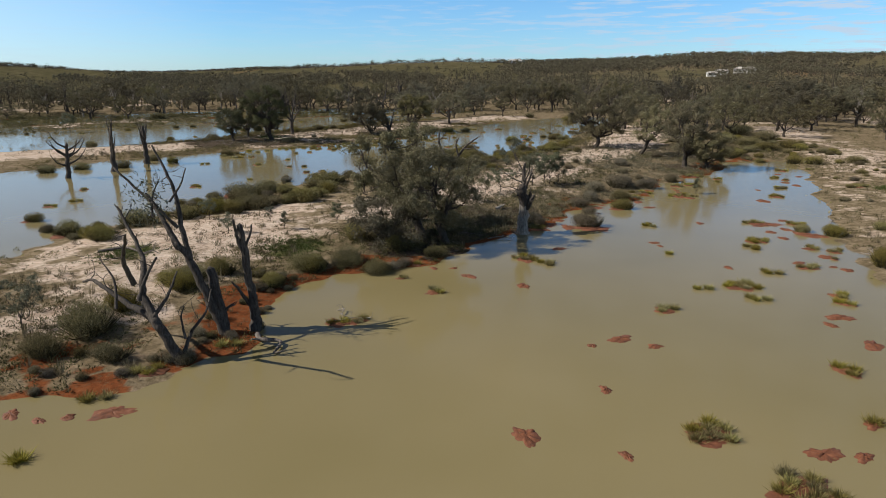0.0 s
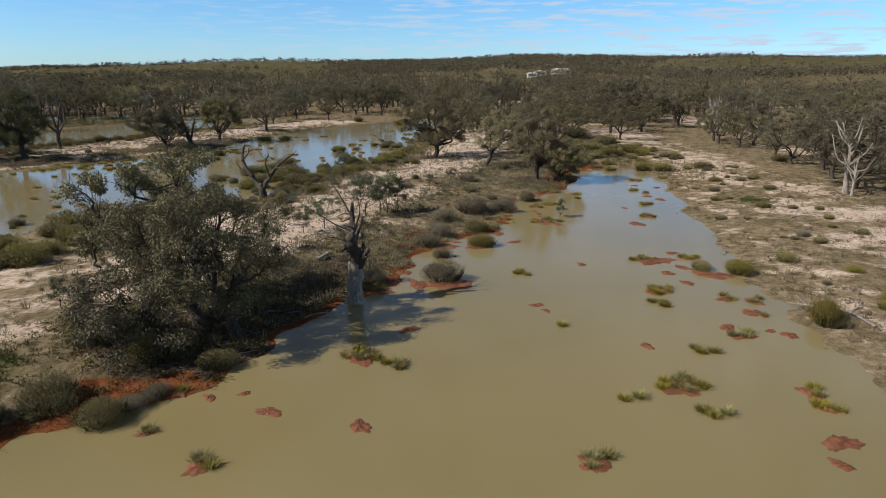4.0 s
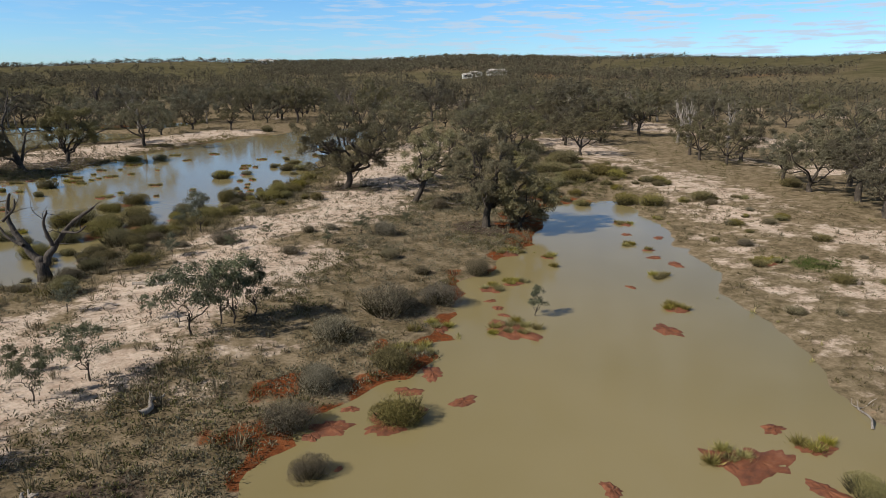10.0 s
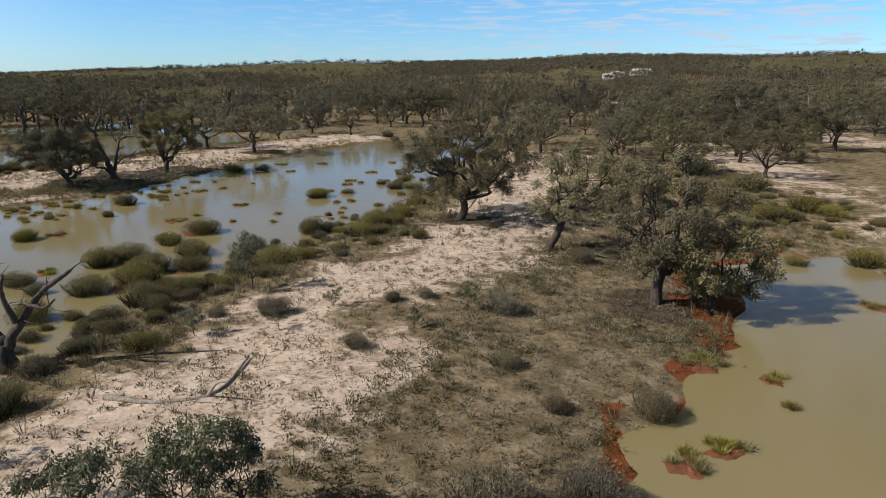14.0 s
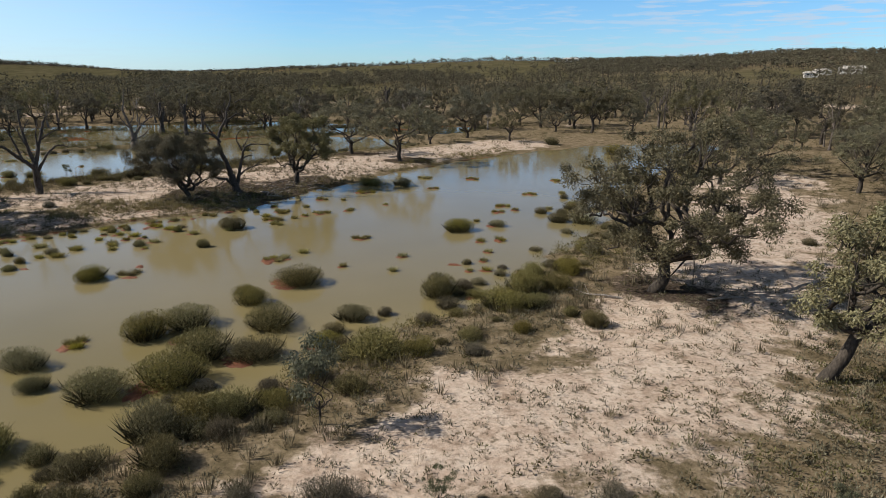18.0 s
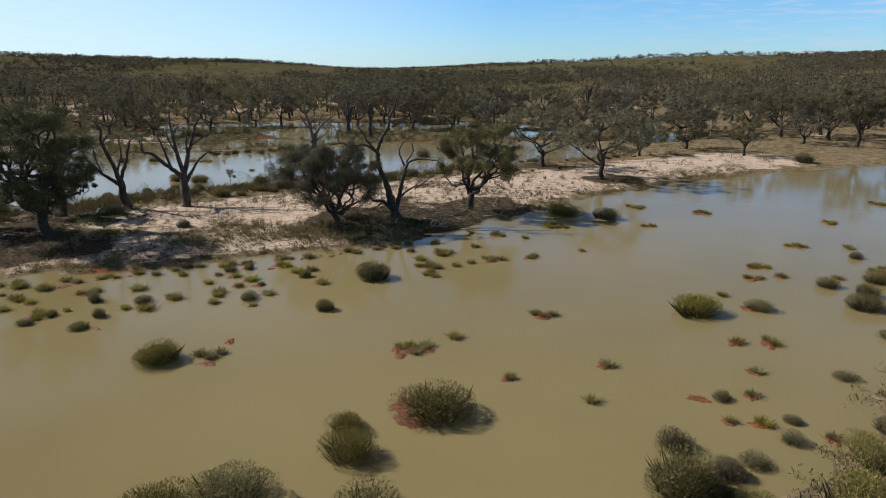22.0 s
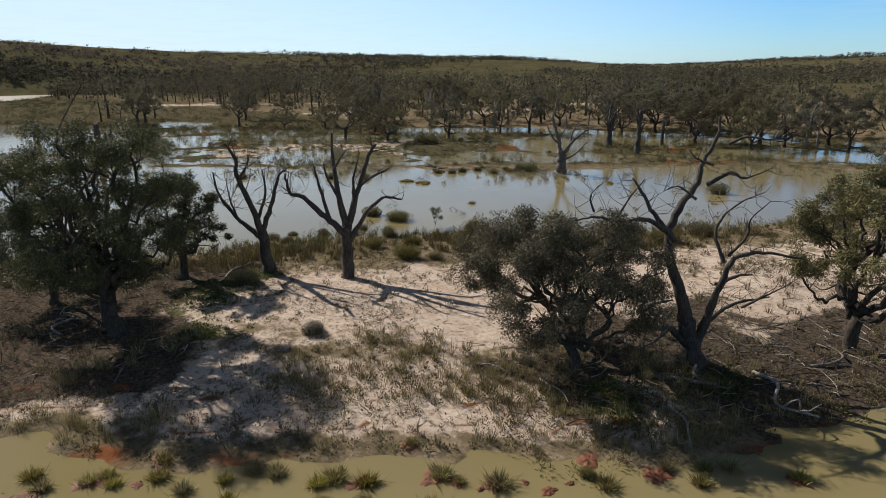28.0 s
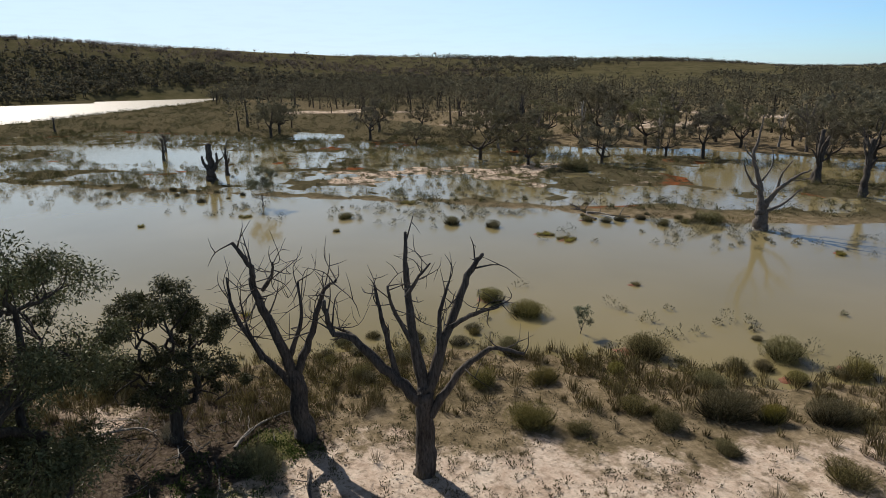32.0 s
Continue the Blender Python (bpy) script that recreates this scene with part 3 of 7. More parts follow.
def spacing(lo, hi, steps):
    """Grid lines: fine in the middle of the place, wider and wider towards the horizon."""
    (a, b, s), (c, e, t) = steps
    mid = np.arange(a, b, s)
    left, right = np.arange(a - t, c, -t)[::-1], np.arange(b, e, t)
    out, v, k = [], left[0], t
    while v > lo:
        k *= 1.16
        v -= k
        out.append(v)
    tail, v, k = [], right[-1], t
    while v < hi:
        k *= 1.16
        v += k
        tail.append(v)
    return np.concatenate([out[::-1], left, mid, right, tail])


gx = spacing(-3200, 3200, ((-70, 66, 0.55), (-230, 150, 1.7)))
gy = spacing(-900, 3600, ((14, 215, 0.6), (-20, 310, 1.7)))
GX, GY = np.meshgrid(gx, gy)
GZ, GD = plan_height(GX, GY)
nx_, ny_ = len(gx), len(gy)
idx = np.arange(nx_ * ny_).reshape(ny_, nx_)
quads = np.stack([idx[:-1, :-1], idx[:-1, 1:], idx[1:, 1:], idx[1:, :-1]], -1).reshape(-1, 4)
ground_me = fast_mesh("ground", np.stack([GX, GY, GZ], -1).reshape(-1, 3), quads, None, [ground_mat], True)

FX, FY, FD = GX.ravel(), GY.ravel(), GD.ravel()
FR = np.hypot(FX, FY - 120)


def band(pts, radius, soft=0.6):
    return 1 - smooth(radius * (1 - soft), radius * (1 + soft), seg_dist(FX, FY, pts))


bar = np.maximum(band(BAR_SAND, 7.2, 0.7), 1.2 * band(SHORE_SAND, 4.2))
sand = np.maximum.reduce([band(ISLAND_SAND, 7.5, 0.85), 0.68 * band(EAST_SAND, 8.0, 0.8)])
sand = np.maximum(sand * (-0.12 + 1.82 * fnoise(FX, FY, 8.0, 11)), bar * (0.45 + 0.95 * fnoise(FX, FY, 6.0, 11))) * smooth(0.6, 2.6, FD)
sand = np.maximum(sand, 0.6 * smooth(0.62, 0.74, fnoise(FX, FY, 30.0, 12)) * smooth(3, 8, FD) * (1 - smooth(300, 420, FR)))
near_b = 1 - smooth(7, 13, seg_dist(FX, FY, POND_B[9:21]))
sand *= 1 - 0.85 * near_b * (1 - smooth(3.5, 8.5, FD + 3 * (fnoise(FX, FY, 4.0, 23) - 0.5)))
left_a = np.clip(1 - seg_dist(FX, FY, POND_A[3:25]) / 11.0, 0, 1)
red_reach = 1.4 + 5.6 * smooth(0.42, 0.62, fnoise(FX, FY, 8.0, 13)) * smooth(0.0, 0.5, left_a)
red = (1 - smooth(0.3, 1.0, FD / red_reach)) * smooth(0.05, 0.4, left_a)
shore_b = np.clip(1 - seg_dist(FX, FY, POND_B[24:37]) / 5.0, 0, 1)
red = np.maximum(red, 0.45 * (1 - smooth(0.3, 2.4, FD)) * shore_b * smooth(0.4, 0.6, fnoise(FX, FY, 5.0, 14)))
right_a = np.clip(1 - seg_dist(FX, FY, POND_A[27:35]) / 4.0, 0, 1)
red = np.maximum(red, 0.25 * right_a)
red *= 0.3 + 0.95 * smooth(0.38, 0.56, fnoise(FX, FY, 2.6, 20))
red = np.where(FD < -1.5, np.maximum(red, 0.3), red)
bog_red = smooth(0.55, 0.7, fnoise(FX, FY, 14.0, 15)) * (inside(FX, FY, MARSH)) * (1 - smooth(0.0, 0.25, GZ.ravel()))
red = np.maximum(red, 0.7 * bog_red)
litter = np.zeros_like(FX)
for lx, ly, lr in LITTER:
    litter = np.maximum(litter, 1 - smooth(0.35, 1.2, np.hypot(FX - lx, FY - ly) / lr + 1.5 * (fnoise(FX, FY, 5.0, 17) - 0.5)))
green = np.zeros_like(FX)
for lx, ly, lr in GREENS:
    green = np.maximum(green, 0.7 * (1 - smooth(0.3, 1.3, np.hypot(FX - lx, FY - ly) / lr + 1.4 * (fnoise(FX, FY, 3.0, 18) - 0.5))))
FAZ = np.degrees(np.arctan2(-FX, FY - 120))
paddock = smooth(0.43, 0.50, fnoise(FX, FY, 190.0, 16)) * smooth(430, 520, FR) * (1 - smooth(840, 900, FR)) * (1 - 0.6 * smooth(52, 66, np.degrees(np.arctan2(-FX, FY - 120))))
paddock = np.maximum(paddock, open_hill(FAZ, FR))
green = np.maximum(green * smooth(0.3, 1.5, FD), 0.35 * paddock * (FAZ > 50))
floor = smooth(200, 380, FR) * (1 - 0.35 * smooth(450, 560, FR)) * (0.55 + 0.45 * smooth(0.4, 0.6, fnoise(FX, FY, 40.0, 19))) * (1 - paddock)
wet_floor = np.maximum(0.95 * smooth(-3, 5, signed(FX, FY, MARSH)), 0.8 * smooth(-112, -130, FX) * (FY < 245) * (FR < 430))
track = 0.42 * band([(57, 92), (51, 79), (45, 67), (41.5, 58), (37.5, 48), (33, 38)], 3.2, 0.8) * (0.5 + 0.8 * fnoise(FX, FY, 4.0, 21))
strand = 0.52 * band(SHORE_SAND, 5.0, 0.5) * smooth(0.55, 0.9, np.sin(FD * 3.1 + 2.0 * fnoise(FX, FY, 6.0, 22))) * smooth(0.2, 0.6, FD) * (1 - smooth(4.5, 6.5, FD))
pasture = np.maximum(0.92 * smooth(2, 14, FAZ) * smooth(415, 445, FR) * (1 - 0.85 * paddock * (FAZ < 50)), 0.92 * paddock * (FAZ < 50))
bank = np.zeros_like(FX)
for bx, by, br in ((262, 512, 9), (225, 470, 7), (300, 545, 14), (430, 430, 16), (-262, 858, 24)):
    bank = np.maximum(bank, 1 - smooth(0.6, 1.1, np.hypot(FX - bx, FY - by) / br))
for key, chans in (("zone", (np.maximum(sand, track), np.maximum(red, strand), np.maximum(floor, wet_floor))), ("zone_b", (litter, green, bank))):
    at = ground_me.color_attributes.new(key, "FLOAT_COLOR", "POINT")
    at.data.foreach_set("color", np.stack([*chans, pasture], -1).astype(np.float32).ravel())
ground = tagged(new("ground", ground_me), "flat floodplain of pale sand, red mud and scrubby soil rising to low hills", "ground", kind="structure")

wx, wy = np.linspace(-520, 240, 40), np.linspace(-260, 340, 30)
WX, WY = np.meshgrid(wx, wy)
wi = np.arange(1200).reshape(30, 40)
water_me = fast_mesh("water", np.stack([WX, WY, 0 * WX], -1).reshape(-1, 3), np.stack([wi[:-1, :-1], wi[:-1, 1:], wi[1:, 1:], wi[1:, :-1]], -1).reshape(-1, 4), None, [water_mat], True)
water = tagged(new("water", water_me), "still muddy olive-brown flood water mirroring the sky", "water", kind="structure")


# the wind-ruffled river beyond the flats
river_mat, rn, rl, rp = material("ruffled_river")
r_tc = rn.new("ShaderNodeTexCoord")
r_n = noise_node(rn, rl, 0.9, 4.0, 0.6, r_tc.outputs["Object"])
r_b = rn.new("ShaderNodeBump")
r_b.inputs["Strength"].default_value, r_b.inputs["Distance"].default_value = 1.0, 0.25
rl.new(r_n.outputs["Fac"], r_b.inputs["Height"])
rl.new(r_b.outputs["Normal"], rp.inputs["Normal"])
rp.inputs["Base Color"].default_value = (0.20, 0.17, 0.10, 1)
rp.inputs["Roughness"].default_value = 0.5
rp.inputs["IOR"].default_value = 1.33
RX, RY = np.meshgrid(np.linspace(-500, -250, 12), np.linspace(20, 280, 12))
ri = np.arange(144).reshape(12, 12)
river_me = fast_mesh("river_water", np.stack([RX, RY, 0 * RX + 0.02], -1).reshape(-1, 3), np.stack([ri[:-1, :-1], ri[:-1, 1:], ri[1:, 1:], ri[1:, :-1]], -1).reshape(-1, 4), None, [river_mat], True)
tagged(new("river_water", river_me), "broad river glittering in the low sun", "water", kind="structure")


def ground_z(x, y):
    """Height of the built ground sheet at a place."""
    x, y = np.atleast_1d(np.asarray(x, float)), np.atleast_1d(np.asarray(y, float))
    i, j = np.clip(np.searchsorted(gx, x) - 1, 0, nx_ - 2), np.clip(np.searchsorted(gy, y) - 1, 0, ny_ - 2)
    u, v = (x - gx[i]) / (gx[i + 1] - gx[i]), (y - gy[j]) / (gy[j + 1] - gy[j])
    return (GZ[j, i] * (1 - u) + GZ[j, i + 1] * u) * (1 - v) + (GZ[j + 1, i] * (1 - u) + GZ[j + 1, i + 1] * u) * v


def foot(x, y, sink=0.05, wet=0.12):
    """Where a thing's base goes: on the ground, or on the bed of shallow water."""
    return float(max(ground_z(x, y)[0], -wet)) - sink


# ---------------------------------------------------------------- trees
def gum(seed, high, wide, lean=(0.0, 0.0), limbs=5, clumps=70, leaves=6000, leaf=(0.23, 0.088), clump_r=0.75, fork=0.24, skirt=0.22, sides=8, thick=1.0, drop=0.5, top_bare=0, lite=False, belly=-0.45):
    """A box gum with its base at the origin: crooked limbs that carry separate pads of hanging foliage, with gaps between."""
    g = np.random.default_rng(seed)
    lx, ly = lean
    f = np.array([lx * 0.45, ly * 0.45, high * fork])
    r = 0.036 * high * thick
    trunk = Soup()
    mid = f * 0.5 + np.array([g.normal(), g.normal(), 0]) * 0.013 * high
    trunk.tube(spline([(0, 0, -0.25), (lx * 0.05, ly * 0.05, 0.15), mid, f, f + np.array([lx * 0.04, ly * 0.04, 0.25])], 4), r * 1.15, r * 0.8, sides, g, 0.06, 0.45)
    # the pads: well apart from each other over a rough dome
    count = max(6, int(round(clumps / 8)))
    pads, tries = [], 0
    apart = 0.34 * wide * (10 / count) ** 0.4
    while len(pads) < count and tries < 900:
        tries += 1
        if tries % 120 == 0:
            apart *= 0.9
        d = unit(g.normal(size=3) + np.array([0, 0, 0.35]))
        if d[2] < belly:
            continue
        q = g.uniform(0.5, 0.86)
        c = np.array([lx + d[0] * wide * 0.5 * q, ly + d[1] * wide * 0.5 * q, high * (0.55 + 0.38 * d[2] * q / 0.86)])
        if c[2] < (skirt + 0.06) * high or any(np.linalg.norm((c - p) * np.array([1, 1, 1.25])) < apart for p in pads):
            continue
        pads.append(c)
    pads = sorted(pads, key=lambda p: math.atan2(p[1] - ly, p[0] - lx))
    groups = [pads[k * len(pads) // limbs:(k + 1) * len(pads) // limbs] for k in range(limbs)]
    limb_meshes, ends, anchors = [], [], []
    for own in groups:
        if not own:
            continue
        own = sorted(own, key=lambda p: -np.linalg.norm(p - f))
        s = Soup()
        end = own[0] - np.array([0, 0, 0.04 * high])
        bow = g.normal(size=3) * np.array([0.07, 0.07, 0.035]) * high
        path = spline([f - np.array([0, 0, 0.15]), f + (end - f) * np.array([0.3, 0.3, 0.24]) + bow, f + (end - f) * np.array([0.66, 0.66, 0.62]) - bow * 0.8, end], 3 if lite else 6)
        if not lite:
            path[2:-1] += g.normal(size=(len(path) - 3, 3)) * 0.010 * high
        r1 = r * g.uniform(0.52, 0.7)
        s.tube(path, r1, r * 0.13, 4 if lite else max(6, sides - 2), g, 0.09)
        ends.append((own[0], path[-4:]))
        for p in own[1:]:
            e = p - np.array([0, 0, 0.03 * high])
            i = int(np.clip(np.argmin(np.sum((path - (f + (e - f) * 0.5)) ** 2, 1)), 2, len(path) - 3))
            side = spline([path[i], path[i] + (e - path[i]) * 0.5 + g.normal(size=3) * 0.05 * high, e], 3 if lite else 6)
            if not lite:
                side[1:-1] += g.normal(size=(len(side) - 2, 3)) * 0.009 * high
            s.tube(side, r * 0.34, r * 0.10, 3 if lite else 6, g, 0.09)
            ends.append((p, side[-4:]))
        for _ in range(0 if lite else 3):
            i = int(g.integers(2, len(path) - 2))
            e = path[i] + g.normal(size=3) * np.array([0.10, 0.10, 0.05]) * wide
            e[2] = max(e[2], skirt * high * 0.7)
            stub = spline([path[i], (path[i] + e) / 2 + g.normal(size=3) * 0.03 * high, e], 4)
            s.tube(stub, r * 0.17, r * 0.04, 5, g, 0.08)
            anchors += list(stub[2:])
        limb_meshes.append(s)
        anchors += list(path[len(path) // 2:])
    crown, twigs = Soup(), Soup()
    per = max(3, leaves // clumps)
    each = max(3, int(round(clumps / max(1, len(ends)))))
    pad_r = 0.5 * wide * 0.80 / math.sqrt(max(4, len(ends)) / 3.2)
    for c0, tail in ends:
        size = pad_r * g.uniform(0.75, 1.25)
        for k in range(each):
            d = unit(g.normal(size=3) + np.array([0, 0, 0.45]))
            c = c0 + d * size * g.uniform(0.35, 1.0) * np.array([1, 1, 0.62])
            if c[2] < skirt * high:
                c[2] = skirt * high + g.uniform(0, 0.08) * high
            p = tail[int(g.integers(len(tail)))]
            if not lite:
                twigs.tube(spline([p, (p + c) / 2 + g.normal(size=3) * 0.10 * size, c], 3), r * 0.075, r * 0.022, 4, g, 0.05, cap=False)
            elif k % 3 == 0:
                twigs.tube(np.array([p, c]), r * 0.1, r * 0.03, 3, g, 0.05, cap=False)
            cr = clump_r * g.uniform(0.4, 0.9)
            n = int(per * g.uniform(0.5, 1.5))
            o = unit(g.normal(size=(n, 3)) + np.array([0, 0, 0.15])) * (g.random((n, 1)) ** 0.4) * np.array([cr, cr, cr * 0.75])
            o[:, 2] -= 0.35 * cr * g.random(n) ** 3
            grow = unit(g.normal(size=(n, 3)) * 0.8 + o * 0.6 / cr + np.array([0, 0, -drop]))
            if lite:
                crown.lump(c, cr * 0.42, g, 0.8, 0.3)
            crown.leaves(c + o, grow, leaf[0], leaf[1], g, unit(o + 0.35 * cr * d))
    for _ in range(top_bare):
        p = anchors[int(g.integers(len(anchors)))]
        e = p + np.array([g.normal() * 0.11 * wide, g.normal() * 0.11 * wide, g.uniform(0.10, 0.28) * high])
        bare = spline([p, (p + e) / 2 + g.normal(size=3) * 0.3, e], 5)
        twigs.tube(bare, r * 0.17, r * 0.03, 4, g, 0.05)
        for _ in range(0 if lite else 3):
            q = bare[int(g.integers(2, len(bare)))]
            e2 = q + unit(g.normal(size=3) + np.array([0, 0, 0.4])) * 0.08 * high
            twigs.tube(np.array([q, (q + e2) / 2 + g.normal(size=3) * 0.06, e2]), r * 0.07, r * 0.02, 4, g, 0.05)
    return trunk, limb_meshes, twigs, crown


def gum_thing(name, label, seed, leafmat, bark, split=True, group="", **kw):
    """The tree as a thing: trunk > limb, twigs; crown."""
    trunk, limbs, twigs, crown = gum(seed, **kw)
    top = new(name)
    if split:
        t = part("trunk", trunk.mesh("trunk", bark, True), top)
        for s in limbs:
            part("limb", s.mesh("limb", bark, True), t)
        tagged(part("twig_mass", twigs.mesh("twig_mass", bark, False), t), kind="stuff")
    else:
        for s in limbs + [twigs]:
            trunk.add(np.vstack(s.v), np.vstack(s.q), np.vstack(s.t) if s.t else None)
        part("trunk", trunk.mesh("trunk", bark, True), top)
    part("crown", crown.mesh("crown", leafmat), top)
    return tagged(top, label, "tree", group)


def put(ob, x, y, turn=0.0, scale=1.0, sink=0.05, wet=0.12):
    ob.matrix_basis = Matrix.LocRotScale((x, y, foot(x, y, sink, wet)), Euler((0, 0, turn)), (scale, scale, scale))
    return ob


def copy_at(ob, x, y, turn, scale, sink=0.05, stretch=1.0, wet=0.12):
    c = copy_thing(ob, Matrix())
    c.matrix_basis = Matrix.LocRotScale((x, y, foot(x, y, sink, wet)), Euler((0, 0, turn)), (scale, scale, scale * stretch))
    return c


# the large trees near the way, each its own
put(gum_thing("gum_tree", "gnarled box gum leaning back over the scrub with bare limb ends", 31, gum_leaf, live_bark, high=10.4, wide=9.5, lean=(-2.4, 3.4), limbs=6, clumps=130, leaves=34000,
              leaf=(0.19, 0.072), clump_r=0.85, fork=0.22, skirt=0.16, top_bare=16, belly=-0.7), -1.7, 55.0)
put(gum_thing("gum_tree", "low box gum with foliage hanging to the red mud", 33, gum_leaf, live_bark, high=3.9, wide=6.4, lean=(-0.4, -0.2), limbs=5, clumps=70, leaves=14000, leaf=(0.18, 0.07), clump_r=0.75, fork=0.15,
              skirt=0.05, belly=-0.95), -4.6, 51.9)
put(gum_thing("gum_tree", "broad dark box gum leaning over the water from the island shore", 11, gum_leaf, live_bark, high=9.0, wide=9.6, lean=(-1.6, 0.3), limbs=6,
              clumps=200, leaves=42000, leaf=(0.17, 0.062), clump_r=0.9, fork=0.2, skirt=0.10, top_bare=6, belly=-0.95), 0.3, 53.6)
put(gum_thing("gum_tree", "dense dark box gum with foliage down to the ground", 12, pale_gum_leaf, live_bark, high=10.0, wide=9.2, lean=(0.5, 0.2), limbs=6, clumps=170, leaves=34000, leaf=(0.17, 0.064),
              clump_r=0.9, fork=0.2, skirt=0.07, top_bare=3, belly=-0.95), 37.8, 100.8)
put(gum_thing("gum_tree", "low spreading box gum beside the head of the pond", 22, pale_gum_leaf, live_bark, high=5.8, wide=7.6, limbs=5, clumps=90, leaves=16000, clump_r=0.8, fork=0.15,
              skirt=0.05, belly=-0.95), 40.9, 99.6)
put(gum_thing("gum_tree", "tall open box gum with bare dead twigs on top", 13, gum_leaf, live_bark, high=11.4, wide=14.6, lean=(1.0, 0.3), limbs=9, clumps=240, leaves=56000, leaf=(0.19, 0.072), clump_r=0.9,
              fork=0.2, skirt=0.09, top_bare=18, belly=-0.75), 29.6, 126.1)
put(gum_thing("gum_tree", "slanting box gum with an open brownish crown on pale sand", 14, pale_gum_leaf, live_bark, high=8.6, wide=8.4, lean=(2.9, 0.4), limbs=5, clumps=110, leaves=20000, leaf=(0.19, 0.072),
              clump_r=0.75, fork=0.28, skirt=0.3, top_bare=8), 34.5, 113.2)
put(gum_thing("gum_tree", "large dark box gum throwing deep shade on leaf litter", 15, backlit_green_leaf, live_bark, high=12.2, wide=11.0, lean=(-1.2, -0.2), limbs=8, clumps=270, leaves=100000, leaf=(0.15, 0.05),
              clump_r=0.92, fork=0.2, skirt=0.07, top_bare=12, belly=-0.9), -36.9, 140.6)
put(gum_thing("gum_tree", "dense dark box gum with low branches over leaf litter", 35, backlit_green_leaf, live_bark, high=7.4, wide=6.8, lean=(-0.5, 0.3), limbs=6, clumps=110, leaves=30000, leaf=(0.16, 0.056),
              clump_r=0.85, fork=0.16, skirt=0.1, belly=-0.9), -45.0, 139.6)
put(gum_thing("gum_tree", "small upright box gum beside dead trees", 16, backlit_green_leaf, live_bark, high=7.8, wide=6.4, lean=(0.2, 0.2), limbs=6, clumps=100, leaves=26000, leaf=(0.17, 0.06), clump_r=0.6, fork=0.25,
              skirt=0.24, top_bare=4), -44.2, 147.5)
put(gum_thing("gum_tree", "round-crowned box gum with a forked trunk near the shore", 17, gum_leaf, live_bark, high=7.8, wide=11.0, lean=(-1.0, 0.1), limbs=8, clumps=230, leaves=96000, leaf=(0.145, 0.048),
              clump_r=0.9, fork=0.13, skirt=0.26, belly=-0.4), -16.9, 154.9)
put(gum_thing("gum_tree", "upright box gum with a dense crown on dark litter", 18, gum_leaf, live_bark, high=10.2, wide=9.4, lean=(0.6, 0.3), limbs=7, clumps=170, leaves=52000, leaf=(0.17, 0.062), clump_r=0.8,
              fork=0.2, skirt=0.18), -8.1, 167.3)

# other trees of the floodplain: eight grown shapes, set out one by one
MID_LABELS = ("grey-green box gum with a domed crown", "dark box gum with a low forked trunk", "broad box gum with clumped foliage", "spreading box gum with a flat crown",
              "narrow box gum with an uneven crown", "open-crowned box gum showing its limbs", "dense rounded box gum", "ragged box gum with bare twigs")
mid_kinds = []
for k, text in enumerate(MID_LABELS):
    kw = dict(high=8.6, wide=(11, 9.5, 11.5, 12, 8.5, 10, 10.5, 9.5)[k], limbs=5, clumps=(84, 76, 92, 84, 70, 62, 96, 56)[k], leaves=(13500, 12600, 14300, 13500, 11300, 9600, 15000, 8000)[k],
              leaf=(0.185, 0.082), clump_r=1.0, fork=(0.2, 0.15, 0.2, 0.22, 0.26, 0.25, 0.18, 0.25)[k], skirt=(0.2, 0.16, 0.18, 0.26, 0.2, 0.3, 0.1, 0.26)[k], sides=6, lite=True,
              top_bare=(1, 2, 2, 1, 5, 7, 1, 12)[k])
    mid_kinds.append(gum_thing("gum_tree", text + " on the floodplain", 40 + k, far_leaf, live_bark, split=False, group="floodplain trees", **kw))
mid_used = [0] * 8


def mid_tree(k, x, y, high, turn, stretch=1.0):
    k %= 8
    sc = high / 8.6
    if mid_used[k] == 0:
        ob = mid_kinds[k]
        ob.matrix_basis = Matrix.LocRotScale((x, y, foot(x, y)), Euler((0, 0, turn)), (sc, sc, sc * stretch))
    else:
        copy_at(mid_kinds[k], x, y, turn, sc, stretch=stretch).scale = (sc, sc, sc * stretch)
    mid_used[k] += 1


PLACED = [(1.9, 192.0, 10.2), (-8.4, 200.5, 9.6), (11.0, 232, 7.8), (3.8, 221.3, 7.2), (20.6, 225.5, 7.0), (-43.9, 151.1, 0), (82.5, 161.1, 7.8), (90.7, 131.8, 7.4), (96.2, 128.3, 8.6),
          (84.8, 109.4, 6.5), (81.4, 96.2, 10.8), (73.0, 82.5, 9.7), (94.5, 138.5, 7.4), (86.4, 168.2, 8.4), (70.3, 163.7, 8.2), (112.3, 192, 8.6), (78.9, 171.2, 6.8), (91, 126, 6.8),
          (37.8, 259, 10), (55.0, 181.1, 9.5), (71.5, 181.8, 7.6), (102.4, 228.5, 7.8), (-180.3, 195.9, 10.3), (-158.7, 213.4, 9.7)]
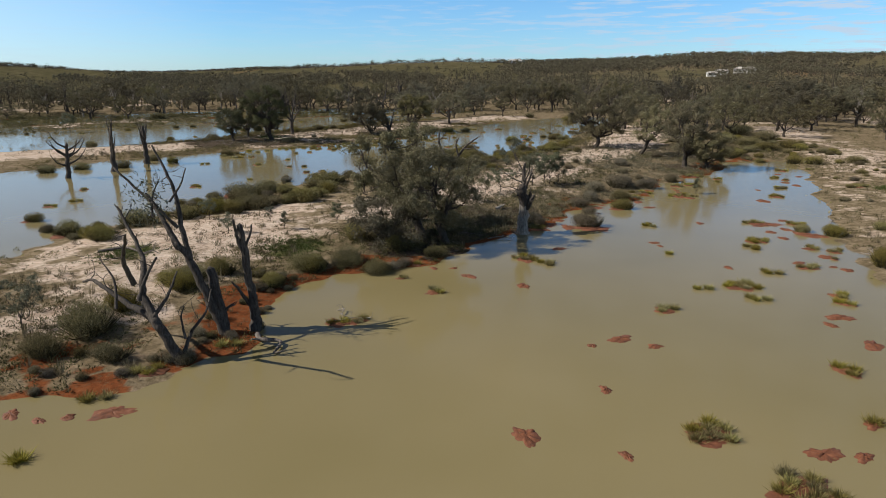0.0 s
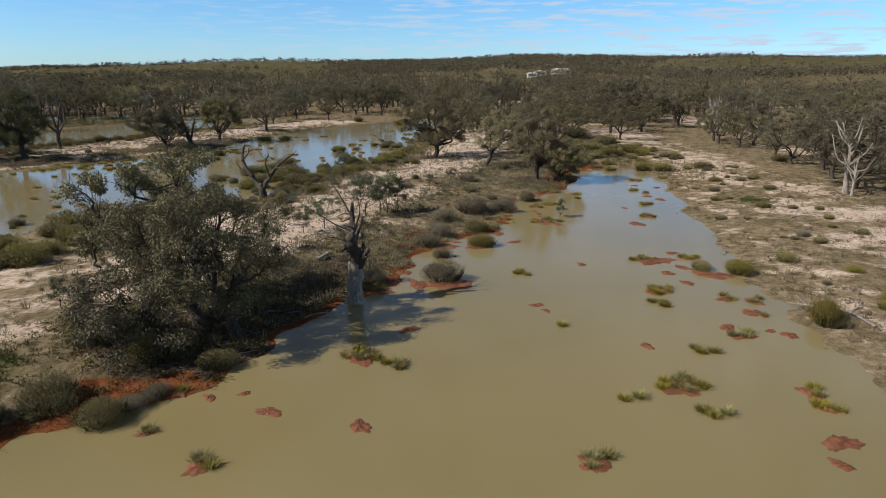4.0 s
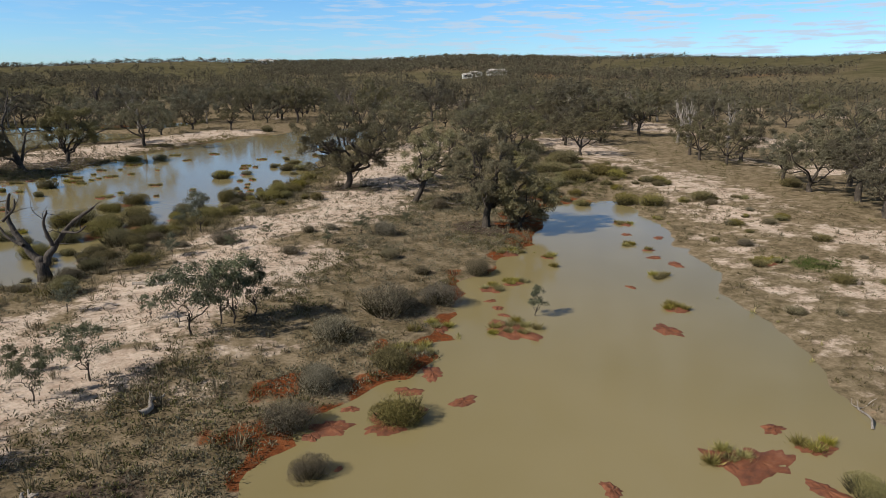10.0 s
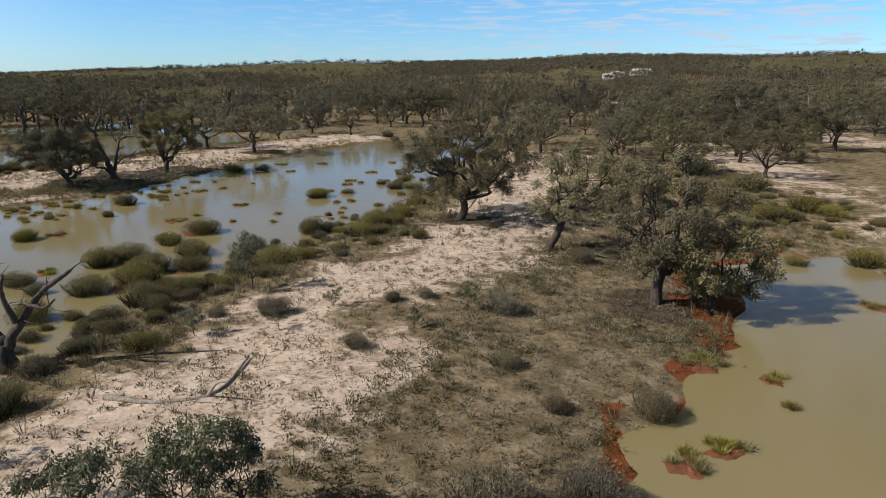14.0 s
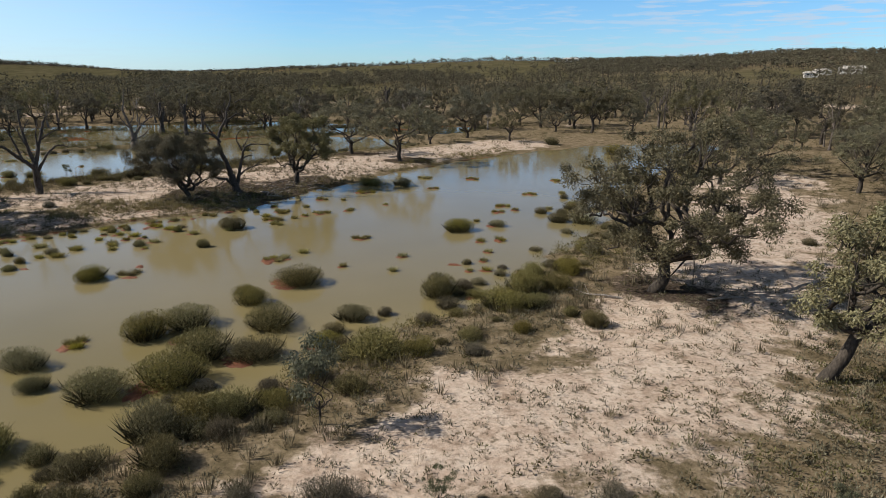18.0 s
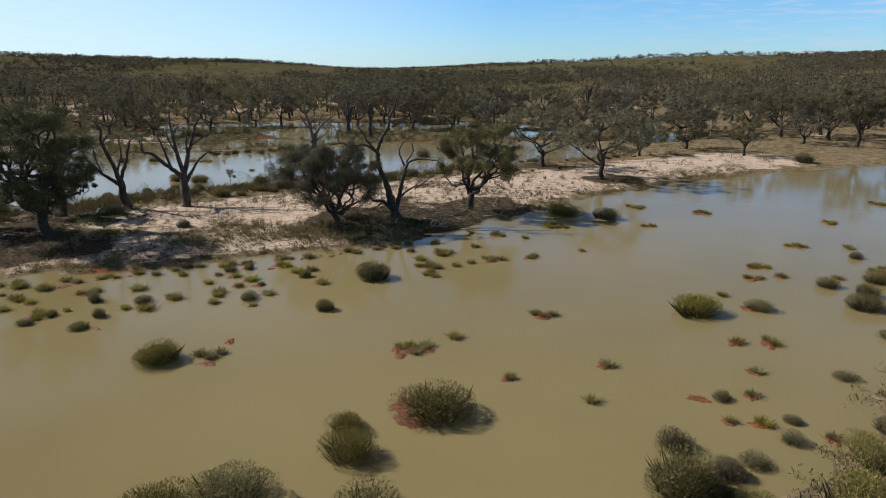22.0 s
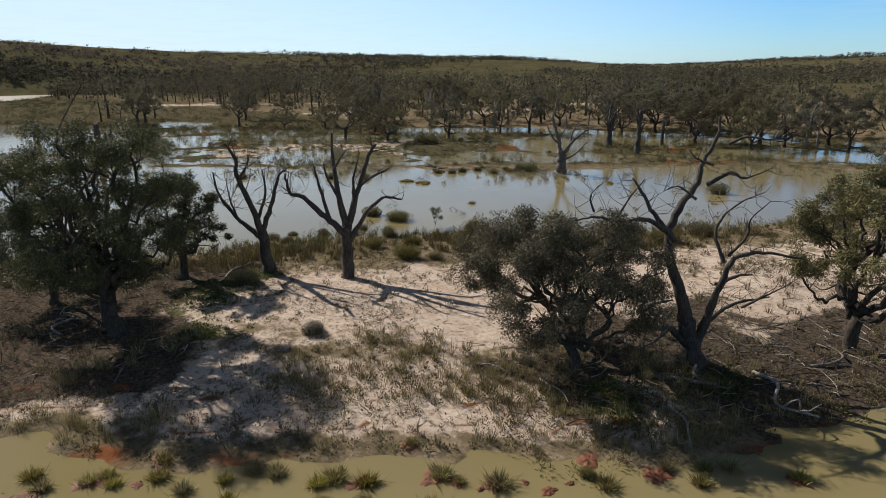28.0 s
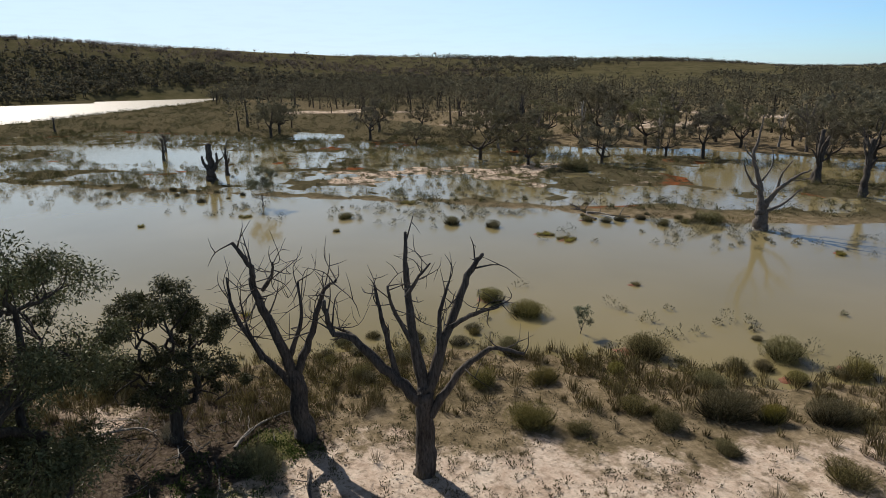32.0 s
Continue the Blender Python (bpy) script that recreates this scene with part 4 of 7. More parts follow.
PLACED += [(-115.9, 215.5, 10), (-104.7, 218.0, 7.6), (-99.8, 231.2, 9), (-93.2, 251.0, 9.6), (-161, 229, 8.6), (-76.6, 263.7, 8.4), (-97.7, 246.0, 7.2), (-83, 290, 8.4), (-172.8, 223, 10),
           (-185.8, 200, 10.6), (66, 150, 8.5), (62, 165, 8), (76, 145, 7.5), (100, 112, 9), (92, 92, 9), (84, 84, 8.5), (78, 70, 8), (76, 89, 9.5), (86, 92, 10), (73, 74, 8.5), (82, 103, 8.5), (68, 66, 7.5), (90, 104, 9), (48, 172, 8.0), (60, 195, 8.5)]
spots = []
for k, (x, y, hh) in enumerate(PLACED):
    if hh > 0:
        mid_tree(k * 3 + k // 8, x, y, hh, k * 2.4)
        spots.append((x, y))

OPEN = [(-60, -40), (-150, 10), (-330, -20), (-345, 160), (-405, 232), (-300, 214), (-190, 190), (-150, 206), (-110, 236), (-84, 258), (-52, 256), (-10, 246), (14, 240), (40, 244), (66, 236), (64, 200), (56, 175), (64, 160),
        (78, 140), (80, 112), (72, 92), (64, 66), (58, 40), (56, -40)]
wood = np.random.default_rng(21)
near_spots, far_spots = [], []
tries = 0
cells = {}


def room(x, y, gap):
    i, j = int(x // 12), int(y // 12)
    for a in (-1, 0, 1):
        for b in (-1, 0, 1):
            for (u, v) in cells.get((i + a, j + b), ()):
                if (u - x) ** 2 + (v - y) ** 2 < gap * gap:
                    return False
    cells.setdefault((i, j), []).append((x, y))
    return True


for x, y in spots:
    room(x, y, 0.1)
cand = np.stack([wood.uniform(-430, 330, 16000), wood.uniform(-20, 640, 16000)], -1)
cand_open = inside(cand[:, 0], cand[:, 1], OPEN)
cand_h, cand_d = plan_height(cand[:, 0], cand[:, 1])
cand_r = np.hypot(cand[:, 0], cand[:, 1] - 120)
clear = fnoise(cand[:, 0], cand[:, 1], 45.0, 31)
thick_ = fnoise(cand[:, 0], cand[:, 1], 17.0, 32)
order = np.argsort(cand_r)
for i in order:
    x, y = cand[i]
    if cand_open[i] or cand_d[i] < 1.0 or cand_r[i] > 520:
        continue
    az = math.degrees(math.atan2(-x, y - 60))
    if az < -62 or az > 118:
        continue
    if clear[i] > (0.545 if cand_r[i] < 330 else 0.60) or (cand_r[i] > 300 and cand_h[i] > 9 and clear[i] > 0.46):
        continue
    if thick_[i] > 0.62 or not room(x, y, (5.0 + 5.5 * thick_[i]) * (1.0 if cand_r[i] < 200 else 0.86)):
        continue
    (near_spots if cand_r[i] < 200 and len(near_spots) < 200 else far_spots).append((x, y))
for k, (x, y) in enumerate(near_spots):
    mid_tree(int(wood.integers(8)), x, y, wood.choice([wood.uniform(3.6, 6.0), wood.uniform(6.0, 9.0), wood.uniform(8.5, 11.0)], p=[0.25, 0.5, 0.25]) * 1.14, wood.uniform(0, 6.28), wood.uniform(0.85, 1.15))

# the woods farther off, as one mass of trees with trunks and leafy clumps
woods, stems = Soup(), Soup()
far_shapes = []
for k in range(10):
    trunk_, limbs_, twigs_, crown_ = gum(900 + k, high=8.6, wide=(10.5, 9, 11, 12, 8, 9.5, 10.5, 9, 7.5, 11)[k], limbs=4, clumps=28, leaves=200, leaf=(0.54, 0.29), clump_r=1.05, fork=0.22, skirt=0.16, sides=4,
                                          lite=True, top_bare=(0, 0, 2, 0, 3)[k % 5])
    far_shapes.append((np.vstack(crown_.v), np.vstack(crown_.q), np.vstack(crown_.t)))
for (x, y) in far_spots:
    z = float(ground_z(x, y)[0])
    hh = wood.choice([wood.uniform(3.2, 5.5), wood.uniform(5.5, 8.6), wood.uniform(8.4, 11.6)], p=[0.25, 0.5, 0.25]) * 1.14
    stems.tube([(x, y, z - 0.2), (x + wood.normal() * 0.3, y, z + hh * 0.3), (x + wood.normal() * 0.8, y + wood.normal() * 0.8, z + hh * 0.75)], 0.036 * hh, 0.010 * hh, 4, wood, 0.05, cap=False)
    v, q, t = far_shapes[int(wood.integers(10))]
    a, sx = wood.uniform(0, 6.283), hh / 8.6 * wood.uniform(0.85, 1.2)
    ca, sa = math.cos(a) * sx, math.sin(a) * sx
    woods.add(np.stack([x + v[:, 0] * ca - v[:, 1] * sa, y + v[:, 0] * sa + v[:, 1] * ca, z + v[:, 2] * hh / 8.6], -1), q, t)
hw = np.stack([wood.uniform(-900, 620, 26000), wood.uniform(380, 980, 26000)], -1)
hw_r, hw_az = np.hypot(hw[:, 0], hw[:, 1] - 120), np.degrees(np.arctan2(-hw[:, 0], hw[:, 1] - 120))
hw_n = fnoise(hw[:, 0], hw[:, 1], 190.0, 16) + 0.25 * (fnoise(hw[:, 0], hw[:, 1], 40.0, 34) - 0.5)
hw = hw[(hw_r > 490) & (hw_r < 840) & (hw_az > -60) & (hw_n < np.where(hw_az > 8, 0.60, 0.45)) & (wood.random(26000) > smooth(46, 60, hw_az)) & (wood.random(26000) > 0.95 * open_hill(hw_az, hw_r))][:5600]
bw_a, bw_r = np.radians(wood.uniform(50, 124, 4600)), 436 + 112 * wood.random(4600) ** 1.2
bw = np.stack([-np.sin(bw_a) * bw_r, 120 + np.cos(bw_a) * bw_r], -1)
hw = np.vstack([hw, bw[plan_height(bw[:, 0], bw[:, 1])[1] > 4]])
for (x, y), z in zip(hw, ground_z(hw[:, 0], hw[:, 1])):
    hh = wood.uniform(4.0, 7.6)
    stems.tube([(x, y, z - 0.3), (x + wood.normal() * 0.5, y, z + hh * 0.6)], 0.2, 0.1, 3, wood, 0.05, cap=False)
    base = np.array([x, y, z])
    o = unit(wood.normal(size=(20, 3))) * np.sqrt(wood.random((20, 1))) * np.array([0.72, 0.72, 0.36]) * hh + np.array([0, 0, 0.56 * hh])
    for q in o[:3]:
        woods.lump(base + q * np.array([0.6, 0.6, 0.9]), 0.14 * hh, wood, 0.8, 0.4)
    woods.leaves(base + o, unit(wood.normal(size=(20, 3)) * np.array([1, 1, 0.5])), 1.05, 0.7, wood, unit(o - np.array([0, 0, 0.4 * hh])))
tagged(new("far_woods", woods.mesh("far_woods", wood_leaf)), "grey-green crowns of distant box gum woodland", "woodland", kind="stuff")
tagged(new("far_trunks", stems.mesh("far_trunks", live_bark)), "dark trunks of distant box gum woodland", "woodland", kind="stuff")

# brown mallee scrub over the hills and along the ridge
mallee = Soup()
hc = np.stack([wood.uniform(-1500, 1150, 46000), wood.uniform(120, 1250, 46000)], -1)
hr = np.hypot(hc[:, 0], hc[:, 1] - 120)
haz = np.degrees(np.arctan2(-hc[:, 0], hc[:, 1] - 120))
hcl = fnoise(hc[:, 0], hc[:, 1], 190.0, 16)
keep_h = (hr > 400) & (hr < 1120) & (haz > -75) & (haz < 125) & ((hr > 800) | (haz < -5) | (haz > 50)) & ((hcl < 0.425) | (hr > np.where(haz < 30, 800, 850)) | (wood.random(len(hr)) < np.where(haz > 50, 0.12, 0.035)))
hd = plan_height(hc[:, 0], hc[:, 1])[1]
hc = hc[keep_h & (hd > 3) & (wood.random(len(hr)) > 0.97 * open_hill(haz, hr))][:9500]
hz = ground_z(hc[:, 0], hc[:, 1])
for (x, y), z in zip(hc, hz):
    hh = wood.uniform(2.2, 4.6)
    for _ in range(2):
        q = np.array([x + wood.normal() * 1.7, y + wood.normal() * 1.7, z + hh * wood.uniform(0.05, 0.5)])
        mallee.lump(q, wood.uniform(0.5, 1.0), wood, 0.75, 0.35)
    mallee.leaves(np.array([x, y, z]) + wood.normal(size=(16, 3)) * np.array([1.7, 1.7, 0.3]) + np.array([0, 0, 1]) * hh * wood.uniform(0.05, 0.7, (16, 1)), unit(wood.normal(size=(16, 3))), 0.9, 0.6, wood)
wa, wr = np.radians(wood.uniform(52, 124, 6000)), wood.uniform(500, 625, 6000)   # the wooded foot of the western bank
wpx, wpy = -np.sin(wa) * wr, 120 + np.cos(wa) * wr
wok = (plan_height(wpx, wpy)[1] > 3) & (wood.random(6000) < np.where(wr < 490, 0.85, np.where(wr > 580, 0.7, 0.02 + 0.3 * smooth(0.52, 0.62, fnoise(wpx, wpy, 40.0, 33)))))
for x, y, z in zip(wpx[wok], wpy[wok], ground_z(wpx[wok], wpy[wok])):
    mallee.lump(np.array([x, y, z + 0.9]), wood.uniform(0.5, 1.0), wood, 0.8, 0.35)
    mallee.leaves(np.array([x, y, z]) + wood.normal(size=(18, 3)) * np.array([1.5, 1.5, 0.2]) + np.array([0, 0, 1]) * wood.uniform(0.1, 2.6 if math.hypot(x, y - 120) > 490 else 4.5, (18, 1)), unit(wood.normal(size=(18, 3))), 0.85, 0.55, wood)
tagged(new("hill_scrub", mallee.mesh("hill_scrub", hill_leaf)), "dark brown-green mallee scrub on the low hills", "scrub", kind="stuff")


# ---------------------------------------------------------------- dead trees
def dead_tree(name, label, x, y, yaw, limbs, seed, bark, twigs=3, sink=0.1, tipsize=1.0, upper=None, deep=0.3, stout=1.0):
    """limbs: (points as (across, up), thickness at its foot, at its tip); across is square to the direction yaw."""
    g = np.random.default_rng(seed)
    ca, sa = math.cos(radians(yaw)), math.sin(radians(yaw))
    top = new(name)
    first = None
    for k, (pts, r0, r1) in enumerate(limbs):
        r0, r1 = r0 * stout, r1 * stout
        s = Soup()
        bow = 0.0 if k == 0 else g.choice([-1, 1]) * g.uniform(0.4, 1.5) * deep
        p = []
        for j, (u, z) in enumerate(pts):
            v = bow * j * 0.8
            p.append((u * ca - v * sa, u * sa + v * ca, z))
        p = spline(p, 5)
        p[1:-1] += g.normal(size=(len(p) - 2, 3)) * r0 * 0.10
        s.tube(p, r0, r1, 9 if r0 > 0.25 else 6, g, 0.08, 0.35 if k == 0 else 0.0)
        if k:
            for _ in range(twigs):
                i = g.integers(len(p) // 3, len(p))
                ln = g.uniform(0.5, 1.5) * tipsize
                e = p[i] + unit(g.normal(size=3) + np.array([0, 0, 0.7])) * ln
                tw = spline([p[i], (p[i] + e) / 2 + g.normal(size=3) * 0.12 * ln, e], 3)
                s.tube(tw, max(0.018, r1 * 0.6), 0.008, 4, g, 0.05)
                e2 = tw[3] + unit(g.normal(size=3) + np.array([0, 0, 0.4])) * ln * 0.5
                s.tube(np.array([tw[3], (tw[3] + e2) / 2 + g.normal(size=3) * 0.04, e2]), max(0.012, r1 * 0.35), 0.006, 4, g, 0.05)
        ob = part("trunk" if k == 0 else "branch", s.mesh("branch", bark if k == 0 or upper is None else upper, True), top if k == 0 else first)
        if k == 0:
            first = ob
    top.matrix_basis = Matrix.Translation((x, y, foot(x, y, sink)))
    return tagged(top, label, "dead tree")


dead_tree("dead_tree", "crooked dark dead tree at the red mud shore", -13.4, 30.2, 0,
          [([(0, -0.2), (-0.2, 0.6), (-0.75, 1.85), (-1.1, 2.4)], 0.30, 0.21), ([(-0.9, 2.1), (-1.6, 2.5), (-2.9, 2.95), (-4.0, 3.5), (-4.9, 3.8), (-5.8, 3.6)], 0.24, 0.06),
           ([(-1.0, 2.3), (-1.8, 3.5), (-1.95, 4.6), (-2.3, 5.2), (-3.1, 6.4), (-4.0, 7.5)], 0.22, 0.06), ([(-1.85, 4.3), (-1.8, 5.7), (-1.2, 6.8), (-0.7, 7.4)], 0.14, 0.05),
           ([(-1.7, 3.4), (-1.5, 4.4), (-1.0, 5.4)], 0.13, 0.06), ([(-1.1, 2.5), (-0.5, 3.6), (-0.3, 4.5)], 0.12, 0.04), ([(0.1, 0.1), (0.35, 1.3), (1.0, 2.3), (1.15, 3.3)], 0.13, 0.04),
           ([(-2.9, 3.0), (-3.2, 4.2), (-4.2, 5.2)], 0.08, 0.03), ([(0.4, 1.4), (0.0, 2.2), (-0.1, 2.6)], 0.07, 0.03)], 51, dark_and_backlit_bark, 3, deep=0.75)
leaner = dead_tree("dead_tree", "tall leaning dead tree with one green sprig", -12.2, 33.8, 0,
                   [([(0, -0.2), (-0.3, 0.8), (-0.8, 2.1), (-1.6, 4.3), (-2.3, 5.3)], 0.34, 0.17), ([(-2.1, 5.0), (-2.8, 6.0), (-3.4, 6.8), (-4.2, 7.6), (-6.0, 9.2)], 0.19, 0.05),
                    ([(-1.6, 4.4), (-2.1, 6.2), (-2.4, 7.8), (-3.0, 9.0), (-3.8, 10.4)], 0.17, 0.05), ([(-2.1, 6.2), (-2.6, 7.0), (-3.3, 8.2)], 0.10, 0.04),
                    ([(0.0, -0.1), (-0.3, 1.5), (-0.75, 3.7)], 0.34, 0.24), ([(-2.4, 7.6), (-2.0, 8.4), (-1.9, 9.2)], 0.07, 0.03), ([(-3.4, 6.8), (-3.5, 7.8), (-3.3, 8.6)], 0.07, 0.03)], 52, dark_and_backlit_bark, 3, deep=0.6)
gs = np.random.default_rng(77)
sprig = Soup()
o = gs.normal(size=(420, 3)) * np.array([0.55, 0.5, 0.8])
sprig.leaves(np.array([-3.6, 0.1, 7.6]) + o, unit(gs.normal(size=(420, 3)) + np.array([0, 0, -0.5])), 0.26, 0.07, gs)
tagged(part("sprig", sprig.mesh("sprig", sap_leaf), leaner, "hanging green leaves"), "hanging green leaves", kind="stuff")
dead_tree("dead_tree", "upright broken dead trunk with a split top", -10.8, 34.7, 0,
          [([(0, -0.2), (0.0, 1.2), (-0.1, 2.7), (-0.3, 4.8), (-0.45, 6.3)], 0.33, 0.16), ([(-0.3, 4.6), (-0.55, 5.6), (-0.62, 6.7)], 0.14, 0.07), ([(-0.1, 1.4), (-0.6, 2.5), (-0.95, 3.2)], 0.14, 0.05),
           ([(-0.3, 5.0), (0.0, 5.7), (0.05, 6.2)], 0.09, 0.05)], 53, dark_and_backlit_bark, 0)
dead_tree("dead_stump", "thick pale stump of a dead gum with a jagged dark top", 7.4, 58.2, -20,
          [([(0, -0.2), (0.0, 0.5), (0.02, 1.8), (0.1, 2.9)], 0.56, 0.42), ([(0.1, 2.7), (0.1, 3.6), (-0.02, 4.6)], 0.46, 0.36), ([(0.05, 4.2), (-0.08, 5.2), (-0.12, 6.5)], 0.28, 0.1), ([(0.3, 2.4), (0.6, 2.9), (1.05, 3.8)], 0.26, 0.16),
           ([(-0.2, 3.2), (-0.5, 3.7), (-0.75, 4.0)], 0.24, 0.14), ([(0.1, 4.2), (0.4, 5.0), (0.75, 5.8)], 0.16, 0.06), ([(0.0, 4.8), (-1.1, 5.3), (-2.5, 6.3)], 0.07, 0.02),
           ([(0.0, 5.6), (-0.7, 6.8), (-1.4, 7.8)], 0.07, 0.02), ([(0.1, 5.0), (0.5, 6.1), (0.4, 7.0)], 0.06, 0.02), ([(-0.3, 4.0), (-1.2, 4.4), (-2.0, 4.3)], 0.06, 0.02)], 54, pale_bark, 3, tipsize=0.9, upper=dark_and_backlit_bark)
dead_tree("dead_tree", "tall bare dead tree with spreading grey branches on sand", -36.0, 155.6, 45,
          [([(0, -0.2), (0.0, 1.2), (0.0, 3.2), (-0.05, 3.9)], 0.36, 0.27), ([(-0.1, 3.2), (-1.3, 4.4), (-2.8, 5.8), (-3.6, 6.1), (-3.8, 7.4)], 0.22, 0.06),
           ([(0.0, 3.6), (-0.5, 6.2), (-0.75, 8.2), (-0.8, 10.0)], 0.22, 0.05), ([(0.1, 3.6), (0.9, 6.4), (1.6, 8.4), (2.1, 9.2)], 0.22, 0.06), ([(0.2, 2.7), (1.3, 4.5), (2.5, 5.6), (3.8, 5.5)], 0.18, 0.05),
           ([(-1.1, 4.2), (-1.7, 6.2), (-2.1, 7.8)], 0.13, 0.05), ([(0.6, 5.4), (0.6, 7.0), (0.9, 8.2)], 0.11, 0.04), ([(1.0, 6.5), (2.0, 7.2), (2.9, 7.6)], 0.10, 0.04),
           ([(-0.4, 5.6), (-1.1, 7.2), (-1.2, 8.2)], 0.10, 0.04), ([(-2.8, 5.8), (-3.4, 5.9), (-4.2, 5.9)], 0.07, 0.03), ([(-0.7, 7.6), (-0.2, 8.4), (0.2, 8.9)], 0.07, 0.03)], 55, dark_and_backlit_bark, 6, tipsize=1.3, stout=1.18)
dead_tree("dead_tree", "bare dead tree with many fine grey twigs", -41.1, 152.4, 45,
          [([(0, -0.2), (-0.1, 1.2), (-0.3, 2.7), (-0.35, 3.4)], 0.4, 0.28), ([(-0.3, 2.6), (-1.8, 3.8), (-3.2, 5.5), (-3.6, 7.2)], 0.19, 0.04), ([(-0.3, 3.0), (-0.8, 5.0), (-1.5, 7.2), (-1.4, 8.3), (-1.9, 9.4)], 0.22, 0.06),
           ([(-0.2, 3.2), (0.5, 5.2), (0.95, 6.8), (1.5, 7.4)], 0.18, 0.05), ([(-0.5, 4.0), (0.1, 5.8), (0.0, 7.4)], 0.12, 0.04), ([(-1.5, 7.0), (-0.9, 7.8), (-0.7, 8.4)], 0.09, 0.04),
           ([(-1.8, 3.8), (-2.2, 5.2), (-2.3, 6.6)], 0.09, 0.03)], 56, dark_and_backlit_bark, 12, tipsize=1.6, stout=1.15)
dead_tree("dead_tree", "twisted dark dead gum with sprawling bare limbs", -13.0, 159.5, 46,
          [([(0.04, -0.15), (-0.22, 0.91), (-0.51, 1.82), (-0.73, 2.91)], 0.55, 0.34),
           ([(-0.69, 2.73), (-0.91, 3.64), (-1.42, 5.00), (-1.64, 6.55), (-1.09, 8.01), (-0.36, 9.01), (-0.09, 10.01), (0.51, 10.92), (0.64, 12.01)], 0.32, 0.05),
           ([(-1.60, 6.37), (-2.55, 7.64), (-3.28, 8.83), (-3.55, 9.28)], 0.15, 0.03),
           ([(-1.82, 6.83), (-3.28, 7.55), (-4.37, 7.50), (-5.64, 7.86), (-6.83, 7.79)], 0.15, 0.03),
           ([(-4.37, 7.53), (-4.00, 8.55), (-3.55, 9.46)], 0.07, 0.02),
           ([(-5.46, 7.83), (-5.73, 8.55), (-5.46, 9.10)], 0.06, 0.02),
           ([(-0.33, 9.06), (0.55, 9.65), (1.09, 9.46), (2.09, 9.97)], 0.12, 0.02),
           ([(-0.09, 9.97), (-0.73, 10.19), (-1.09, 10.65)], 0.08, 0.02),
           ([(0.51, 10.92), (1.09, 11.28), (1.73, 11.19), (2.55, 11.32)], 0.08, 0.02),
           ([(-0.73, 8.37), (-1.46, 8.92), (-2.00, 8.64)], 0.07, 0.02),
           ([(-0.04, 1.09), (0.33, 2.73), (0.64, 4.19), (1.09, 5.64), (2.37, 5.97), (4.19, 5.73)], 0.26, 0.04),
           ([(0.69, 4.19), (1.82, 4.51), (2.73, 4.44)], 0.12, 0.03),
           ([(0.91, 5.28), (0.58, 6.55), (1.09, 7.28), (2.18, 7.92), (3.55, 8.28)], 0.10, 0.02),
           ([(1.09, 5.64), (1.64, 6.73), (1.46, 7.64), (2.00, 8.55)], 0.08, 0.02),
           ([(-0.33, 0.91), (-1.36, 2.00), (-2.37, 2.18), (-3.00, 2.91), (-2.55, 3.55), (-1.82, 3.82)], 0.20, 0.04),
           ([(0.18, 2.09), (1.09, 2.64), (2.00, 3.00), (3.82, 3.22)], 0.16, 0.04),
           ([(-1.36, 1.97), (-2.18, 1.55), (-3.09, 1.36)], 0.09, 0.03),
           ([(2.00, 3.00), (2.91, 3.64), (4.00, 4.37)], 0.07, 0.02)], 57, dark_and_backlit_bark, 8, tipsize=1.3, deep=0.45)
curled = dead_tree("dead_tree", "short dead tree with two curling forks in shore scrub", 1.4, 97.3, -20,
          [([(0, -0.2), (0.0, 0.8), (-0.1, 1.4)], 0.36, 0.26), ([(-0.1, 1.0), (-0.9, 2.0), (-1.9, 3.5), (-1.8, 5.0)], 0.26, 0.07), ([(0.1, 1.1), (0.6, 2.0), (1.6, 3.3), (2.9, 4.3)], 0.24, 0.07),
           ([(-0.9, 2.2), (-1.9, 2.6), (-2.6, 3.6)], 0.12, 0.04), ([(0.7, 2.2), (0.5, 3.4), (0.9, 4.3)], 0.13, 0.05), ([(1.4, 3.0), (2.2, 3.0), (2.8, 3.4)], 0.09, 0.04), ([(-1.8, 3.6), (-1.2, 4.3), (-1.2, 4.8)], 0.08, 0.04)],
          58, dark_and_backlit_bark, 4)
curled.scale = (1.3, 1.3, 1.25)


dead_tree("dead_stump", "thick dark forked stump standing in the marsh", -120.5, 167, 40,
          [([(0, -0.2), (0.0, 1.2), (0.1, 2.6), (0.0, 5.8)], 0.85, 0.45), ([(0.2, 1.6), (1.0, 2.4), (1.5, 3.4), (1.6, 4.6)], 0.4, 0.16), ([(-0.2, 1.8), (-0.9, 2.8), (-1.0, 4.0)], 0.35, 0.16),
           ([(1.4, 3.2), (2.4, 3.8), (2.9, 4.2)], 0.14, 0.05)], 59, dark_and_backlit_bark, 1)


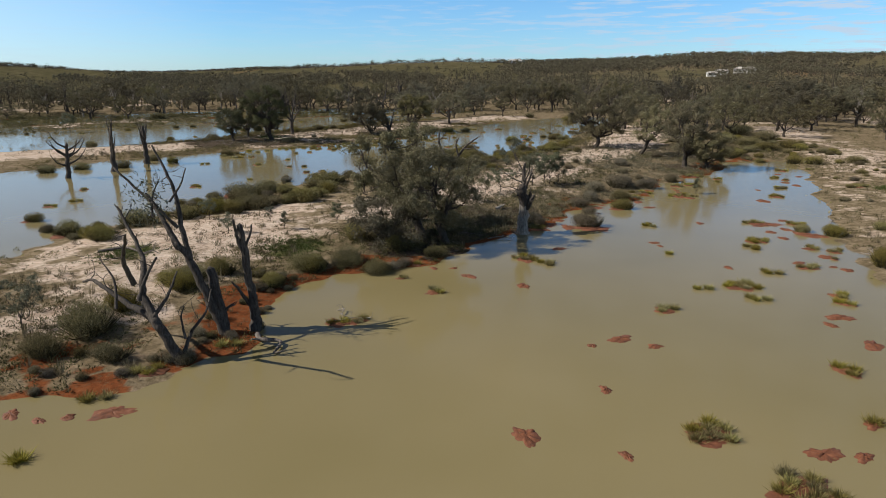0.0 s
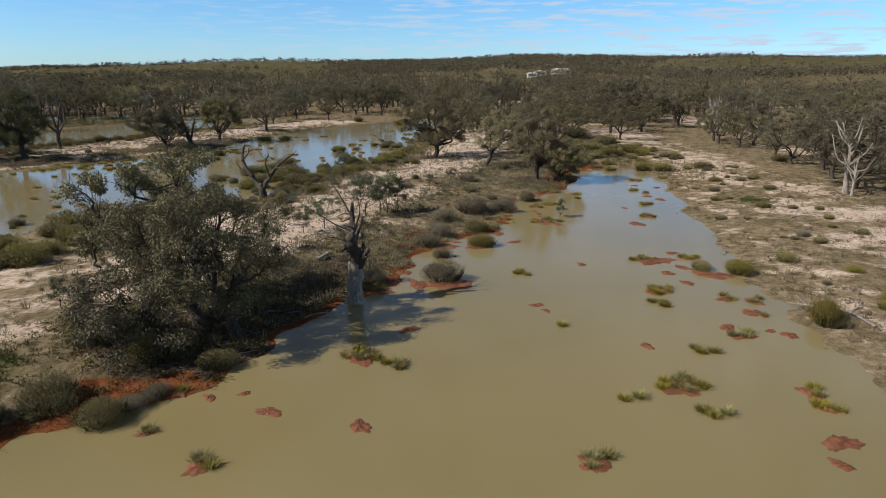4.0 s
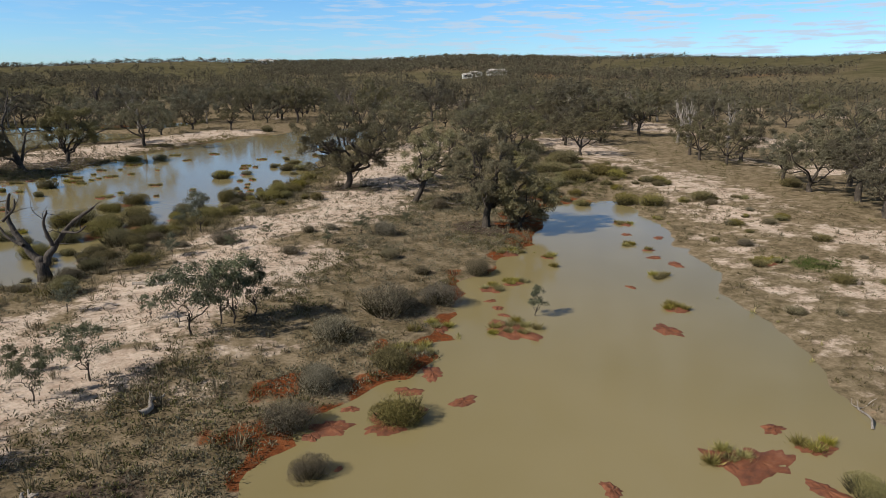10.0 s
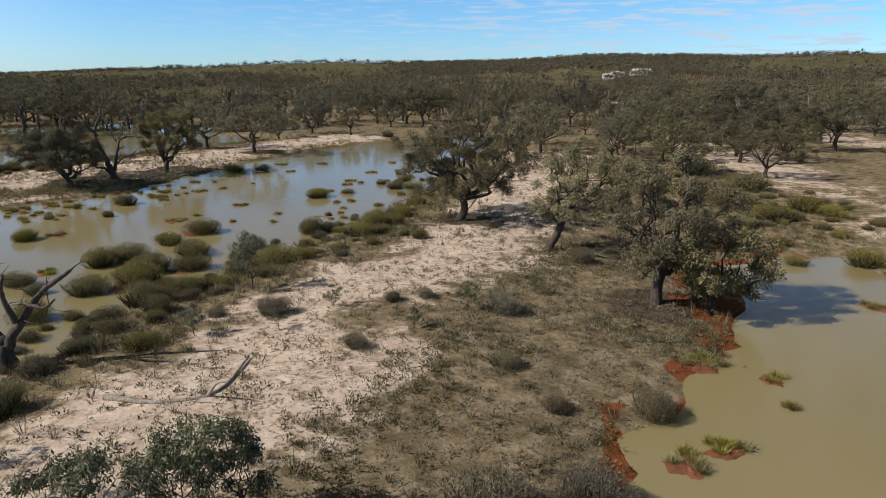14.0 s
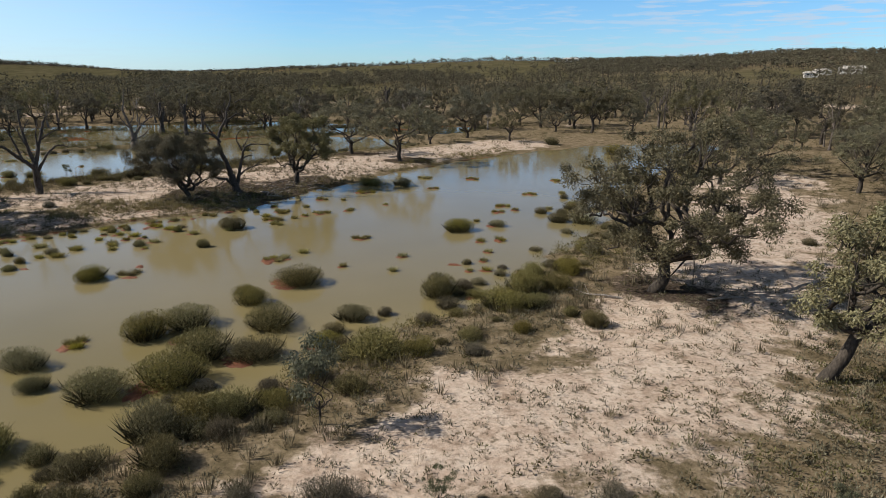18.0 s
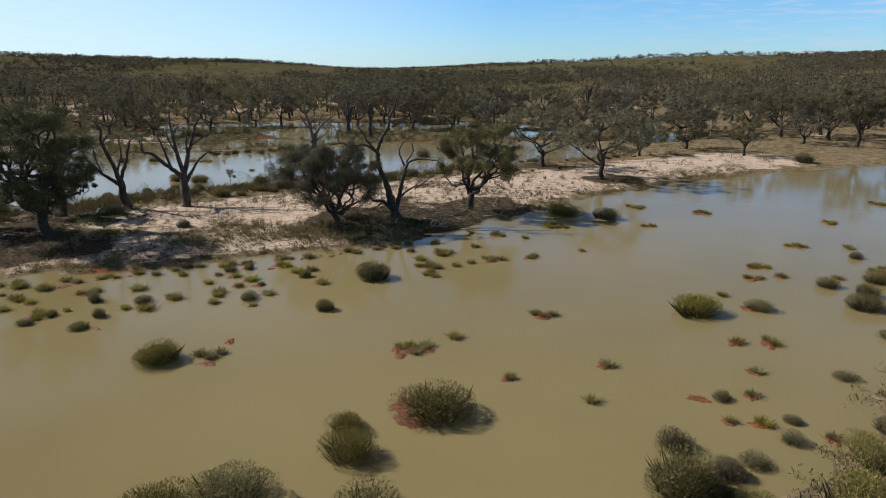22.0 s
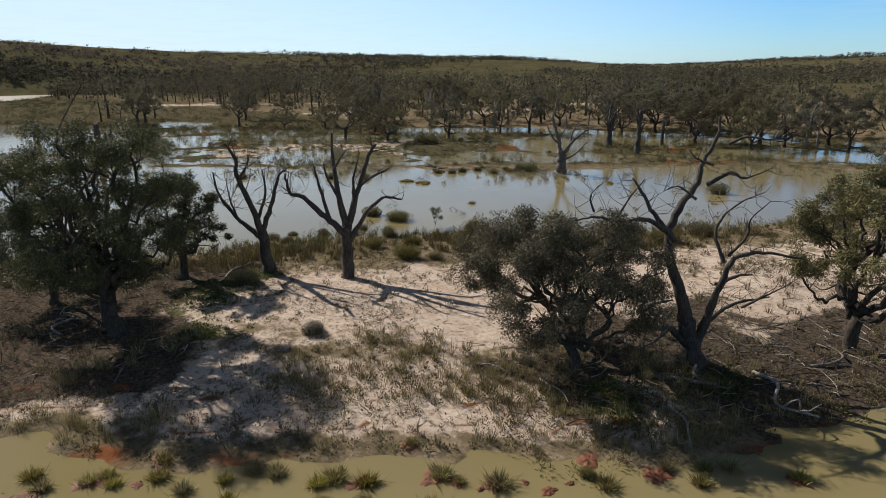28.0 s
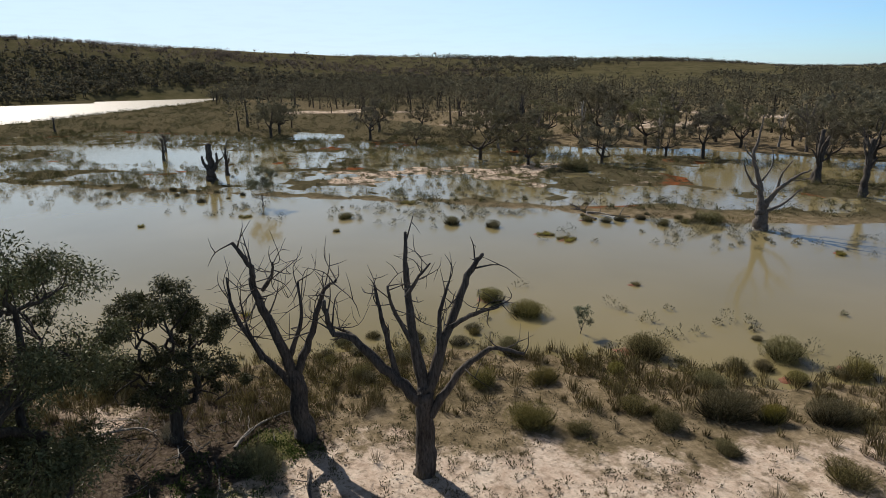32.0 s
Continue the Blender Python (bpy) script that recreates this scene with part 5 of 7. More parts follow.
dead_tree("dead_tree", "broad grey dead tree with a forked trunk at the marsh edge", -53.9, 207.2, 52,
          [([(0, -0.2), (0.0, 1.0), (-0.1, 2.2), (-0.1, 3.0)], 0.75, 0.5), ([(-0.2, 2.6), (-0.5, 5.0), (-1.3, 7.6), (-1.0, 9.6), (-0.6, 12.0)], 0.36, 0.05), ([(0.1, 2.6), (0.9, 4.2), (2.2, 5.6), (3.9, 6.7)], 0.34, 0.07),
           ([(-0.4, 4.4), (-1.5, 5.4), (-2.3, 7.2)], 0.22, 0.06), ([(1.2, 4.5), (1.3, 6.0), (2.1, 7.6)], 0.18, 0.05), ([(0.3, 2.2), (2.0, 3.0), (3.7, 4.6)], 0.2, 0.06), ([(2.2, 5.6), (3.0, 5.4), (4.4, 5.6)], 0.10, 0.03),
           ([(-1.2, 7.4), (-2.2, 8.4), (-2.6, 9.4)], 0.10, 0.03), ([(-0.4, 5.4), (0.5, 7.0), (0.4, 8.6)], 0.12, 0.04)], 155, dead_bark, 5, tipsize=1.3)


def plain_dead(name, label, x, y, high, seed, bark, wide=0.45, n=8):
    """A dead tree grown by chance, for those farther off."""
    g = np.random.default_rng(seed)
    lean = g.normal() * 0.06 * high
    limbs = [([(0, -0.2), (lean * 0.3, high * 0.2), (lean * 0.6, high * 0.45), (lean, high * 0.72)], (0.034 if x > 30 else 0.055) * high, (0.012 if x > 30 else 0.025) * high)]
    for k in range(n):
        z = high * g.uniform(0.22, 0.66)
        d = (1 if k % 2 else -1) * g.uniform(0.3, 1.0) * wide * high * 0.5
        u0 = lean * z / high
        limbs.append(([(u0, z), (u0 + d * 0.6, z + high * g.uniform(0.08, 0.18)), (u0 + d, z + high * g.uniform(0.2, 0.36))], (0.014 if x > 30 else 0.024) * high, 0.005 * high))
    return dead_tree(name, label, x, y, g.uniform(0, 360), limbs, seed, bark, 3)


for k, (x, y, hh, ww) in enumerate([(-53.5, 91.3, 7.0, 0.9), (-50.2, 98.1, 8.6, 0.25), (-49.0, 106.5, 8.8, 0.35), (-124.6, 170.5, 6.4, 0.4), (68.9, 80.0, 10.0, 0.55),
                                    (58.7, 224, 10.5, 0.5), (-66.3, 240.9, 10.6, 0.35), (-57.0, 234.6, 10.5, 0.25), (-68, 243, 9, 0.4), (-150, 165, 6, 0.5), (-165, 168, 5, 0.6), (68.0, 78.2, 6.0, 0.9), (104, 150, 10, 0.3),
                                    (110, 146, 9, 0.3), (108, 158, 10, 0.3), (-95, 300, 13, 0.3), (-20, 300, 12, 0.3), (60, 262, 11, 0.35), (-140, 245, 11, 0.3), (-46, 262, 8, 0.3), (-60, 250, 7, 0.3), (-230, 150, 6, 0.7)]):
    plain_dead("dead_tree", "bare grey dead tree standing in wetland" if x < 30 else "pale bare dead gum among scrub", x, y, hh, 100 + k, pale_bark if x > 66 else (dark_and_backlit_bark if x < 30 else dead_bark), ww)

snags = [plain_dead("dead_tree", "tall pale bare gum among living trees", 120 + 9 * k, 190 + 14 * k, 9.5, 140 + k, (pale_bark, dead_bark)[k % 2], (0.4, 0.55, 0.7, 0.5)[k], 9) for k in range(4)]
for k in range(44):
    x, y = near_spots[(k * 37) % len(near_spots)]
    x, y = x + 3.4 * math.cos(k * 2.1), y + 3.4 * math.sin(k * 2.1)
    sc_ = 0.7 + 0.45 * ((k * 29) % 11) / 11
    copy_at(snags[k % 4], x, y, k * 1.3, sc_, 0.1)

# ---------------------------------------------------------------- saplings
sap_kinds = []
for k in range(5):
    sap_kinds.append(gum_thing("gum_sapling", "slender young gum with an airy grey-green crown", 60 + k, sap_leaf, live_bark, split=True, group="young gums", high=4.2, wide=(2.9, 2.2, 2.6, 2.0, 3.2)[k], limbs=4,
                               clumps=34, leaves=2600, leaf=(0.17, 0.055), clump_r=0.5, fork=0.22, skirt=0.3, sides=5, thick=0.36, drop=0.9))
SAPLINGS = [(11.4, 81.0, 4.7), (13.7, 82.1, 4.3), (13.0, 82.2, 3.9), (14.9, 82.9, 4.1), (7.0, 77.1, 3.4), (5.0, 75.7, 2.7), (12.1, 107.4, 4.1), (9.9, 99.7, 2.2), (31.3, 78.7, 2.4), (4.4, 87.7, 2.1), (-95.7, 167.4, 5.6),
            (1.9, 70.5, 3.2), (10.3, 111.6, 2.2), (-10.0, 59.4, 2.3), (-23.4, 33.4, 3.3), (-23, 62, 2.4), (-16.5, 60, 1.6), (-8.5, 64, 2.0), (3.5, 79, 1.8), (14.5, 99.5, 1.6), (25.5, 100.5, 2.0), (30.5, 103, 1.4),
            (-19, 55.5, 2.2), (-14.4, 57, 1.9), (17.5, 102.5, 1.6), (9.2, 84.5, 1.7), (-44, 172, 2.2), (22, 98, 1.5)]
for k, (x, y, hh) in enumerate(SAPLINGS):
    if k < 5:
        put(sap_kinds[k], x, y, k * 1.7, hh / 4.2)
    else:
        copy_at(sap_kinds[k % 5], x, y, k * 1.7, hh / 4.2)


# ---------------------------------------------------------------- bushes and tufts
def bush_thing(name, label, seed, mat, upright, n, group):
    """A rounded shrub one metre wide: woody stems below, coloured dark for the shade inside, a mass of fine shoots
    above.
    """
    g = np.random.default_rng(seed)
    top = new(name)
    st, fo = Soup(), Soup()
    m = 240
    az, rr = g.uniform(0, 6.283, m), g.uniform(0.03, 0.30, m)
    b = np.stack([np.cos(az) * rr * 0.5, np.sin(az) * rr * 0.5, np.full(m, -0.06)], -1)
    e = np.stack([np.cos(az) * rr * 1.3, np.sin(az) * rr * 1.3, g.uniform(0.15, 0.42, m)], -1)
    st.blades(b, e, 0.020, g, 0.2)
    lobes = g.integers(5, 9)
    la, lq = g.uniform(0, 6.283, lobes), np.sqrt(g.random(lobes)) * 0.24
    lc = np.stack([np.cos(la) * lq, np.sin(la) * lq, g.uniform(0.14, 0.24, lobes)], -1)
    lr = g.uniform(0.21, 0.30, lobes)
    lc[0], lr[0] = (0, 0, 0.24), 0.32
    i = g.integers(lobes, size=n)
    d = unit(g.normal(size=(n, 3)) + np.array([0, 0, 0.3]))
    fill = np.where(g.random(n) < 0.3, g.uniform(0.25, 0.75, n), g.uniform(0.78, 1.0, n))
    surf = lc[i] + d * (lr[i] * fill)[:, None]
    surf[:, 2] = np.abs(surf[:, 2]) * 1.05
    grow = unit(d * 0.36 + np.array([0, 0, 0.8]) + g.normal(size=(n, 3)) * 0.42)
    long_, wide_ = (0.044, 0.0060) if n > 4500 else (0.054, 0.0095)
    fo.leaves(surf - grow * 0.04, grow, long_, wide_, g, d)
    part("woody_base", st.mesh("woody_base", shaded_twig), top)
    part("foliage", fo.mesh("foliage", mat), top)
    return tagged(top, label, "shrub", group)


def tuft_thing(seed, n):
    g = np.random.default_rng(seed)
    s = Soup()
    c = 1
    cc = np.zeros((1, 2))
    i = g.integers(c, size=n)
    az, rr = g.uniform(0, 6.283, n), np.abs(g.normal(size=n)) * 0.10
    b = np.stack([cc[i, 0] + np.cos(az) * rr, cc[i, 1] + np.sin(az) * rr, np.full(n, -0.03)], -1)
    e = b + np.stack([np.cos(az) * g.uniform(0.03, 0.26, n), np.sin(az) * g.uniform(0.03, 0.26, n), g.uniform(0.10, 0.32, n)], -1)
    s.leaves(b, e - b, 1.0, 0.016, g)
    return s.mesh("grass_tuft", grass_leaf)


def islet_mesh(seed, rings=5, sides=34):
    """A low ragged mound of mud one metre wide."""
    g = np.random.default_rng(seed)
    ang = np.arange(sides) * 6.2832 / sides
    edge = 0.43 + 0.07 * np.sin(2 * ang + g.uniform(0, 6)) + 0.05 * np.sin(3 * ang + g.uniform(0, 6)) + 0.04 * np.sin(5 * ang + g.uniform(0, 6)) + 0.03 * np.sin(9 * ang + g.uniform(0, 6)) + g.normal(size=sides) * 0.03
    v, q, t = [(0, 0, 0.045)], [], []
    for k in range(1, rings + 1):
        f = k / rings
        zz = 0.045 * (1 - f ** 2.2) * (1 + 0.45 * g.normal(size=sides)) - 0.03 * f ** 4
        v += list(zip(np.cos(ang) * edge * f, np.sin(ang) * edge * f, zz))
    for j in range(sides):
        t.append((0, 1 + j, 1 + (j + 1) % sides))
        for k in range(rings - 1):
            a, b = 1 + k * sides, 1 + (k + 1) * sides
            q.append((a + j, b + j, b + (j + 1) % sides, a + (j + 1) % sides))
    return fast_mesh("mud_islet", v, q, t, [mud_mat], True)


bush_kinds = [bush_thing("lignum_bush", "rounded olive-green lignum bush of fine tangled stems", 200 + k, lignum, False, 10000, "lignum bushes") for k in range(5)]
far_bush_kinds = [bush_thing("lignum_bush", "rounded olive-green lignum bush of fine tangled stems", 210 + k, lignum, False, 4000, "lignum bushes") for k in range(4)]
NEAR_WAY = [(0, 20), (8, 40), (16, 65), (20, 90), (18, 110), (12, 125), (0, 140), (-16, 150), (-34, 160)]
shore_kinds = [bush_thing("shore_shrub", "low brown-olive shrub crowding the pond shore", 230 + k, shore_leaf, False, 3600, "shore shrubs") for k in range(5)]
grey_kinds = [bush_thing("grey_shrub", "rounded grey-brown shrub of upright twiggy stems", 220 + k, grey_stem, True, 10000, "grey shrubs") for k in range(4)]
tuft_kinds = [tuft_thing(240 + k, 480) for k in range(5)]
islet_kinds = [islet_mesh(260 + k) for k in range(6)]
used = {}


def set_bush(kinds, k, x, y, s, flat):
    ob = kinds[k % len(kinds)]
    first = ob.name not in used
    used[ob.name] = 1
    c = ob if first else copy_thing(ob, Matrix())
    c.matrix_basis = Matrix.LocRotScale((x, y, foot(x, y, 0.04, 0.05)), Euler((0, 0, k * 1.93)), (s * 1.12, s * (0.9 + 0.35 * ((k * 7) % 10) / 10), s * flat * (0.64 + 0.28 * ((k * 3) % 7) / 7)))
    return c


def set_tuft(k, x, y, s):
    ob = new("grass_tuft", tuft_kinds[k % 5])
    ob.matrix_basis = Matrix.LocRotScale((x, y, foot(x, y, 0.0, 0.0)), Euler((0, 0, k * 2.1)), (s, s, min(1.35, 0.55 + 0.42 * s)))
    return tagged(ob, "yellow-green grassy tuft on a muddy islet", "grass tuft", "shallow water tufts")


def set_islet(k, x, y, s, text):
    ob = new("mud_islet", islet_kinds[k % 6])
    ob.matrix_basis = Matrix.LocRotScale((x, y, max(0.0, foot(x, y, 0.0, 0.0))), Euler((0, 0, k * 1.3)), (s * 1.15, s * 0.85, 1.0 + 0.25 * min(s, 3)))
    return tagged(ob, text, "mud islet", "red mud islets")



TUFTS = []
TUFTS += [(12.9, 19.8, 3.0), (-16.2, 21.6, 1.4), (11.1, 23.6, 2.6), (18.2, 24.3, 1.2), (-15.9, 26.5, 1.5), (-14.5, 29.1, 1.7), (20.2, 29.4, 1.8), (-11.4, 32.2, 1.5), (13.9, 38.0, 1.7), (25.9, 39.2, 1.5), (20.7, 39.8, 1.7), (26.3, 40.4, 1.6), (-0.5, 41.4, 1.5), (18.0, 41.9, 1.5), (20.8, 42.7, 2.7), (-2.9, 44.5, 1.0), (24.4, 45.7, 1.8), (28.0, 47.1, 1.7), (-2.0, 47.8, 1.0), (8.1, 48.3, 1.7), (31.3, 49.4, 0.8), (6.6, 49.7, 2.4), (18.6, 51.0, 1.1), (32.6, 51.9, 1.6), (31.2, 52.7, 1.6), (26.4, 53.0, 1.8), (27.8, 55.3, 2.4), (8.9, 60.4, 2.3), (20.1, 61.2, 1.8), (34.9, 61.9, 1.8), (30.8, 62.6, 2.1), (22.7, 76.4, 2.4)]
TUFTS += [(40.4, 76.9, 2.0), (29.0, 77.4, 3.8), (23.4, 78.8, 1.4), (25.1, 79.1, 1.7), (53.6, 82.3, 2.7), (43.7, 82.8, 1.9), (31.0, 84.5, 2.1), (33.1, 85.2, 1.9), (37.8, 87.8, 1.2), (47.9, 89.4, 1.2), (38.7, 90.5, 1.5), (47.5, 91.6, 1.8), (36.4, 92.8, 2.4), (52.0, 98.7, 2.1), (56.6, 99.2, 1.7), (-4.0, 115.1, 1.8), (1.5, 116.0, 1.1), (-8.2, 127.9, 1.8), (-22.3, 128.4, 1.5), (-21.2, 129.6, 0.7), (-25.7, 129.7, 1.1), (-24.7, 129.7, 1.2), (-27.8, 130.0, 0.6), (11.2, 130.6, 1.2), (17.0, 131.1, 0.9), (20.9, 131.2, 1.0), (-18.1, 131.3, 1.1), (7.1, 131.4, 1.0), (18.3, 131.4, 1.2), (-26.8, 132.0, 0.7), (-22.7, 132.6, 1.7), (1.4, 132.8, 2.3)]
TUFTS += [(-16.7, 133.9, 1.0), (-25.6, 133.9, 1.2), (18.0, 134.0, 1.1), (-13.7, 134.3, 1.2), (11.3, 134.7, 1.3), (-11.1, 134.9, 0.8), (2.8, 135.0, 1.4), (-24.6, 135.6, 1.7), (18.3, 136.7, 1.1), (-21.8, 137.4, 1.2), (-14.4, 137.6, 1.1), (-24.1, 137.7, 1.1), (-20.2, 138.3, 1.0), (-17.5, 139.1, 0.9), (17.5, 140.3, 1.3), (-20.3, 140.3, 1.3), (6.7, 140.3, 1.7), (19.2, 140.9, 1.5), (-18.7, 141.0, 1.2), (-11.9, 142.8, 1.4), (-15.1, 144.7, 0.8), (-3.1, 145.1, 1.7), (-18.1, 145.1, 0.9), (-4.3, 147.1, 1.7), (16.8, 148.4, 1.1), (-1.4, 149.2, 1.1), (0.0, 150.7, 2.0), (-10.1, 150.8, 1.1), (-4.6, 151.2, 1.8), (2.5, 152.6, 1.5), (-92.4, 152.8, 1.2), (19.1, 153.3, 1.6)]
TUFTS += [(-6.3, 153.6, 1.2), (-2.7, 153.8, 1.3), (20.8, 154.6, 1.3), (-59.0, 154.8, 1.2), (24.6, 155.6, 1.3), (6.0, 156.0, 0.9), (19.3, 156.6, 1.7), (0.5, 158.3, 1.0), (-2.2, 158.5, 1.7), (28.0, 158.8, 2.2), (-90.7, 163.8, 1.7), (2.0, 164.1, 2.9), (22.6, 164.6, 1.8), (27.0, 165.7, 1.5), (33.0, 166.6, 2.1), (10.1, 167.5, 1.5), (-78.3, 169.9, 1.2), (26.8, 175.8, 1.7), (14.9, 176.0, 2.1), (8.1, 176.4, 2.3), (35.6, 177.3, 2.7), (-48.7, 182.4, 1.1), (-87.1, 183.8, 2.5), (-65.0, 187.3, 2.0), (-62.0, 187.7, 2.3), (33.5, 188.8, 2.3), (-44.4, 204.7, 1.5)]
TUFTS += [(-5.6, 36.0, 1.5), (-4.8, 36.4, 1.1), (-6.6, 35.7, 1.0), (-43.9, 70.8, 1.6), (-42.5, 73.8, 1.6), (-46.0, 81.8, 1.6), (-32.6, 84.2, 1.8), (-27.1, 89.8, 1.2), (-26.9, 111.7, 1.4), (-24.6, 102.9, 1.3), (-22.3, 103.3, 1.4), (-20.6, 96.9, 1.4), (-25.4, 123.1, 1.2), (-27.6, 121.4, 1.2), (-30.5, 105.2, 1.5), (-18.3, 97.6, 1.4), (-39.2, 106.3, 1.6), (-34.2, 115.9, 1.6), (-26.1, 81.8, 1.2)]
REDS = []
REDS += [(16.2, 21.8, 0.9), (7.1, 21.9, 0.7), (14.8, 22.0, 1.4), (3.4, 23.3, 1.5), (-17.2, 24.5, 0.7), (-16.1, 24.8, 0.7), (-18.7, 25.0, 1.0), (-14.4, 25.2, 1.7), (7.6, 27.3, 0.8), (11.5, 32.3, 0.9), (23.4, 32.4, 1.5), (8.1, 32.4, 0.6), (9.9, 33.3, 1.4), (22.8, 35.4, 0.9), (24.1, 36.6, 1.6), (5.6, 42.7, 1.2), (1.9, 44.9, 1.2), (30.5, 46.4, 1.1), (-0.7, 46.9, 0.8), (0.8, 46.9, 0.6), (21.8, 47.1, 0.9), (29.9, 47.2, 0.7), (27.8, 48.2, 1.3), (31.0, 50.0, 1.5), (9.8, 52.6, 1.2), (18.7, 53.5, 0.7), (18.5, 54.6, 0.9), (30.7, 56.2, 1.2), (33.8, 57.3, 2.8), (30.7, 58.6, 1.2), (32.7, 59.6, 1.4), (31.7, 61.8, 3.0)]
REDS += [(25.5, 62.3, 1.0), (34.3, 63.5, 1.1), (16.6, 67.0, 0.4), (16.0, 69.6, 0.9), (23.0, 70.2, 1.3), (16.8, 70.4, 0.5), (18.0, 71.3, 0.8), (37.4, 74.0, 2.0), (29.5, 79.5, 0.8), (29.7, 80.8, 0.9), (40.3, 81.4, 0.8), (29.8, 82.2, 0.8), (47.1, 85.0, 1.6), (46.8, 87.2, 1.3), (51.5, 92.6, 1.3), (49.5, 94.7, 1.1), (-7.8, 127.0, 1.0), (3.3, 127.1, 1.3), (-17.1, 128.2, 0.7), (-21.9, 129.0, 1.0), (-8.6, 129.7, 0.9), (1.0, 131.6, 0.8), (0.5, 132.3, 1.0), (15.7, 132.7, 1.0), (-25.7, 132.8, 1.2), (-23.4, 136.4, 0.6), (-9.6, 141.2, 0.3), (-15.0, 141.9, 0.7), (-16.1, 144.4, 0.4), (-14.3, 145.0, 0.4), (-13.4, 146.4, 0.4), (-12.5, 146.6, 0.7)]
REDS += [(-6.3, 35.8, 1.5), (-5.0, 36.2, 1.2), (12.1, 60.6, 2.0), (14.2, 60.0, 3.4), (10.5, 61.6, 1.6), (16.9, 70.0, 1.8), (19.6, 69.8, 2.8), (11.6, 63.6, 1.5), (9.2, 59.6, 1.8), (22.6, 73.4, 1.6), (20.9, 72.0, 1.3), (-12.2, 147.5, 0.4), (-12.5, 149.2, 1.3), (-10.2, 150.2, 1.3)]
BUSHES = []
BUSHES += [(-16.8, 30.2, 2.3), (-20.5, 30.5, 2.6), (-19.5, 33.1, 4.1), (-19.3, 36.6, 2.7), (-17.2, 40.7, 2.6), (-11.8, 41.9, 1.9), (-5.0, 45.8, 2.1), (-9.6, 45.9, 2.5), (33.7, 47.0, 2.7), (-7.4, 47.3, 2.5), (-0.7, 50.0, 2.0), (-3.5, 51.4, 3.2), (-5.2, 53.3, 3.3), (-7.5, 53.8, 2.7), (-29.7, 54.3, 2.5), (35.9, 57.3, 2.5), (-34.2, 57.4, 3.1), (40.8, 58.3, 1.7), (33.8, 59.0, 2.0), (-29.3, 60.8, 4.4), (-41.2, 63.3, 2.0), (-25.8, 63.3, 3.4), (-24.5, 66.0, 3.6), (-20.2, 67.5, 3.6), (19.9, 69.7, 2.7), (-15.7, 70.7, 3.8), (21.0, 74.5, 2.3), (53.9, 76.0, 2.0), (-24.8, 77.6, 4.1), (-14.4, 79.0, 3.4), (-22.2, 79.6, 4.2), (-15.2, 83.8, 4.5)]
BUSHES += [(3.5, 92.0, 2.5), (7.4, 98.5, 2.2), (4.1, 98.8, 2.0), (4.6, 101.7, 1.4), (7.0, 102.6, 1.6), (-8.2, 103.0, 3.3), (3.9, 103.8, 2.2), (67.1, 104.3, 3.3), (6.6, 104.4, 2.3), (-0.7, 104.7, 2.5), (60.4, 104.9, 2.9), (5.1, 106.5, 2.9), (83.2, 106.6, 2.9), (58.4, 107.3, 3.0), (6.5, 107.7, 2.5), (53.5, 108.4, 2.0), (7.9, 108.4, 2.8), (9.4, 109.1, 2.0), (0.7, 109.6, 3.0), (-2.5, 110.0, 1.7), (3.6, 111.3, 3.7), (-4.6, 112.2, 2.6), (10.3, 112.5, 2.0), (3.7, 114.5, 3.7), (6.7, 114.6, 3.2), (15.2, 115.1, 1.9), (12.9, 115.5, 4.2), (52.2, 115.7, 4.2), (9.9, 116.2, 1.9), (-0.7, 116.4, 2.8), (17.8, 117.3, 1.6), (1.0, 118.3, 3.2)]
BUSHES += [(20.7, 118.5, 1.4), (5.8, 119.0, 3.4), (24.9, 119.5, 1.8), (10.3, 120.4, 2.5), (60.3, 120.9, 4.3), (66.8, 121.1, 3.2), (21.5, 122.6, 2.1), (3.1, 122.6, 2.4), (19.4, 122.7, 3.2), (2.1, 124.3, 1.8), (66.4, 124.6, 4.6), (15.3, 125.4, 3.0), (17.8, 125.4, 1.5), (20.9, 125.5, 3.1), (-10.4, 126.5, 2.7), (23.2, 126.8, 2.6), (5.2, 127.0, 3.5), (-21.5, 127.1, 0.9), (-18.0, 127.9, 1.2), (22.0, 129.5, 2.5), (60.7, 129.6, 4.8), (24.3, 130.9, 2.6), (-21.1, 131.6, 1.3), (-18.0, 132.6, 1.4), (58.6, 134.1, 5.1), (-12.1, 135.8, 1.3), (-6.4, 136.0, 1.4), (26.7, 136.3, 2.5), (68.2, 136.6, 5.3), (-6.6, 142.9, 3.0), (15.1, 144.1, 3.3), (-51.8, 146.0, 3.0)]
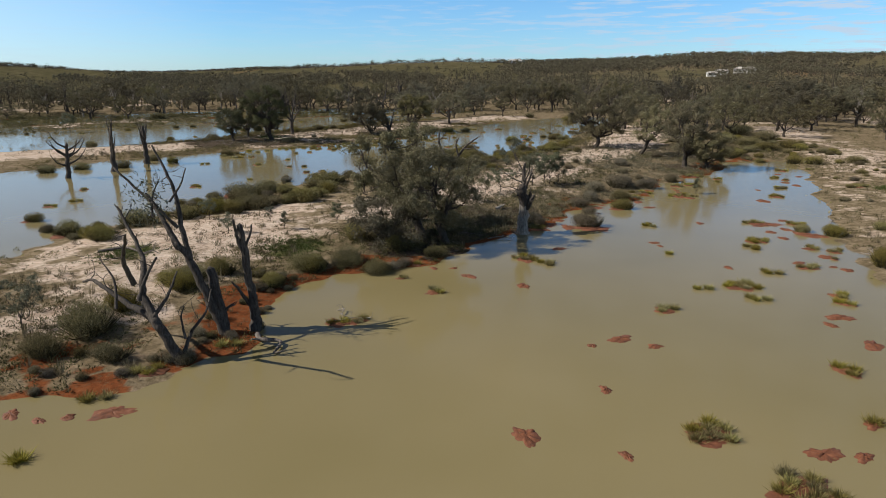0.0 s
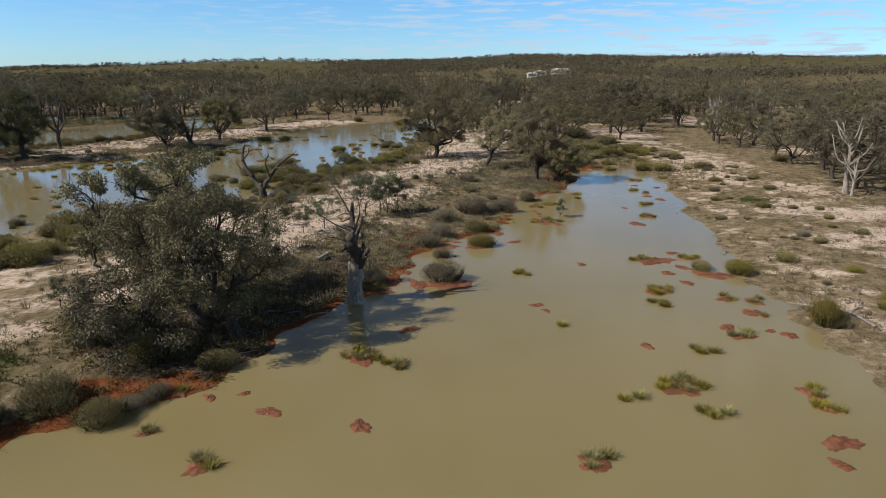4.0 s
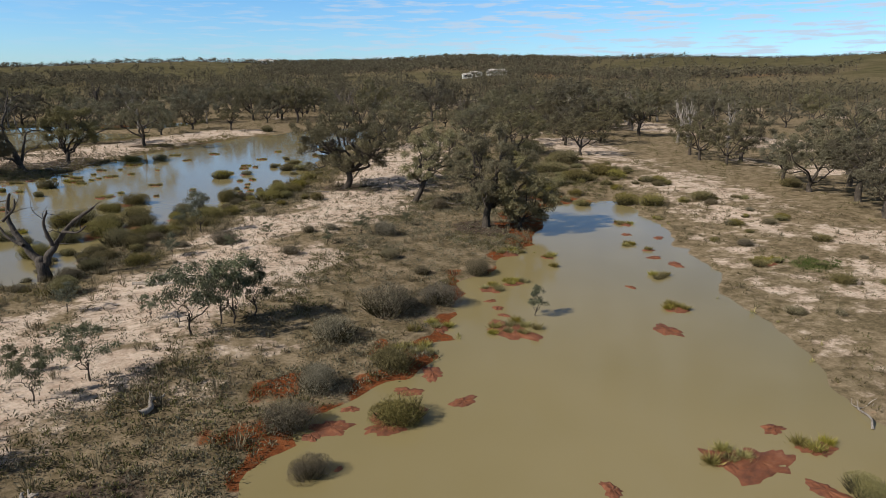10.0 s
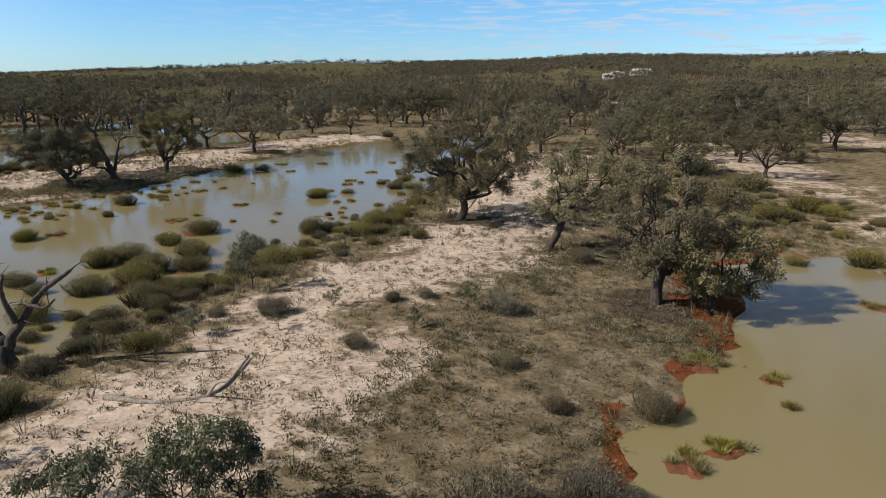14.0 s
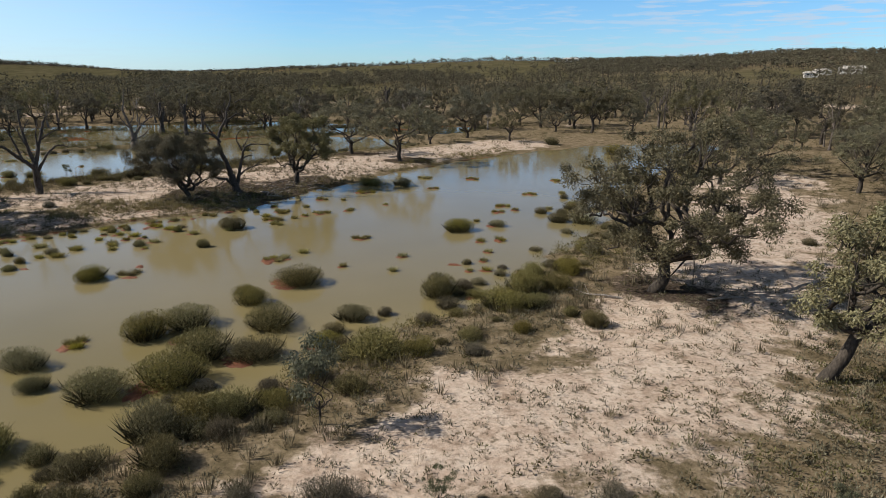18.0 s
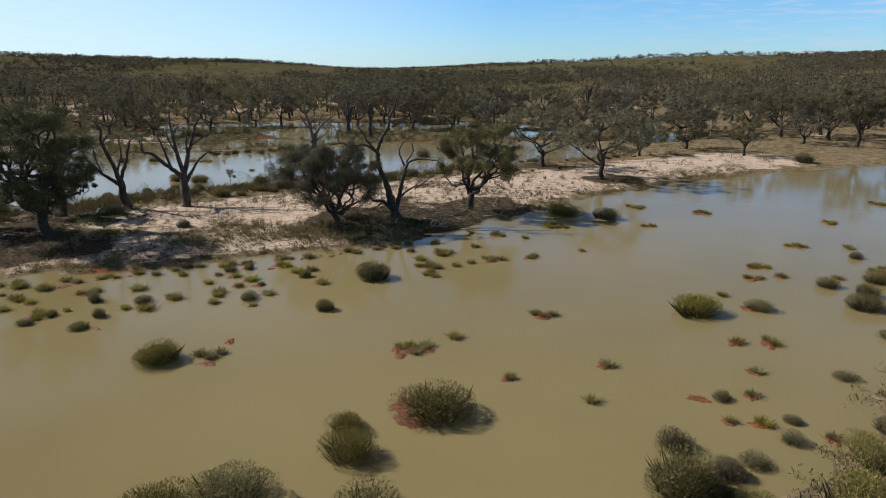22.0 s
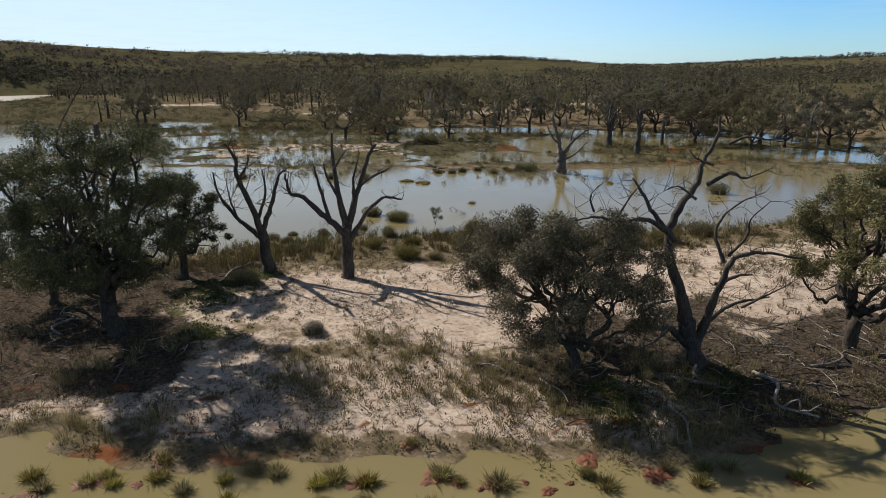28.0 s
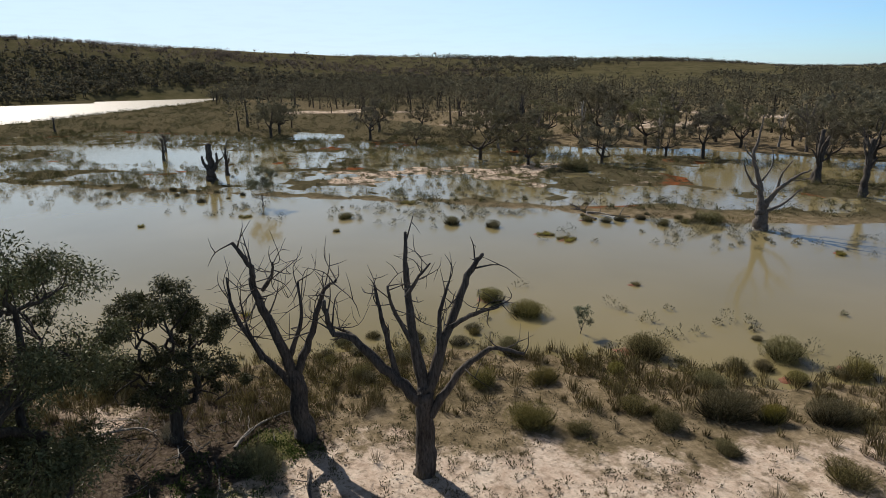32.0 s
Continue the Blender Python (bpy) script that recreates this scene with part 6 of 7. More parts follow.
BUSHES += [(18.8, 146.6, 1.8), (-62.1, 147.8, 1.9), (27.6, 148.9, 2.8), (25.0, 149.2, 2.4), (-39.9, 149.9, 2.1), (67.7, 150.1, 6.1), (-45.9, 157.4, 1.6), (-51.0, 158.6, 1.4), (-36.3, 161.6, 2.2), (-45.3, 162.1, 1.0), (-41.2, 162.2, 1.8), (-34.8, 163.0, 1.4), (-39.9, 165.2, 1.8), (-47.8, 166.3, 0.9), (-44.1, 166.4, 1.9), (-34.9, 166.6, 1.6), (-33.0, 166.7, 1.6), (-30.1, 167.1, 1.4), (-40.8, 169.0, 1.0), (-38.5, 169.3, 1.2), (-26.4, 169.3, 2.0), (5.7, 169.5, 2.6), (-32.2, 169.7, 3.2), (1.5, 169.9, 3.3), (-52.1, 170.9, 2.1), (-30.7, 171.1, 1.6), (-48.5, 171.1, 2.7), (-34.7, 172.1, 1.9), (-39.6, 172.9, 2.7), (-83.7, 173.3, 2.0), (-29.4, 173.5, 2.3), (-28.6, 175.2, 1.5)]
BUSHES += [(-32.7, 176.9, 1.5), (-26.4, 177.3, 2.2), (-34.9, 179.3, 2.5), (-24.9, 180.6, 3.0), (-31.4, 180.7, 2.0), (-74.4, 181.9, 2.2), (-70.8, 184.8, 1.8), (-23.8, 185.3, 2.4), (-67.0, 195.3, 1.6), (-59.2, 205.6, 3.7), (-31.4, 207.4, 2.8), (40.0, 208.7, 4.7), (-95.8, 220.8, 5.2), (29.5, 222.3, 3.7)]
BUSHES += [(-34.8, 57.6, 2.6), (-30.6, 55.6, 2.8), (-29.5, 61.0, 2.4), (-28.4, 72.4, 1.8), (-27.2, 75.7, 2.2), (-24.0, 74.5, 3.0), (-23.9, 67.4, 3.0), (-21.2, 67.4, 2.8), (-22.1, 79.2, 3.0), (-19.0, 69.2, 3.2), (-18.8, 76.7, 2.6), (-15.8, 71.1, 3.0), (-16.0, 80.3, 2.6), (-14.0, 76.5, 2.4), (-14.1, 85.8, 2.6), (-14.6, 73.2, 2.6), (-13.6, 92.1, 2.2), (-20.3, 68.3, 2.6), (-17.2, 70.1, 2.4), (-21.6, 65.1, 2.4), (-56.6, 100.4, 3.2), (-51.0, 102.3, 2.8), (-69.6, 128.4, 2.6), (-59.9, 96.7, 3.0), (-49.8, 111.2, 2.2), (-45.6, 108.7, 2.2), (-39.7, 118.8, 2.6), (-10.1, 46.2, 2.8), (-7.5, 48.0, 2.4), (-5.0, 46.1, 2.2), (-7.5, 54.4, 2.6), (-4.9, 54.3, 3.0), (-17.4, 42.4, 3.2), (-15.7, 43.9, 2.4), (-18.4, 41.7, 2.6), (-11.8, 42.2, 2.0)]
GREYS = []
GREYS += [(-13.6, 33.1, 1.4), (14.2, 61.2, 3.8), (8.9, 61.3, 2.6), (15.5, 67.0, 1.8), (15.2, 70.8, 2.8), (16.9, 73.4, 2.5), (18.9, 78.8, 3.3), (22.5, 81.8, 4.3), (26.4, 82.7, 2.9), (24.1, 82.7, 1.9), (31.3, 88.0, 2.5), (27.3, 88.8, 1.8), (25.9, 93.0, 1.9), (18.7, 95.9, 1.7), (27.7, 100.2, 2.5), (13.9, 102.2, 2.5), (21.2, 102.6, 1.4), (10.5, 102.7, 1.4), (23.3, 103.1, 1.4), (36.2, 109.3, 2.5), (-44.7, 147.5, 1.6), (-29.4, 148.1, 1.6), (-18.8, 153.6, 1.1)]
for k, (x, y, s) in enumerate(BUSHES):
    close = float(seg_dist(np.array(x), np.array(y), NEAR_WAY)) < 27
    set_bush(bush_kinds if close else far_bush_kinds, k * 3 + k // 7, x, y, s * 1.2, 1.0 if s < 3.2 else 0.8)
    if k % 4 == 0 and float(ground_z(x, y)[0]) < 0.05:
        set_islet(k, x - 0.25 * s, y - 0.15 * s, s * 0.8, "red mud showing round the foot of a bush")
bank_rng = np.random.default_rng(33)
for k in range(46):
    (ax, ay), (bx, by) = POND_A[26 + k % 7], POND_A[27 + k % 7]
    u, off = bank_rng.random(), bank_rng.uniform(1.5, 13)
    x, y = ax + (bx - ax) * u + off, ay + (by - ay) * u - 0.3 * off
    set_bush(far_bush_kinds if k % 3 else grey_kinds, 7 * k + 3, x, y, bank_rng.uniform(0.9, 2.2), 0.85)
for k in range(40):
    x, y = bank_rng.uniform(46, 74), bank_rng.uniform(112, 150)
    if abs(x - 60 - (y - 112) * 0.15) < 13:
        set_bush(far_bush_kinds, 5 * k + 1, x, y, bank_rng.uniform(1.6, 3.2), 0.8)
for k in range(130):   # the belt of shrubs along the island's far shore
    (ax, ay), (bx, by) = POND_B[4 + k % 19], POND_B[5 + k % 19]
    u, off = bank_rng.random(), bank_rng.normal() * 3.0
    x, y = ax + (bx - ax) * u + 0.8 * off, ay + (by - ay) * u - 0.6 * off
    if not (12 < x < 16 and 105 < y < 110):
        set_bush(shore_kinds if k % 4 else grey_kinds, 11 * k + 2, x, y, bank_rng.uniform(0.9, 2.1) * (1.25 if k % 5 == 0 else 1.0), 0.95)
for k in range(40):   # along the red mud of the near shore
    (ax, ay), (bx, by) = POND_A[2 + k % 8], POND_A[3 + k % 8]
    u, off = bank_rng.random(), bank_rng.uniform(0.2, 4.5)
    x, y = ax + (bx - ax) * u - 0.5 * off, ay + (by - ay) * u + 0.85 * off
    set_bush(grey_kinds if k % 3 else shore_kinds, 7 * k + 4, x, y, bank_rng.uniform(0.7, 1.7), 0.95)
for k in range(64):   # both shores of the farther pond
    i = (4 + k % 9) if k % 3 else (18 + k % 6)
    (ax, ay), (bx, by) = POND_C[i], POND_C[i + 1]
    u, off = bank_rng.random(), bank_rng.normal() * 2.6
    set_bush(shore_kinds, 17 * k + 5, ax + (bx - ax) * u + 0.75 * off, ay + (by - ay) * u - 0.65 * off, bank_rng.uniform(0.8, 2.0), 0.95)
for k in range(60):
    x, y = bank_rng.uniform(44, 72), bank_rng.uniform(111, 140)
    set_bush(shore_kinds, 13 * k + 1, x, y, bank_rng.uniform(1.2, 2.6), 0.85)
for k, (x, y, s) in enumerate(GREYS):
    set_bush(grey_kinds, k * 3 + k // 5, x, y, s * 1.06, 1.0)
for k, (x, y, s) in enumerate(TUFTS):
    many = 1 if s < 1.5 else min(8, int((s / 0.95) ** 2))
    for j in range(many):
        far_out = 0.0 if many == 1 else 0.42 * s * math.sqrt((j + 0.5) / many)
        set_tuft(k + 3 * j, x + far_out * math.cos(2.4 * j + k), y + 0.8 * far_out * math.sin(2.4 * j + k), s * 1.15 if many == 1 else 1.15 + 0.35 * ((j * 7 + k) % 5) / 5)
    if k % 3 != 1:
        set_islet(k, x - 0.06 * s, y - 0.08 * s, s * 1.0, "low islet of wet red mud under a grass tuft")
for k in range(64):   # tufts and small bushes in the shallows off the sandbar
    (ax, ay), (bx, by) = POND_B[31 + k % 5], POND_B[32 + k % 5]
    u, off = bank_rng.random(), 0.8 + 9.5 * bank_rng.random() ** 1.5
    x, y = ax + (bx - ax) * u + 0.62 * off, ay + (by - ay) * u - 0.78 * off
    if k % 4 == 0:
        set_bush(bush_kinds, 3 * k + 2, x, y, bank_rng.uniform(0.8, 1.4), 1.0)
    else:
        set_tuft(k, x, y, bank_rng.uniform(1.2, 2.2))
    if k % 5 == 1:
        set_islet(k, x - 0.2, y - 0.2, bank_rng.uniform(0.8, 1.5), "low islet of wet red mud under a grass tuft")
for k, (x, y, s) in enumerate(REDS):
    set_islet(k + 3, x, y, s * 1.15, "bare low islet of wet red mud in muddy water")

# ---------------------------------------------------------------- scrub, herbs and dry stalks all over the land
sc = np.random.default_rng(91)


def scatter(count, x0, x1, y0, y1, dmin, pick):
    p = np.stack([sc.uniform(x0, x1, count), sc.uniform(y0, y1, count)], -1)
    z, d = plan_height(p[:, 0], p[:, 1])
    ok = (d > dmin) & (sc.random(count) < pick(p[:, 0], p[:, 1], d))
    p = p[ok]
    return np.column_stack([p, ground_z(p[:, 0], p[:, 1])])


def sandy(x, y):
    return np.maximum.reduce([1 - smooth(5, 9, seg_dist(x, y, ISLAND_SAND)), 1 - smooth(3, 7, seg_dist(x, y, BAR_SAND)), 1 - smooth(6, 15, seg_dist(x, y, EAST_SAND))])


def clump_field(pts, blades, wide, high, thick, g):
    """Small plants of some blades each, joined."""
    s = Soup()
    n = len(pts)
    size = g.uniform(0.55, 1.5, n)
    base = np.repeat(pts, blades, 0)
    k = np.repeat(size, blades)
    m = len(base)
    az, rr = g.uniform(0, 6.283, m), np.sqrt(g.random(m)) * wide * k
    off = np.stack([np.cos(az) * rr, np.sin(az) * rr, np.zeros(m)], -1)
    b = base + off * 0.35 - np.array([0, 0, 0.03])
    e = base + off + np.stack([np.zeros(m), np.zeros(m), high * k * g.uniform(0.45, 1.1, m) * (1.1 - 0.5 * rr / (wide * k + 1e-6))], -1)
    ln = np.linalg.norm(e - b, axis=1)
    s.leaves(b, (e - b) / ln[:, None] * ln[:, None], 1.0, thick * 1.5, g)
    return s


def leafy_field(pts, n, wide, high, leaf, g):
    """Small domed plants of n leaves each, joined."""
    s = Soup()
    size = np.repeat(g.uniform(0.5, 1.5, len(pts)), n)
    base = np.repeat(pts, n, 0)
    d = unit(g.normal(size=(len(base), 3)))
    d[:, 2] = np.abs(d[:, 2])
    o = d * (size * g.uniform(0.35, 1.0, len(base)))[:, None] * np.array([wide, wide, high])
    grow = unit(d + g.normal(size=d.shape) * 0.5 + np.array([0, 0, 0.6]))
    s.leaves(base + o - np.array([0, 0, 0.03]), grow, leaf[0], leaf[1], g, d)
    return s


pts = scatter(36000, -66, 74, 18, 205, 0.4, lambda x, y, d: (0.25 + 0.75 * smooth(0.42, 0.62, fnoise(x, y, 6, 41))) * (1 - 0.62 * sandy(x, y)))
tagged(new("saltbush_scrub", leafy_field(pts, 20, 0.27, 0.30, (0.15, 0.05), sc).mesh("saltbush_scrub", saltbush_leaf)), "low olive-grey saltbush scattered over sandy soil", "scrub", kind="stuff")
pts = scatter(30000, -50, 66, 30, 190, 0.8, lambda x, y, d: 0.75 * smooth(0.5, 0.64, fnoise(x, y, 3.5, 52)) * (0.3 + 0.7 * sandy(x, y)))
tagged(new("sand_herbs", leafy_field(pts, 12, 0.15, 0.13, (0.10, 0.04), sc).mesh("sand_herbs", dark_scrub)), "small dark herbs dotted over pale sand", "herbs", kind="stuff")
pts = scatter(15000, -52, 0, 128, 180, 0.4, lambda x, y, d: 0.9 * smooth(0.44, 0.58, fnoise(x, y, 4.5, 53)))
tagged(new("bar_herbs", leafy_field(pts, 14, 0.20, 0.20, (0.11, 0.04), sc).mesh("bar_herbs", saltbush_leaf)), "low grey-olive herbs over the sandbar", "herbs", kind="stuff")
pts = scatter(16000, -66, 74, 18, 205, 0.2, lambda x, y, d: 0.15 + 0.85 * smooth(0.45, 0.6, fnoise(x, y, 9, 42)))
tagged(new("dry_stalks", clump_field(pts, 12, 0.2, 0.36, 0.009, sc).mesh("dry_stalks", dry_grass)), "thin dry brown stalks on the sand", "dry grass", kind="stuff")
pts = scatter(13000, -62, 70, 24, 190, 0.6, lambda x, y, d: np.maximum((0.10 + 0.5 * smooth(0.46, 0.62, fnoise(x, y, 12, 43))) * (1 - 0.4 * sandy(x, y)), 0.85 * (d < 8) * (seg_dist(x, y, POND_B[9:21]) < 11)))
tagged(new("twiggy_scrub", clump_field(pts, 34, 0.36, 0.72, 0.018, sc).mesh("twiggy_scrub", grey_stem)), "knee-high grey twiggy shrubs", "scrub", kind="stuff")
pts = scatter(14000, -240, 150, 20, 320, 0.3, lambda x, y, d: np.where((np.abs(x - 4) < 68) & (y < 205), 0.0, (0.3 + 0.7 * smooth(0.4, 0.6, fnoise(x, y, 16, 44))) * np.where(inside(x, y, MARSH), 0.3, 1.0)))
tagged(new("wetland_scrub", leafy_field(pts, 34, 0.75, 0.8, (0.24, 0.07), sc).mesh("wetland_scrub", shore_leaf)), "olive lignum clumps over the wet flats", "scrub", kind="stuff")
pts = scatter(10000, -430, -120, 40, 235, 0.3, lambda x, y, d: 0.25 + 0.75 * smooth(0.42, 0.6, fnoise(x, y, 18, 46)))
tagged(new("flats_scrub", leafy_field(pts, 42, 1.15, 1.0, (0.29, 0.10), sc).mesh("flats_scrub", dark_scrub)), "olive scrub over the flats beside the river", "scrub", kind="stuff")
pts = scatter(95000, -66, 72, 36, 215, -0.6, lambda x, y, d: np.where((d < 5.5) & (np.minimum(seg_dist(x, y, POND_B, True), seg_dist(x, y, POND_C, True)) < 8), 0.5 * smooth(0.44, 0.58, fnoise(x, y, 7, 47)), 0.0))
tagged(new("shore_lignum", leafy_field(pts, 34, 0.48, 0.62, (0.17, 0.045), sc).mesh("shore_lignum", lignum)), "olive lignum thicket along the pond shores", "scrub", kind="stuff")
pts = scatter(84000, -66, 74, 20, 175, 0.1, lambda x, y, d: np.where(seg_dist(x, y, POND_A, True) < 18, 0.75, 0.22) * smooth(0.46, 0.58, fnoise(x, y, 5, 48)) * (1 - 0.85 * sandy(x, y)) * np.where(x > 0.5 * y + 3, 0.15, 1.0))
tagged(new("bank_scrub", leafy_field(pts, 22, 0.34, 0.30, (0.15, 0.05), sc).mesh("bank_scrub", dark_scrub)), "dense dark green low scrub along the bank", "scrub", kind="stuff")
pts = scatter(24000, -2, 42, 58, 128, 0.5, lambda x, y, d: (0.2 + 0.7 * smooth(0.42, 0.58, fnoise(x, y, 4, 56))) * (1 - 0.8 * sandy(x, y)) * np.where(x < 0.5 * y + 3, 1.0, 0.0))
tagged(new("island_scrub", leafy_field(pts, 16, 0.30, 0.30, (0.15, 0.05), sc).mesh("island_scrub", saltbush_leaf)), "brown-olive low scrub covering the island soil", "scrub", kind="stuff")
n = 900
under = np.stack([1.5 + sc.normal(size=n) * 4.2, 58.5 + sc.normal(size=n) * 4.0], -1)
under = np.column_stack([under, ground_z(under[:, 0], under[:, 1])])
tagged(new("shade_scrub", leafy_field(under[under[:, 2] > 0.05], 24, 0.42, 0.36, (0.16, 0.055), sc).mesh("shade_scrub", dark_scrub)), "dark green undergrowth in the shade of the leaning gum", "scrub", kind="stuff")
shore = scatter(9000, -60, 64, 25, 215, -0.9, lambda x, y, d: np.where(d < 1.4, 0.32 * smooth(0.45, 0.62, fnoise(x, y, 7, 45)), 0.0))
tagged(new("shore_grass", clump_field(shore, 16, 0.22, 0.34, 0.022, sc).mesh("shore_grass", grass_leaf)), "yellow-green grass along the waterline", "grass", kind="stuff")
herb = []
for lx, ly, lr in GREENS:
    n = int(60 * lr)
    herb.append(np.stack([lx + sc.normal(size=n) * lr * 0.45, ly + sc.normal(size=n) * lr * 0.45], -1))
herb = np.vstack(herb)
herb = np.column_stack([herb, ground_z(herb[:, 0], herb[:, 1])])
tagged(new("green_herbs", leafy_field(herb[herb[:, 2] > 0.02], 16, 0.25, 0.14, (0.12, 0.06), sc).mesh("green_herbs", herb_leaf)), "fresh green herbs in the shade of trees", "herbs", kind="stuff")
mz_pts = np.stack([sc.uniform(-235, 20, 9000), sc.uniform(110, 292, 9000)], -1)
mz_h = ground_z(mz_pts[:, 0], mz_pts[:, 1])
ok = inside(mz_pts[:, 0], mz_pts[:, 1], MARSH) & (mz_h > -0.22) & (sc.random(9000) < 0.2 + 0.6 * smooth(0.42, 0.6, fnoise(mz_pts[:, 0], mz_pts[:, 1], 12, 49)))
mz_pts = np.column_stack([mz_pts[ok], np.maximum(mz_h[ok], -0.02)])
tagged(new("marsh_lignum", leafy_field(mz_pts, 120, 0.68, 1.0, (0.20, 0.07), sc).mesh("marsh_lignum", dark_scrub)), "dark rounded lignum shrubs standing in the marsh", "scrub", kind="stuff")
dh = np.stack([sc.uniform(-34, -4, 4200), sc.uniform(134, 170, 4200)], -1)
dh = dh[(sc.random(4200) < 0.9 * smooth(0.45, 0.6, fnoise(dh[:, 0], dh[:, 1], 4, 50))) & (seg_dist(dh[:, 0], dh[:, 1], SHORE_SAND + [(-8, 160)]) < 7)]
dh = np.column_stack([dh, ground_z(dh[:, 0], dh[:, 1])])
tagged(new("dry_herbs", clump_field(dh[dh[:, 2] > 0.05], 40, 0.34, 0.62, 0.011, sc).mesh("dry_herbs", dry_grass)), "dry brown herbs standing on pale sand", "dry grass", kind="stuff")
# weed and dead stalks standing in the shallows of the marsh
marsh_pts = np.stack([sc.uniform(-235, 20, 17000), sc.uniform(110, 292, 17000)], -1)
mz = ground_z(marsh_pts[:, 0], marsh_pts[:, 1])
ok = inside(marsh_pts[:, 0], marsh_pts[:, 1], MARSH) & (mz > -0.16) & (sc.random(17000) < 0.55)
mp3 = np.column_stack([marsh_pts[ok], np.maximum(mz[ok], -0.02)])
tagged(new("marsh_weed", leafy_field(mp3, 44, 0.55, 0.45, (0.18, 0.065), sc).mesh("marsh_weed", shore_leaf)), "brown-green weed in the marshy shallows", "weed", kind="stuff")


twig = np.stack([sc.uniform(-75, -15, 9000), sc.uniform(138, 205, 9000)], -1)
twig_h, twig_d = plan_height(twig[:, 0], twig[:, 1])
twig = twig[(twig_d > -1.2) & (twig_d < 7.5) & (seg_dist(twig[:, 0], twig[:, 1], POND_C[3:13]) < 8.5) & (sc.random(9000) < 0.25 + 0.75 * smooth(0.42, 0.58, fnoise(twig[:, 0], twig[:, 1], 5, 55)))]
twig = np.column_stack([twig, np.maximum(ground_z(twig[:, 0], twig[:, 1]), -0.03)])
tagged(new("shore_twigs", clump_field(twig, 40, 0.42, 0.75, 0.02, sc).mesh("shore_twigs", shore_leaf)), "brown-olive twiggy shrubs crowding the farther pond's shore", "scrub", kind="stuff")
# sedge and drowned shrubs standing in the shallows of the farther pond
sedge = np.stack([sc.uniform(-150, 5, 22000), sc.uniform(100, 240, 22000)], -1)
sedge_in = signed(sedge[:, 0], sedge[:, 1], POND_C)
sedge_p = np.where(seg_dist(sedge[:, 0], sedge[:, 1], POND_C[14:24]) < 16, 0.8, 0.3) * (1 - smooth(0, 15, sedge_in)) * smooth(0.42, 0.6, fnoise(sedge[:, 0], sedge[:, 1], 8, 54))
sedge = sedge[(sedge_in > 0) & (sc.random(22000) < sedge_p)]
sedge = np.column_stack([sedge, np.full(len(sedge), -0.02)])
tagged(new("pond_sedge", leafy_field(sedge, 60, 0.5, 0.62, (0.17, 0.055), sc).mesh("pond_sedge", shore_leaf)), "brown-olive sedge clumps standing in shallow water", "sedge", kind="stuff")

# ---------------------------------------------------------------- fallen wood
def fallen(label, x, y, turn, length, r, seed, forks=4, bark=None):
    g = np.random.default_rng(seed)
    top = new("fallen_branch")
    s = Soup()
    z0 = r * 0.7
    p = spline([(0, 0, z0), (length * 0.35, g.normal() * 0.1 * length, z0 + g.uniform(0, 0.25)), (length * 0.7, g.normal() * 0.14 * length, z0 + g.uniform(0, 0.2)), (length, g.normal() * 0.2 * length, z0)], 5)
    s.tube(p, r, r * 0.35, 7, g, 0.1)
    b = bark or dead_bark
    main = part("log", s.mesh("log", b, True), top)
    for _ in range(forks):
        i = g.integers(3, len(p))
        e = p[i] + np.array([g.uniform(0.1, 0.4), g.choice([-1, 1]) * g.uniform(0.2, 0.45), g.uniform(0.05, 0.4)]) * length * 0.55
        t = Soup()
        t.tube(spline([p[i], (p[i] + e) / 2 + g.normal(size=3) * 0.06 * length, e], 4), r * 0.5, r * 0.12, 5, g, 0.08)
        part("side_branch", t.mesh("side_branch", b, True), main)
    top.matrix_basis = Matrix.LocRotScale((x, y, foot(x, y, 0.02, 0.02)), Euler((0, 0, turn)), (1, 1, 1))
    return tagged(top, label, "branch", "fallen wood")


FALLEN = [(-14.0, 156.5, 0.4, 3.6, 0.13), (-11.5, 157.8, 2.6, 3.0, 0.1), (-10.5, 160.5, -0.5, 4.2, 0.12), (-15.5, 158.5, 3.0, 3.0, 0.09), (-17.5, 152.8, -0.3, 2.4, 0.06), (-12.2, 154.6, -0.9, 3.4, 0.08), (-8.8, 163.2, 1.2, 3.2, 0.1),
          (-5.8, 165.0, 0.2, 2.8, 0.08), (-39.2, 138.4, 2.9, 3.4, 0.1), (-34.2, 138.6, 0.4, 2.6, 0.07), (-46.5, 144.5, 1.0, 2.8, 0.08), (-42.0, 149.5, 2.2, 3.0, 0.09), (-38.6, 151.6, -0.6, 3.2, 0.09), (27.2, 124.5, 3.0, 3.2, 0.09),
          (32.4, 124.0, 0.2, 3.0, 0.08), (36.5, 111.0, -0.3, 3.0, 0.08), (7.6, 92.4, 0.3, 6.5, 0.16), (9.4, 73.0, 0.9, 1.4, 0.16), (-27.5, 49.5, 0.1, 6.0, 0.14), (35.5, 45.5, 1.2, 3.4, 0.1)]
